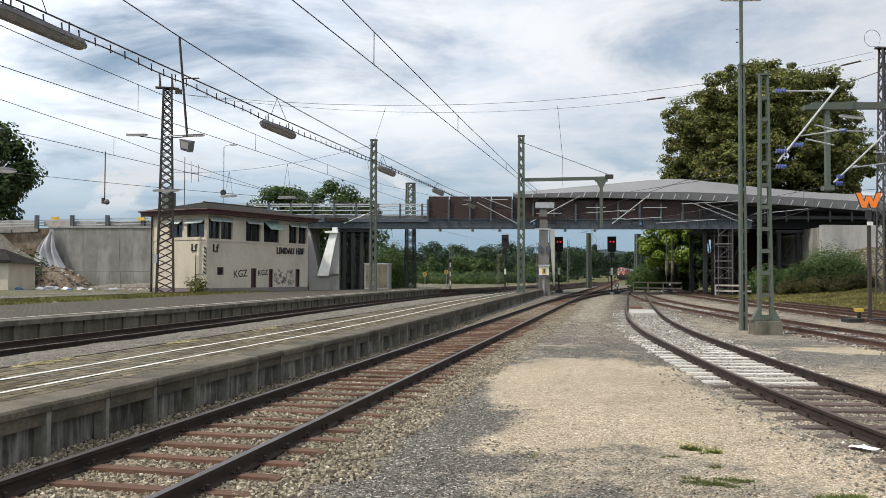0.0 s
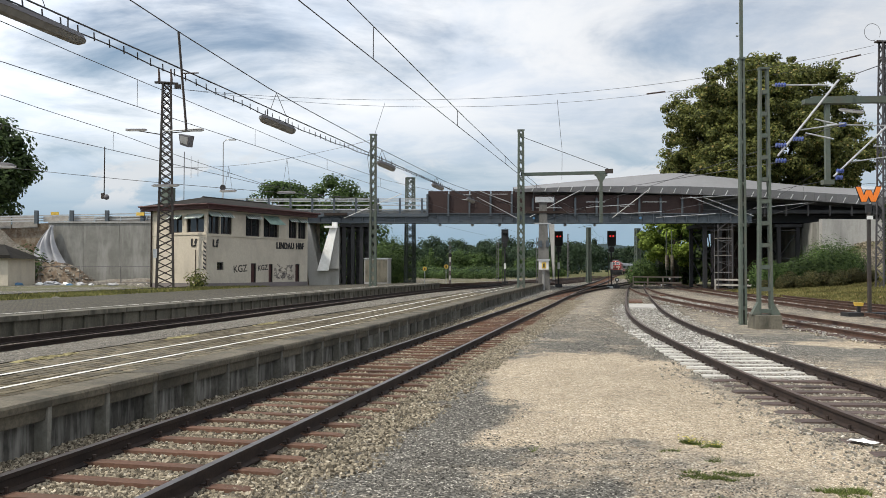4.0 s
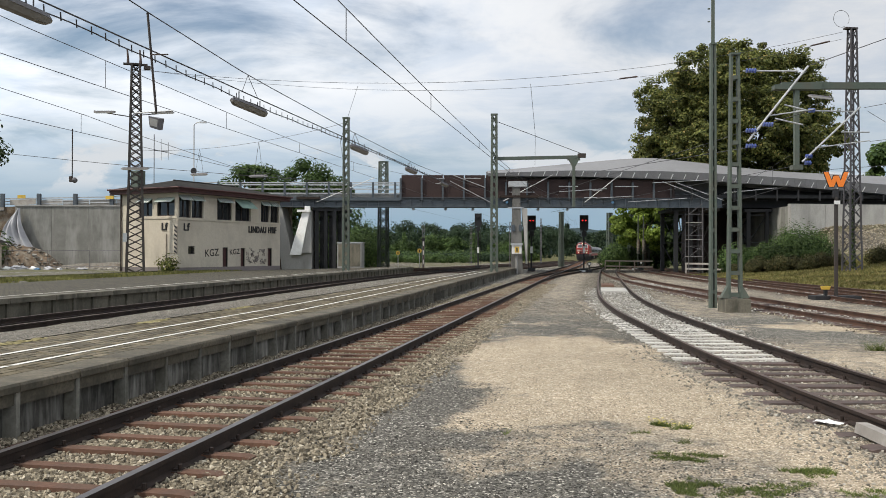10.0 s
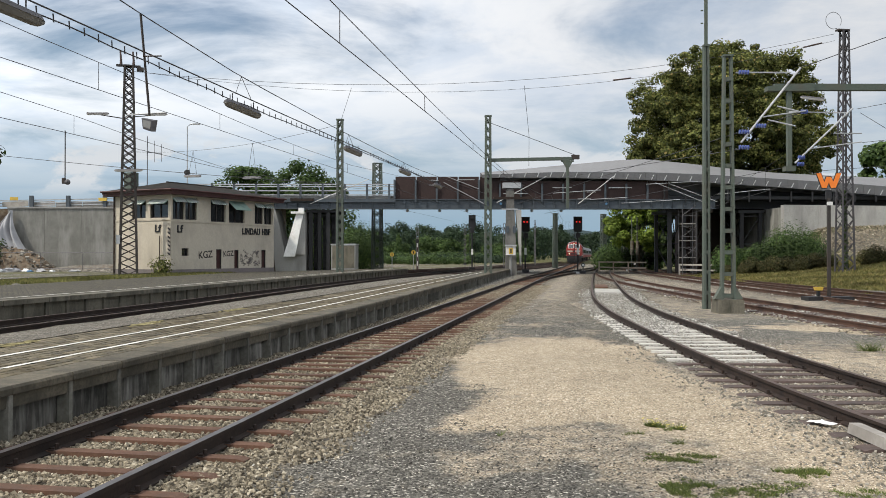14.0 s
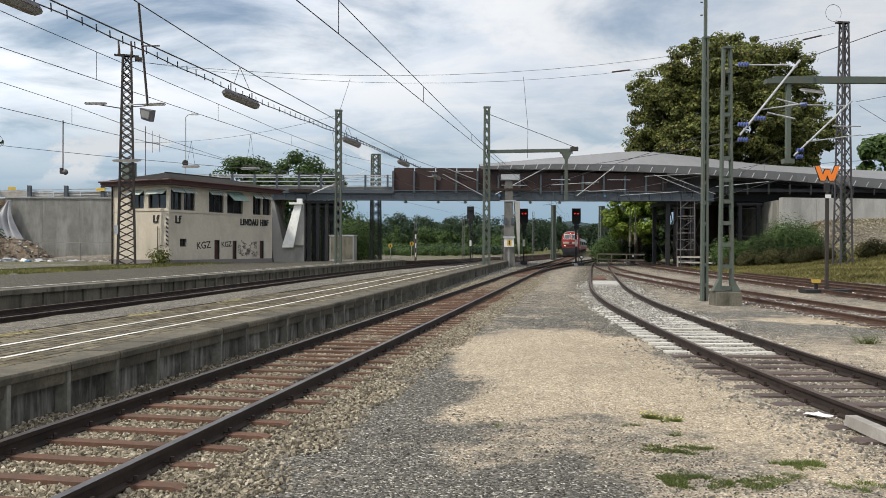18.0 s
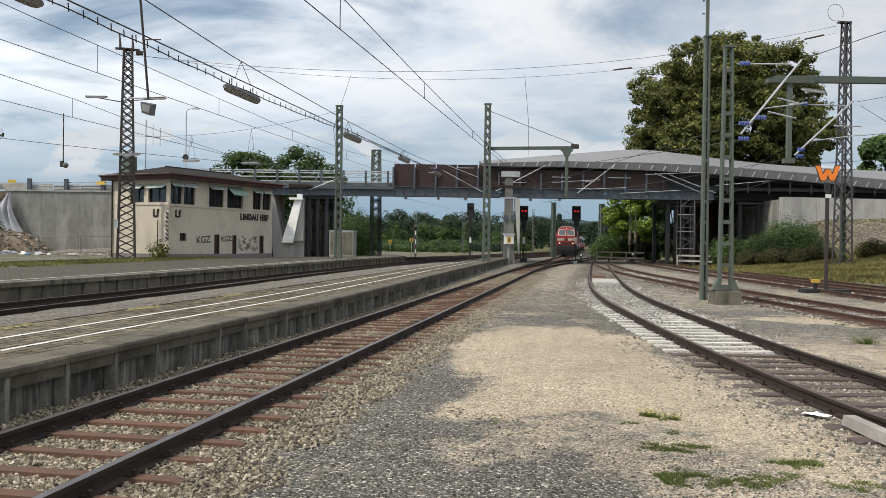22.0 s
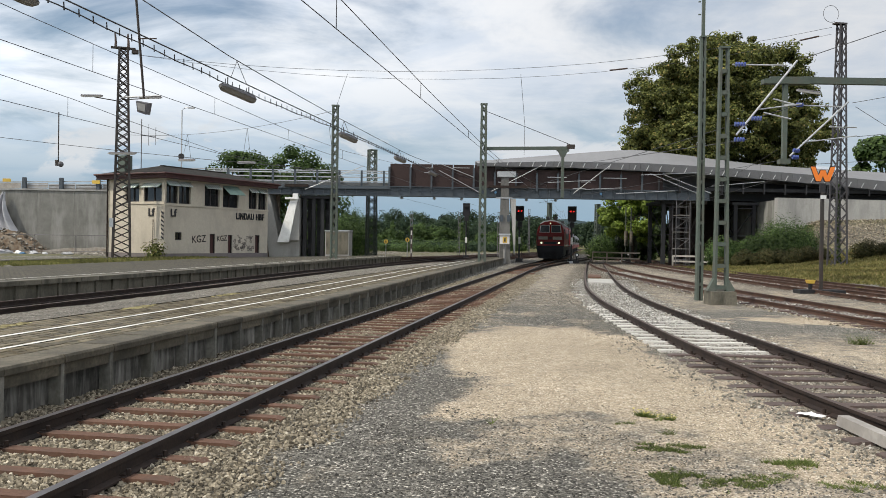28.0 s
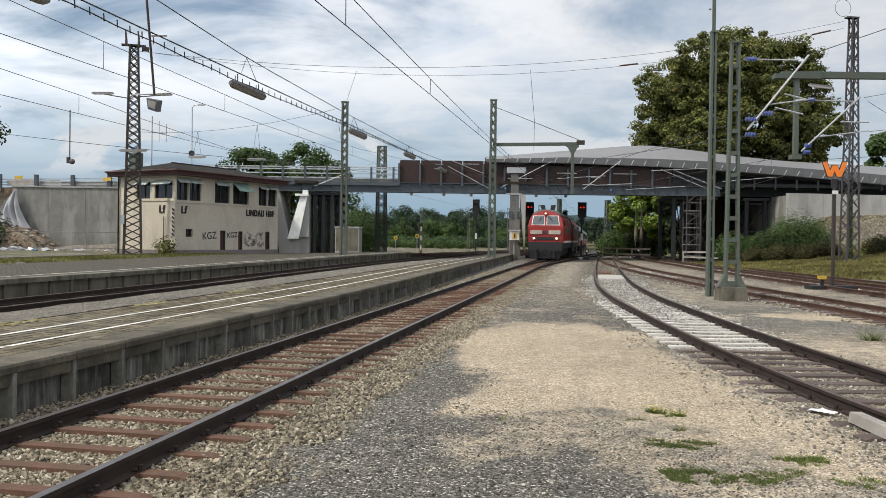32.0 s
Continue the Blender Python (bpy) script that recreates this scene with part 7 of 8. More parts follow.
def shunt_signal(label, x, y):
    s = thing("dwarf_signal", pose(x, y, 0), label, "dwarf signal", "dwarf signals")
    part("stand", Geo().box(-0.25, -0.1, 0, 0.25, 0.1, 0.3).tube([(0, 0, 0.3), (0, 0, 0.7)], 0.06, 6), DARK, s)
    part("disc", Geo().tube([(0, -0.1, 0.85), (0, 0.05, 0.85)], 0.2, 14), DARK, s)
    part("white_disc", Geo().tube([(0, -0.12, 0.85), (0, -0.1, 0.85)], 0.12, 14), WHITE, s)
    part("switch_motor", Geo().box(-0.9, -0.2, 0, -0.4, 0.3, 0.2), GALV, s)


def tension_weight(x, y):
    w = thing("tension_weight", pose(x, y, 0), "stacked grey counterweight hanging beside a mast", "counterweight", "counterweights")
    part("guide_post", Geo().tube([(0, 0.25, 0), (0, 0.25, 6.2)], 0.06, 6), MASTGREEN, w)
    part("cable", Geo().tube([(0, 0, 3.4), (0, 0.1, 6.1)], 0.015, 4), BLACKWIRE, w)
    for k in range(6):
        part("disc", Geo().tube([(0, 0, 1.85 + k * 0.27), (0, 0, 2.1 + k * 0.27)], 0.2, 10), RUBBLE, w)


tension_weight(21.5, 95.0)
tension_weight(22.1, 95.0)
shunt_signal("small dark dwarf signal with a white disc", 14.1, 84.0)
shunt_signal("small dark dwarf signal with a white disc", 22.0, 96.0)


def build_whistle_board():
    w = thing("whistle_board", pose(16.1, 35.0, 0), "orange W sign on a dark grey post", "railway sign")
    part("post", Geo().beam((0, 0, 0.1), (0, 0, 4.25), 0.12), LATTICE, w)
    strokes = [((-0.42, 0.32), (-0.19, -0.29)), ((-0.19, -0.29), (0.0, 0.17)), ((0.0, 0.17), (0.19, -0.29)), ((0.19, -0.29), (0.42, 0.32))]
    back, face = Geo(), Geo()
    for k, ((a, b), (c, d)) in enumerate(strokes):
        for geo, hw, y0, y1, ex in ((back, 0.118, 0.001 * k, 0.03 + 0.001 * k, 0.03), (face, 0.092, -0.022 - 0.004 * k, -0.004, 0.0)):
            e, f = (ex, -ex) if b > d else (-ex, ex)
            geo.hexa([(a - hw, y0, 4.97 + b + e), (a + hw, y0, 4.97 + b + e), (a + hw, y1, 4.97 + b + e), (a - hw, y1, 4.97 + b + e), (c - hw, y0, 4.97 + d + f), (c + hw, y0, 4.97 + d + f), (c + hw, y1, 4.97 + d + f), (c - hw, y1, 4.97 + d + f)])
    brd = part("letter_board", back, DARK, w, "black rim of the W board")
    part("letter_face", face, ORANGE, brd, "bright orange letter W")
    part("bracket", Geo().box(-0.12, -0.02, 4.2, 0.12, 0.06, 4.6), DARK, w)
    part("label_plate", Geo().box(-0.12, -0.11, 3.95, 0.12, -0.09, 4.1), WHITE, w)
    part("footing", Geo().box(-1.0, -0.35, -0.05, 0.9, 0.4, 0.16), DARK, w, "dark steel trough")
    part("lantern_stand", Geo().box(-0.5, -0.06, 0.16, -0.38, 0.06, 0.42), DARK, w)
    part("switch_lantern", Geo().hexa([(-0.56, -0.12, 0.42), (-0.32, -0.12, 0.42), (-0.32, 0.12, 0.42), (-0.56, 0.12, 0.42), (-0.6, -0.14, 0.56), (-0.28, -0.14, 0.56), (-0.28, 0.14, 0.56), (-0.6, 0.14, 0.56)]), YELLOW, w, "yellow switch lantern")


build_whistle_board()


def build_telephone_box():
    b = thing("platform_sign_box", pose(6.25, 76.4, 0), "pale box with an orange sign on a post", "sign box")
    part("post", Geo().tube([(0, 0, 0), (0, 0, 1.85)], 0.12, 8), CONCRETE, b)
    part("case", Geo().box(-0.42, -0.3, 1.85, 0.42, 0.3, 2.65), PALESTRIPE, b)
    part("hood", Geo().box(-0.52, -0.4, 2.65, 0.52, 0.4, 2.78), GALV, b)
    part("orange_plate", Geo().box(-0.2, -0.32, 1.95, 0.2, -0.3, 2.5), YELLOW, b)
    part("dark_bar", Geo().box(-0.06, -0.335, 2.05, 0.06, -0.322, 2.4), DARK, b)


build_telephone_box()


def round_sign(x, y, z):
    s = thing("round_sign", pose(x, y, 0), "small round orange sign on a thin post", "sign", "round signs")
    part("post", Geo().tube([(0, 0.03, 0), (0, 0.03, z)], 0.05, 6), GALV, s)
    part("disc", Geo().tube([(0, -0.02, z), (0, 0.0, z)], 0.26, 14), YELLOW, s)
    part("dark_bar", Geo().box(-0.06, -0.035, z - 0.14, 0.06, -0.024, z + 0.14), DARK, s)


round_sign(-3.3, 98.0, 2.15)
round_sign(-6.2, 105.0, 1.9)


def equipment_cabinet(x, y, z, w, d, h):
    c = thing("equipment_cabinet", pose(x, y, z, 0, 0, -8), "grey steel trackside equipment cabinet", "cabinet")
    part("body", Geo().box(0, 0, -0.56, w, d, h), CONCRETE, c)
    part("roof", Geo().box(-0.06, -0.06, h, w + 0.06, d + 0.06, h + 0.1), GALV, c)
    part("door", Geo().box(0.1, -0.03, 0.1, w / 2 - 0.02, 0, h - 0.1), PLATCONC, c)
    part("door", Geo().box(w / 2 + 0.02, -0.03, 0.1, w - 0.1, 0, h - 0.1), PLATCONC, c)


equipment_cabinet(-10.3, 78.5, 0.55, 2.3, 1.2, 2.25)


def site_fence(pts, h, label, material, posts=2.0, rails=2, name="fence"):
    fc = thing(name, pose(0, 0, 0), label, "fence", "fences")
    for (a, b) in zip(pts, pts[1:]):
        a, b = Vector(a), Vector(b)
        n = max(1, int((b - a).length / posts))
        for i in range(n):
            p = a + (b - a) * i / n
            part("post", Geo().box(p.x - 0.06, p.y - 0.06, p.z, p.x + 0.06, p.y + 0.06, p.z + h), material, fc)
        for k in range(rails):
            z = h * (0.45 + 0.5 * k / max(1, rails - 1))
            part("rail", Geo().beam((a.x, a.y - 0.08, a.z + z), (b.x, b.y - 0.08, b.z + z), 0.05, 0.16), material, fc)


site_fence([(17.2, 92, 0), (19.5, 88, 0), (21.0, 86.5, 0)], 1.15, "weathered timber rail fence beside the sidings", TIMBER)
site_fence([(22.6, 80.0, 0), (26.2, 75.4, 0)], 1.0, "grey timber rail fence under the bridge", GREYWOOD)


def build_construction_corner():
    # steel guard posts and boards on the ramp
    gr = thing("guard_rail", pose(0, 0, 0), "grey steel guard rail with boards along the ramp", "guard rail")
    for i in range(6):
        x = -41.5 + i * 3.4
        part("post", Geo().box(x - 0.16, 78.1, 6.1, x + 0.16, 78.4, 7.35), GIRDER, gr)
    for z in (6.75, 7.0, 7.25):
        part("rail_bar", Geo().beam((-62, 79.0, z - 0.75), (-17, 78.2, z + 0.1), 0.06, 0.1), GALV, gr)
    for i in range(9):
        x = -41 + i * 2.5
        part("board", Geo().beam((x, 78.6, 6.55), (x + 2.45, 78.55, 6.62), 0.05, 0.5), GREYWOOD, gr)
    for i in range(7):
        x = -60 + i * 2.6
        part("board", Geo().beam((x, 79.2, 5.75 + i * 0.09), (x + 2.55, 79.1, 5.8 + i * 0.09), 0.05, 1.1), GREYWOOD, gr)
    for x, z in ((-40.0, 6.9), (-31.8, 6.85), (-25.5, 7.0)):
        part("warning_tag", Geo().box(x, 78.0, z, x + 0.75, 78.04, z + 0.3), YELLOW, gr)
    # tarp hanging off the wall's end
    rng = random.Random(61)
    g = Geo()
    rows = []
    for i in range(14):
        t = i / 13
        row = []
        for j in range(36):
            u = j / 35
            lx, lz = -39.75 - 1.35 * math.sin(min(1, t * 1.15) * 1.75), 5.95 - 3.4 * t
            rx, rz = -39.6 + 0.3 * t + 2.3 * t ** 1.9, 5.95 - 4.9 * t
            fold = (0.30 * math.sin(u * 12 + t * 1.2) + 0.14 * math.sin(u * 23 - t * 2) + 0.05 * noise.noise(Vector((u * 6, t * 5, 2)))) * min(1, t * 2.5)
            row.append((lx + (rx - lx) * u, 77.75 - 0.9 * t + fold - 0.25 * math.sin(u * 3.1), lz + (rz - lz) * u ** 1.2))
        rows.append(row)
    g.f, g.v = [(j * 36 + i, j * 36 + i + 1, (j + 1) * 36 + i + 1, (j + 1) * 36 + i) for j in range(13) for i in range(35)], [p for row in rows for p in row]
    tp = solid("tarpaulin", g, TARP, "crumpled white plastic tarpaulin hanging from the wall", "tarpaulin", smooth=True)
    md = tp.modifiers.new("thickness", "SOLIDIFY")
    md.thickness = 0.02

    def heap(x0, x1, y, h, label, seed, material):
        rg = random.Random(seed)
        gg = Geo()
        n, mrow = 22, 9
        pts = []
        for j in range(mrow):
            for i in range(n):
                u, v = i / (n - 1), j / (mrow - 1)
                z = h * (math.sin(math.pi * u) ** 0.8) * (math.sin(math.pi * v) ** 0.7) * (1 + 0.35 * noise.noise(Vector((u * 5 + seed, v * 4, 0))))
                pts.append((x0 + (x1 - x0) * u, y - 2 + 4 * v, 0.25 + z + rg.uniform(-0.06, 0.06)))
        for j in range(mrow - 1):
            for i in range(n - 1):
                k = j * n + i
                gg.quad(pts[k], pts[k + 1], pts[k + 1 + n], pts[k + n])
        solid("earth_mound", gg, material, label, "earth mound", kind="stuff")

    heap(-44.0, -34.0, 74.5, 2.3, "heap of brown earth and rubble below the tarpaulin", 71, EARTH)
    heap(-38, -20, 75.0, 0.75, "low spread of grey rubble along the wall", 72, RUBBLE)
    heap(-52, -39, 77.5, 5.0, "grey gravel slope at the end of the wall", 73, RUBBLE)
    # mesh fence panels
    for i in range(5):
        x = -40.5 + i * 3.5
        fp = thing("mesh_fence", pose(x, 70.5 + 0.05 * i, 0.55), "galvanised mesh site fence panel", "fence", "site fence panels")
        part("tube_border", Geo().tube([(0, 0, 0), (0, 0, 1.5), (3.4, 0, 1.5), (3.4, 0, 0)], 0.025, 5).tube([(0, 0, 0.15), (3.4, 0, 0.15)], 0.02, 5), LATTICEGREY, fp)
        g = Geo()
        for k in range(1, 14):
            g.beam((k * 0.245, 0, 0.15), (k * 0.245, 0, 1.5), 0.004)
        part("mesh", g, LATTICEGREY, fp)
        part("foot", Geo().box(-0.3, -0.1, -0.06, 0.3, 0.1, 0.06), CONCRETE, fp)
    sr = random.Random(64)
    for x, c, q in ((-37.8, BLUE, 0.42), (-37.1, DARK, 0.3), (-36.2, BLUE, 0.3), (-35.2, WHITE, 0.34), (-34.3, TARP, 0.5), (-33.2, WHITE, 0.36), (-32.2, BLUE, 0.2), (-31.6, TARP, 0.4), (-30.4, GALV, 0.25), (-28.6, TARP, 0.3)):
        gg = Geo().ball((0, 0, 0), q, 12, 7, (1.5, 0.8, 0.5))
        gg.v = [tuple(Vector(p) * (1 + 0.55 * noise.noise(Vector(p) * 3.1 / q + Vector((x, 0, 0))))) for p in gg.v]
        solid("scrap_bag", gg, c, "crumpled plastic scrap lying on the rubble", "scrap", "scraps", m=pose(x, 66.6 + sr.uniform(-1, 1), 0.56, 0, 0, sr.uniform(0, 180)))
    rb = Geo()
    for _ in range(1400):
        x, y = sr.uniform(-41, -24), sr.uniform(67, 76)
        q = 0.04 + 0.14 * sr.random() ** 3
        u, v = (x + 44) / 10, (y - 72.5) / 4
        z = 0.5 + (2.1 * math.sin(math.pi * u) ** 0.8 * math.sin(math.pi * v) ** 0.7 if 0 < u < 1 and 0 < v < 1 else 0.0)
        rb.box(-q, -q * 0.7, -q * 0.4, q, q * 0.7, q * 0.5, Matrix.Translation((x, y, z)) @ Euler((sr.uniform(-0.6, 0.6), sr.uniform(-0.6, 0.6), sr.uniform(0, 6))).to_matrix().to_4x4())
    solid("rubble", rb, BALLAST_T3, "loose broken stones strewn below the wall", "rubble", kind="stuff")
    # hut
    ht = thing("platform_hut", pose(-42.6, 64.5, 0.3, 0, 0, 0), "small white hut with a dark flat roof", "hut")
    part("front_wall", Geo().box(0, 0, -0.3, 6.2, 0.25, 2.35), PLASTER, ht)
    part("side_wall", Geo().box(5.95, 0.25, -0.3, 6.2, 4, 2.35), PLASTER, ht)
    part("side_wall", Geo().box(0, 0.25, -0.3, 0.25, 4, 2.35), PLASTER, ht)
    part("roof", Geo().hexa([(-0.4, -0.5, 2.35), (6.6, -0.5, 2.35), (6.6, 4.5, 2.35), (-0.4, 4.5, 2.35), (-0.4, -0.5, 2.6), (6.6, -0.5, 2.6), (4.6, 2.2, 3.5), (0, 2.2, 3.5)]), ROOFFELT, ht)
    dr = part("door", Geo().box(3.9, -0.04, -0.1, 5.5, 0.0, 2.0), DARK, ht, "dark glazed door")
    part("door_notice", Geo().box(4.3, -0.06, 0.55, 4.7, -0.042, 0.95), YELLOW, dr)


build_construction_corner()


def street_lamp(x, y, z, h):
    s = thing("street_lamp", pose(x, y, z), "tall thin grey street lamp on the bridge", "street lamp", "street lamps")
    part("pole", Geo().tube([(0, 0, 0), (0, 0, h), (0.3, 0, h + 0.25), (0.7, 0, h + 0.3)], 0.06, 6), GALV, s)
    part("head", Geo().box(0.6, -0.12, h + 0.2, 1.3, 0.12, h + 0.36), GALV, s)
    part("sign", Geo().tube([(0, -0.1, h * 0.42), (0, -0.06, h * 0.42)], 0.32, 12), DARK, s)


street_lamp(-26.3, 87, 6.9, 8.2)

# loose objects on the near ground
bm_ = Geo().hexa([(0, -0.07, 0), (1.7, -0.07, 0), (1.7, 0.07, 0), (0, 0.07, 0), (0.02, -0.06, 0.11), (1.7, -0.06, 0.11), (1.7, 0.06, 0.11), (0.02, 0.06, 0.11)])
solid("concrete_beam", bm_, GREYWOOD, "grey timber beam lying beside the rail", "beam", m=pose(4.33, 8.85, 0.03, 0, 0, -91))


def build_rag():
    g = Geo()
    rng = random.Random(9)
    n = 9
    pts = [(i * 0.06 - 0.25 + 0.02 * rng.random(), j * 0.045 - 0.16 + 0.05 * math.sin(i * 0.9), 0.02 + 0.06 * rng.random() * (1 - abs(i - 4) / 5) * (0.4 + 0.6 * math.sin(j * 0.5))) for j in range(7) for i in range(n)]
    for j in range(6):
        for i in range(n - 1):
            k = j * n + i
            g.quad(pts[k], pts[k + 1], pts[k + 1 + n], pts[k + n])
    solid("white_rag", g, WHITE, "crumpled white cloth rag on the ballast", "rag", m=pose(4.2, 9.3, 0.03, 0, 0, -40) @ Matrix.Diagonal((0.6, 0.5, 0.8, 1)), smooth=True)


build_rag()


def grass_tuft(x, y, w, d, count, h, label, seed, flowers=0, name="grass_tuft"):
    rng = random.Random(seed)
    g, fl = Geo(), Geo()
    for _ in range(count):
        a, q = rng.uniform(0, 6.28), math.sqrt(rng.random())
        p = Vector((x + math.cos(a) * q * w, y + math.sin(a) * q * d, 0))
        if noise.noise(Vector((p.x * 5, p.y * 7, seed))) + 0.5 * noise.noise(Vector((p.x * 17, p.y * 17, seed))) < 0.45 * q - 0.12:
            continue
        p.z = ground_height(p.x, p.y) - 0.01
        t = rng.uniform(0, 6.28)
        hh = h * rng.uniform(0.3, 1.1)
        tip = p + Vector((rng.uniform(-1.3, 1.3) * hh, rng.uniform(-1.3, 1.3) * hh, hh))
        s = Vector((math.cos(t), math.sin(t), 0)) * 0.006
        g.tri(p - s, p + s, tip)
        if flowers and rng.random() < flowers:
            fl.quad(tip + Vector((-0.012, 0, 0)), tip + Vector((0, -0.012, 0.004)), tip + Vector((0.012, 0, 0)), tip + Vector((0, 0.012, 0.004)))
    ob = thing(name, pose(0, 0, 0), label, "grass", "grass tufts")
    part("blades", g, TUFT, ob, kind="stuff")
    if fl.v:
        part("flowers", fl, FLOWER, ob, kind="stuff")


grass_tuft(2.42, 9.25, 0.24, 0.2, 1500, 0.085, "small weed tuft with yellow flowers on gravel", 81, 0.10)
grass_tuft(2.05, 8.87, 0.14, 0.08, 200, 0.05, "sparse low grass on gravel", 82)
grass_tuft(2.38, 8.5, 0.22, 0.14, 420, 0.06, "sparse low grass on gravel", 83)
grass_tuft(2.2, 7.85, 0.42, 0.26, 5200, 0.045, "low green grass patch on gravel", 84)
grass_tuft(2.05, 6.85, 0.42, 0.3, 6000, 0.045, "low green grass patch on gravel", 85)
grass_tuft(2.42, 6.6, 0.4, 0.22, 3600, 0.04, "low green grass patch on gravel", 86)
grass_tuft(3.12, 7.3, 0.3, 0.17, 2600, 0.05, "low green grass patch on gravel", 87)
grass_tuft(2.72, 6.85, 0.3, 0.2, 2200, 0.035, "low green grass patch on gravel", 88)
grass_tuft(3.38, 6.65, 0.34, 0.16, 2000, 0.045, "low green grass patch on gravel", 92)
grass_tuft(0.62, 8.85, 0.07, 0.05, 90, 0.1, "lone dry weed on gravel", 89)
grass_tuft(8.45, 16.6, 0.24, 0.18, 700, 0.26, "green leafy weed on gravel", 90)


VERGE = leafy("dry_verge_grass", (0.06, 0.07, 0.02), (0.20, 0.19, 0.065), (0.32, 0.28, 0.12))


def bank_grass():
    rng = random.Random(91)
    g = Geo()
    for _ in range(60000):
        x, y = rng.uniform(19.5, 42), rng.uniform(38, 71)
        if not 0.02 < bank(x, y) + 0.05 * fnoise(x, y, 0.7, 6) < 1.9:
            continue
        z = ground_height(x, y)
        t = rng.uniform(0, 6.28)
        h = rng.uniform(0.06, 0.22)
        s = Vector((math.cos(t), math.sin(t), 0)) * 0.05
        p = Vector((x, y, z - 0.02))
        g.tri(p - s, p + s, p + Vector((rng.uniform(-0.2, 0.2), rng.uniform(-0.2, 0.2), h)))
    solid("bank_grass", g, DRYGRASS, "dry yellow-green grass on the bank", "grass", kind="stuff")
    g = Geo()
    for _ in range(22000):
        r, s = rng.uniform(-29.2, -25.0), rng.uniform(22, 57)
        if fnoise(r, s, 0.6, 8) + rng.uniform(-0.3, 0.3) < -0.15:
            continue
        p = tf(r, s)
        p.z = ground_height(p.x, p.y) - 0.02
        t = rng.uniform(0, 6.28)
        q = Vector((math.cos(t), math.sin(t), 0)) * 0.05
        g.tri(p - q, p + q, p + Vector((rng.uniform(-0.1, 0.1), rng.uniform(-0.1, 0.1), rng.uniform(0.06, 0.22))))
    solid("verge_grass", g, VERGE, "thin grass strip behind the far platform", "grass", kind="stuff")


bank_grass()


def rubble():
    """Loose stones on the bare slope below the abutment."""
    rng = random.Random(93)
    g = Geo()
    for _ in range(5000):
        x, y = rng.uniform(31.5, 44), rng.uniform(69.5, 77.4)
        z = ground_height(x, y)
        if z < 1.9 + 0.5 * fnoise(x, y, 0.6, 2):
            continue
        r = 0.025 + 0.06 * rng.random() ** 3
        a = rng.uniform(0, 6.28)
        g.box(-r, -r * 0.7, -r * 0.5, r, r * 0.7, r * 0.6, Matrix.Translation((x, y, z)) @ Euler((rng.uniform(-0.6, 0.6), rng.uniform(-0.6, 0.6), a)).to_matrix().to_4x4())
    solid("rubble", g, BALLAST_T1, "loose pale rubble on the slope below the abutment", "rubble", kind="stuff")


rubble()
ct_ = thing("cable_trough", pose(0, 0, 0), "dark cable trough along the back of the platform", "cable trough")
for k_ in range(17):
    part("trough_cover", Geo().beam(tf(-29.6, 22 + k_ * 2.0, 0.56), tf(-29.6, 23.96 + k_ * 2.0, 0.56), 0.3, 0.16), LATTICE, ct_)
ps_ = thing("distant_signal_post", pose(-2.9, 100, 0), "black disc on a red and white striped post", "railway sign")
for k_ in range(6):
    part("post_band", Geo().tube([(0, 0, k_ * 0.55), (0, 0, k_ * 0.55 + 0.55)], 0.06, 8), PALESTRIPE if k_ % 2 else OXBLOOD, ps_)
part("disc", Geo().tube([(0, -0.06, 3.5), (0, 0.02, 3.5)], 0.24, 14), DARK, ps_)

# ---- train ----


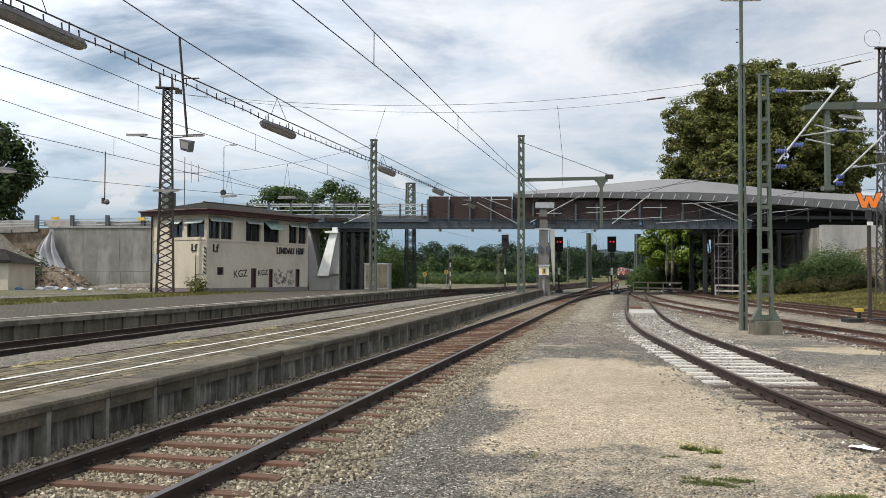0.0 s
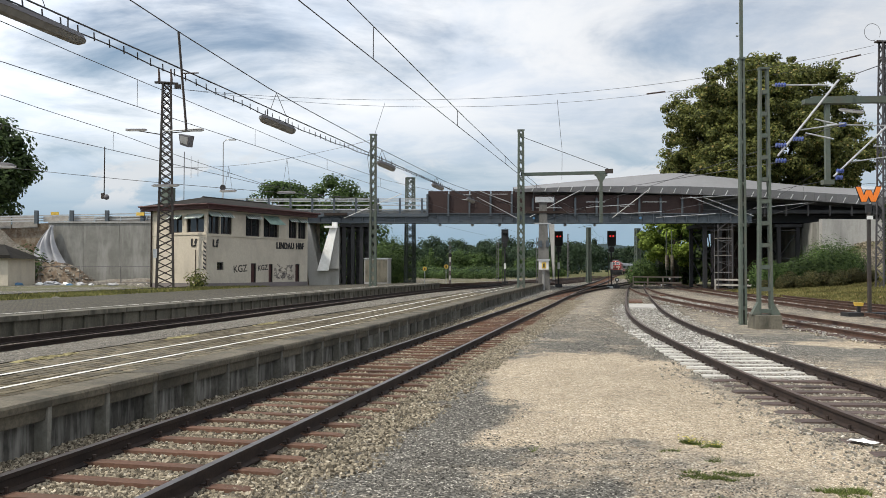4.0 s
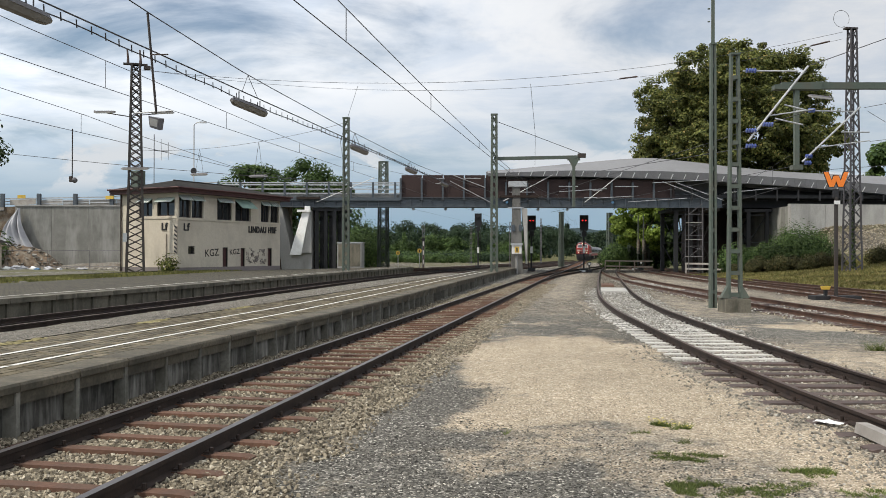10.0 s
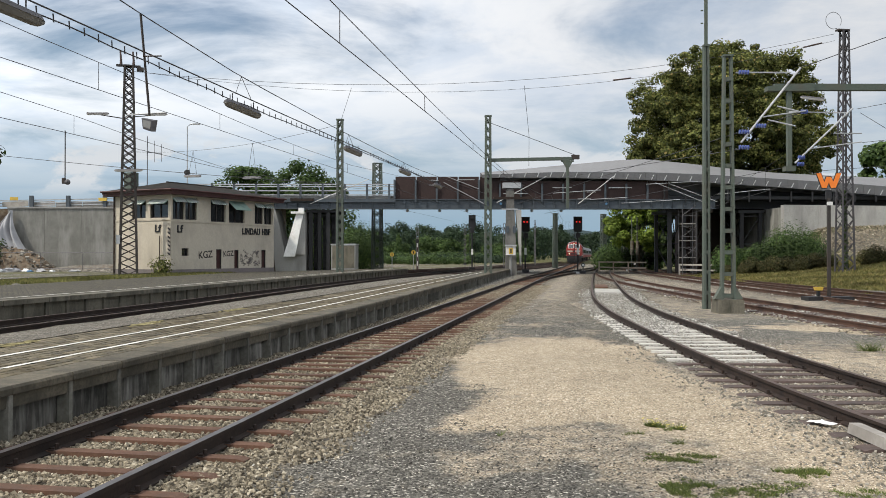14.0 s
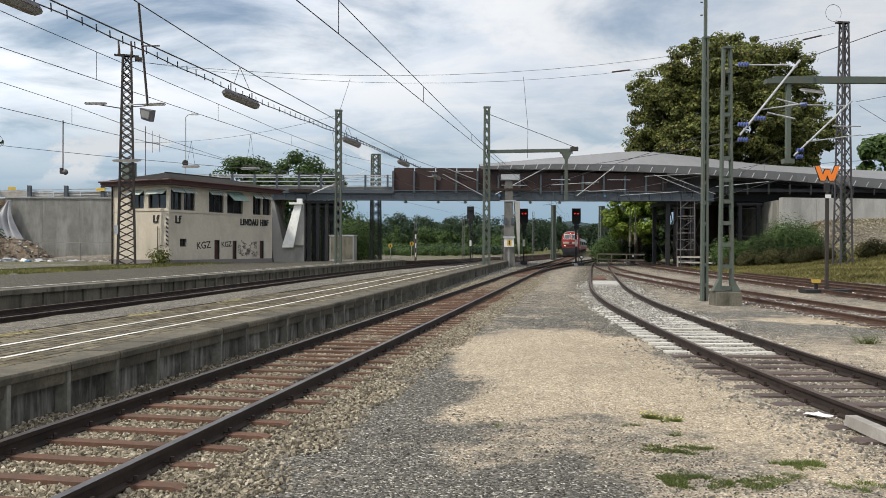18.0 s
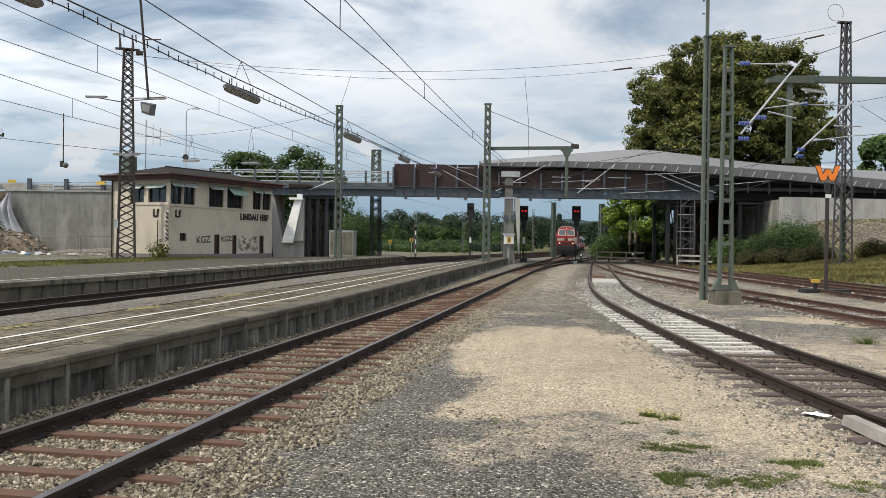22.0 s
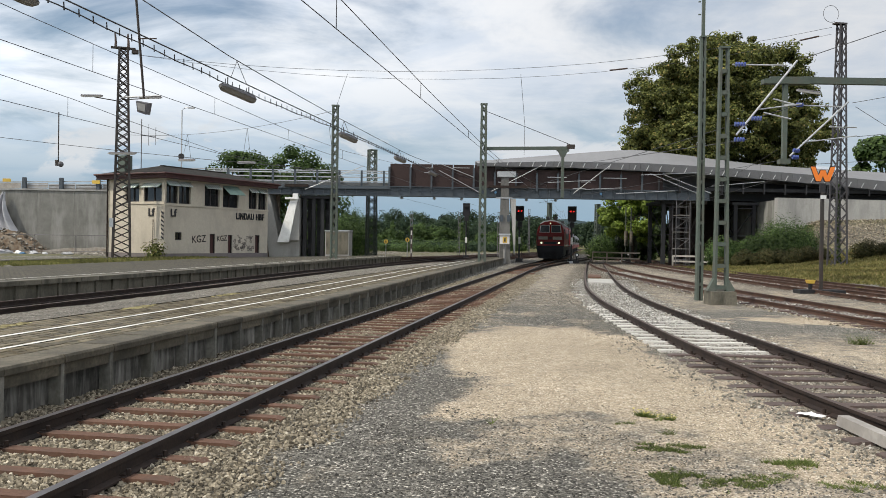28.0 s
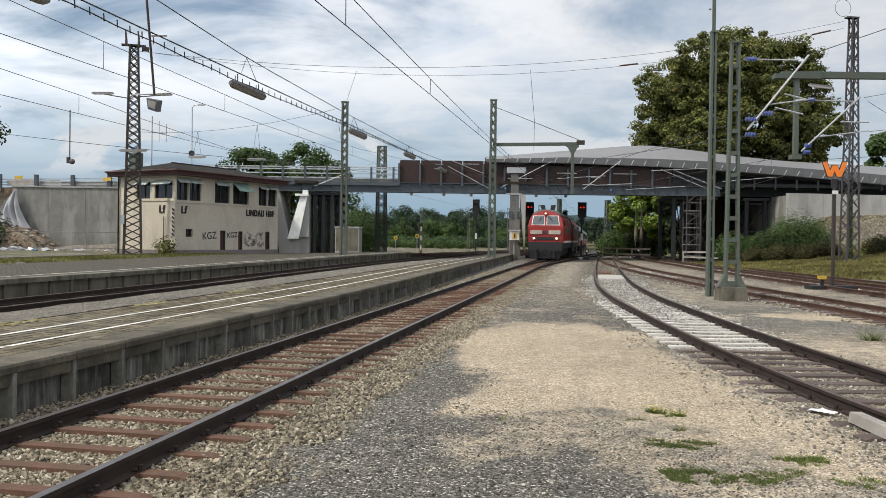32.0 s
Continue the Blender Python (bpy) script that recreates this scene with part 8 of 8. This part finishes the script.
def build_locomotive():
    lo = thing("locomotive", pose(0, 0, 0), "red diesel locomotive with pale front stripe and lit headlights", "locomotive")
    # body along +y from the nose at y = 0; x across; z from the rail head
    prof = [(-1.50, 1.45), (1.50, 1.45), (1.54, 2.0), (1.54, 2.9), (1.42, 3.5), (1.22, 3.88), (0.7, 4.18), (0, 4.3), (-0.7, 4.18), (-1.22, 3.88), (-1.42, 3.5), (-1.54, 2.9), (-1.54, 2.0)]

    def section(y, lean, squeeze):
        out = []
        for x, z in prof:
            back = lean * max(0, z - 2.75)
            out.append((x * squeeze, y + back, z))
        return out

    L = 16.0
    secs = [section(0.0, 0.30, 0.985), section(0.2, 0.30, 1.0), section(0.7, 0.22, 1.01), section(1.6, 0.0, 1.0), section(L - 1.6, 0, 1.0), section(L, 0, 0.94)]
    body = part("body", Geo().sweep(secs), [LOCORED, LOCOGREY], lo)
    for p in body.data.polygons:
        if p.normal.z > 0.42 and p.center.z > 3.55:
            p.material_index = 1
    cap = [(1.27 * math.cos(math.pi * k / 12), 3.86 + 0.56 * math.sin(math.pi * k / 12) ** 0.9) for k in range(13)]
    part("roof_cap", Geo().sweep([[(x * w, y, z if z < 3.87 else 3.86 + (z - 3.86) * q) for x, z in cap] for y, w, q in ((0.62, 0.84, 0.6), (0.95, 0.95, 0.85), (1.5, 1.0, 1.0), (L - 0.8, 1.0, 1.0), (L - 0.3, 0.95, 0.8))]), LOCOGREY, lo, "grey domed roof")
    fy = lambda z: -0.012 + 0.30 * max(0, z - 2.75)
    # windscreens, wrapped in pale surrounds
    for s in (-1, 1):
        def pane(x0, x1, z0, z1, d):
            return Geo().hexa([(s * x0, fy(z0) - d, z0), (s * x1, fy(z0) - d + 0.02, z0), (s * x1, fy(z0) + 0.03, z0), (s * x0, fy(z0) + 0.03, z0), (s * x0, fy(z1) - d, z1), (s * (x1 - 0.12), fy(z1) - d + 0.02, z1), (s * (x1 - 0.12), fy(z1) + 0.03, z1), (s * x0, fy(z1) + 0.03, z1)])
        part("windscreen_surround", pane(0.08, 1.22, 3.0, 3.84, 0.012), PALESTRIPE, body, "pale windscreen surround")
        part("windscreen", pane(0.13, 1.15, 3.06, 3.79, 0.03), CABGLASS, body)
        part("wiper", Geo().beam((s * 0.3, fy(3.1) - 0.06, 3.75), (s * 0.62, fy(3.5) - 0.07, 3.35), 0.035), DARK, body)
        part("pale_stripe", Geo().box(s * 0.28 if s > 0 else -1.3, -0.045, 2.22, 1.3 if s > 0 else -0.28, 0.02, 2.56), DIRTYSTRIPE, body, "pale painted front stripe")
        part("headlight_housing", Geo().tube([(s * 0.97, -0.10, 1.86), (s * 0.97, 0.05, 1.86)], 0.18, 12), DARK, body)
        part("headlight", Geo().tube([(s * 0.97, -0.13, 1.86), (s * 0.97, -0.1, 1.86)], 0.10, 12), HEADLAMP, body, "lit round headlight")
        part("buffer", Geo().tube([(s * 0.875, -0.75, 1.02), (s * 0.875, -0.1, 1.02)], 0.11, 10).tube([(s * 0.875, -0.82, 1.02), (s * 0.875, -0.75, 1.02)], 0.25, 14), DARK, lo, "black round buffer")
        part("rail_guard", Geo().box(s * 0.75 - 0.08, -0.2, 0.12, s * 0.75 + 0.08, -0.1, 0.75), DARK, lo)
        part("hand_grip", Geo().tube([(s * 1.42, -0.08, 1.6), (s * 1.42, -0.08, 2.7)], 0.025, 5), DARK, lo)
        for k in range(3):
            part("side_window", Geo().box(min(s * 1.45, s * 1.54), 0.9 + k * 0.75 if k < 2 else 13.6, 3.0, max(s * 1.45, s * 1.55), 1.45 + k * 0.75 if k < 2 else 14.2, 3.4), WINDOW, body)
        part("side_door", Geo().box(min(s * 1.50, s * 1.55), 2.5, 1.5, max(s * 1.50, s * 1.55), 3.2, 3.3), LOCORED, body)
        for k in range(6):
            part("side_grille", Geo().box(min(s * 1.50, s * 1.55), 4.2 + k * 1.35, 2.35, max(s * 1.50, s * 1.55), 5.3 + k * 1.35, 3.0), LOCOGREY, body)
        part("sill_stripe", Geo().box(min(s * 1.49, s * 1.545), 1.5, 1.5, max(s * 1.49, s * 1.545), L - 1, 1.68), PALESTRIPE, body)
        part("exhaust_horn", Geo().hexa([(s * 0.3 - 0.16, 2.4, 4.1), (s * 0.3 + 0.16, 2.4, 4.1), (s * 0.3 + 0.16, 2.9, 4.1), (s * 0.3 - 0.16, 2.9, 4.1), (s * 0.5 - 0.2, 2.4, 4.85), (s * 0.5 + 0.2, 2.4, 4.85), (s * 0.5 + 0.2, 2.9, 4.85), (s * 0.5 - 0.2, 2.9, 4.85)]), DARK, lo)
    part("top_headlight_housing", Geo().tube([(0, 0.1, 4.02), (0, 0.8, 4.02)], 0.17, 12), LOCORED, body)
    part("top_headlight", Geo().tube([(0, 0.07, 4.02), (0, 0.1, 4.02)], 0.08, 12), HEADLAMP, body)
    part("class_plate", Geo().box(-0.2, -0.03, 2.24, 0.2, -0.0, 2.54), OXBLOOD, body)
    part("front_grille", Geo().box(-0.7, -0.05, 1.72, 0.7, 0.02, 1.98), DARK, body)
    part("grey_skirt", Geo().box(-1.5, -0.06, 1.42, 1.5, 0.1, 1.54), DARK, body)
    part("buffer_beam", Geo().box(-1.45, -0.1, 0.78, 1.45, 0.3, 1.42), DARK, lo)
    part("cowcatcher", Geo().hexa([(-1.25, 0.0, 0.12), (1.25, 0.0, 0.12), (1.25, 0.3, 0.12), (-1.25, 0.3, 0.12), (-1.38, -0.08, 0.78), (1.38, -0.08, 0.78), (1.38, 0.3, 0.78), (-1.38, 0.3, 0.78)]), DARK, lo, "black plough plate")
    for s in (-1, 1):
        part("step", Geo().box(s * 1.3 - 0.16, 0.35, 0.35, s * 1.3 + 0.16, 0.6, 0.42).box(s * 1.3 - 0.16, 0.35, 0.8, s * 1.3 + 0.16, 0.6, 0.87).box(s * 1.44 - 0.02, 0.35, 0.35, s * 1.44 + 0.02, 0.6, 1.45), DARK, lo)
    part("coupling", Geo().tube([(0, -0.4, 0.95), (0.02, -0.35, 0.55), (0, -0.15, 0.5)], 0.06, 6), DARK, lo)
    part("air_hoses", Geo().tube([(0.4, -0.2, 0.9), (0.42, -0.3, 0.5), (0.5, -0.2, 0.35)], 0.035, 5).tube([(-0.4, -0.2, 0.9), (-0.42, -0.3, 0.5), (-0.5, -0.2, 0.35)], 0.035, 5), DARK, lo)
    part("fuel_tank", Geo().box(-1.2, 6, 0.3, 1.2, 10, 1.15), DARK, lo)
    part("side_frame", Geo().box(-1.48, 0.6, 1.0, -1.2, L - 0.6, 1.45).box(1.2, 0.6, 1.0, 1.48, L - 0.6, 1.45), DARK, lo)
    for yb in (3.0, 13.0):
        part("bogie", Geo().box(-1.15, yb - 1.9, 0.4, -0.95, yb + 1.9, 1.0).box(0.95, yb - 1.9, 0.4, 1.15, yb + 1.9, 1.0).box(-0.95, yb - 0.4, 0.45, 0.95, yb + 0.4, 0.95), DARK, lo)
    wheels = []
    for yw in (1.6, 4.4, 11.6, 14.4):
        g = Geo()
        for s in (-1, 1):
            g.tube([(s * 0.70, 0, 0), (s * 0.82, 0, 0)], 0.5, 20)
            g.tube([(s * 0.68, 0, 0), (s * 0.70, 0, 0)], 0.53, 20)
        g.tube([(-0.7, 0, 0), (0.7, 0, 0)], 0.09, 8)
        wheels.append((part("wheelset", g, DARK, lo, m=pose(0, yw, 0.5)), yw))
    return lo, wheels


def build_coach(label, tint):
    co = thing("passenger_coach", pose(0, 0, 0), label, "coach", "coaches of the train")
    prof = [(-1.38, 1.0), (1.38, 1.0), (1.44, 1.6), (1.44, 2.9), (1.25, 3.5), (0.75, 3.92), (0, 4.05), (-0.75, 3.92), (-1.25, 3.5), (-1.44, 2.9), (-1.44, 1.6)]
    body = part("body", Geo().sweep([[(x, y, z) for x, z in prof] for y in (0, 26)]), [tint, LOCOGREY], co)
    for p in body.data.polygons:
        if p.normal.z > 0.3:
            p.material_index = 1
    for s in (-1, 1):
        for k in range(10):
            part("window", Geo().box(min(s * 1.40, s * 1.452), 2.6 + k * 2.1, 2.1, max(s * 1.40, s * 1.452), 4.1 + k * 2.1, 2.95), WINDOW, body)
        part("lower_band", Geo().box(min(s * 1.40, s * 1.46), 0.3, 1.02, max(s * 1.40, s * 1.46), 25.7, 1.7), LOCORED, body)
    for yb in (3.5, 22.5):
        part("bogie", Geo().box(-1.1, yb - 1.6, 0.05, -0.7, yb + 1.6, 0.95).box(0.7, yb - 1.6, 0.05, 1.1, yb + 1.6, 0.95), DARK, co)
    part("end_gangway", Geo().box(-0.55, -0.35, 1.1, 0.55, 0.0, 3.4), DARK, co)
    return co


LOCO, WHEELS = build_locomotive()
LOCO2 = copy_thing(LOCO, pose(0, 0, 0))
COACHES = [build_coach("grey passenger coach with red lower band", COACH) for _ in range(4)]


def motions():
    """The train rolls in along the first track, slowing down."""
    nose = [(0, 311), (3, 268), (7, 226), (10, 201), (13, 178.5), (17, 154.5), (19, 142.5), (21, 131), (23, 120), (25, 109), (28, 94.2), (30, 83.8), (32, 73.3)]
    path = curve_through(T1[:-1] + [(5.5, 400), (20, 520)], 0.5)

    def on_track(s):
        for a, b in zip(path, path[1:]):
            if b.y >= s:
                return a + (b - a) * (s - a.y) / (b.y - a.y)
        return path[-1]

    units = [(LOCO, 0.0, 16.0), (LOCO2, 17.4, 16.0)] + [(c, 35.2 + 26.9 * i, 26.0) for i, c in enumerate(COACHES)]
    times = [t * 1.0 for t in range(0, 33)]

    def nose_at(t):
        pts = [(-3, 357)] + nose + [(35, 58)]
        for i in range(1, len(pts) - 2):
            if pts[i][0] <= t <= pts[i + 1][0]:
                (t0, a), (t1, b), (t2, c), (t3, d) = pts[i - 1:i + 3]
                h, u = t2 - t1, (t - t1) / (t2 - t1)
                m1, m2 = (c - a) / (t2 - t0) * h, (d - b) / (t3 - t1) * h
                return (2 * u ** 3 - 3 * u * u + 1) * b + (u ** 3 - 2 * u * u + u) * m1 + (-2 * u ** 3 + 3 * u * u) * c + (u ** 3 - u * u) * m2

    for ob, off, length in units:
        rows = []
        for t in times:
            s = nose_at(t) + off
            a, b = on_track(s), on_track(s + length)
            yaw = math.degrees(math.atan2(b.x - a.x, b.y - a.y))
            rows.append((t, Matrix.Translation(tf(a.x, a.y, 0.172)) @ pose(0, 0, 0, 0, 0, TRACK_TURN - yaw)))
        walk(ob, rows)
    # wheels: rows close enough for under a quarter turn
    for ob, yw in WHEELS:
        rows, n = [], 960
        for i in range(n + 1):
            t = 32.0 * i / n
            turn = math.degrees((nose_at(0) - nose_at(t)) / 0.5)
            rows.append((t, pose(0, yw, 0.5, turn)))
        walk(ob, rows)


motions()
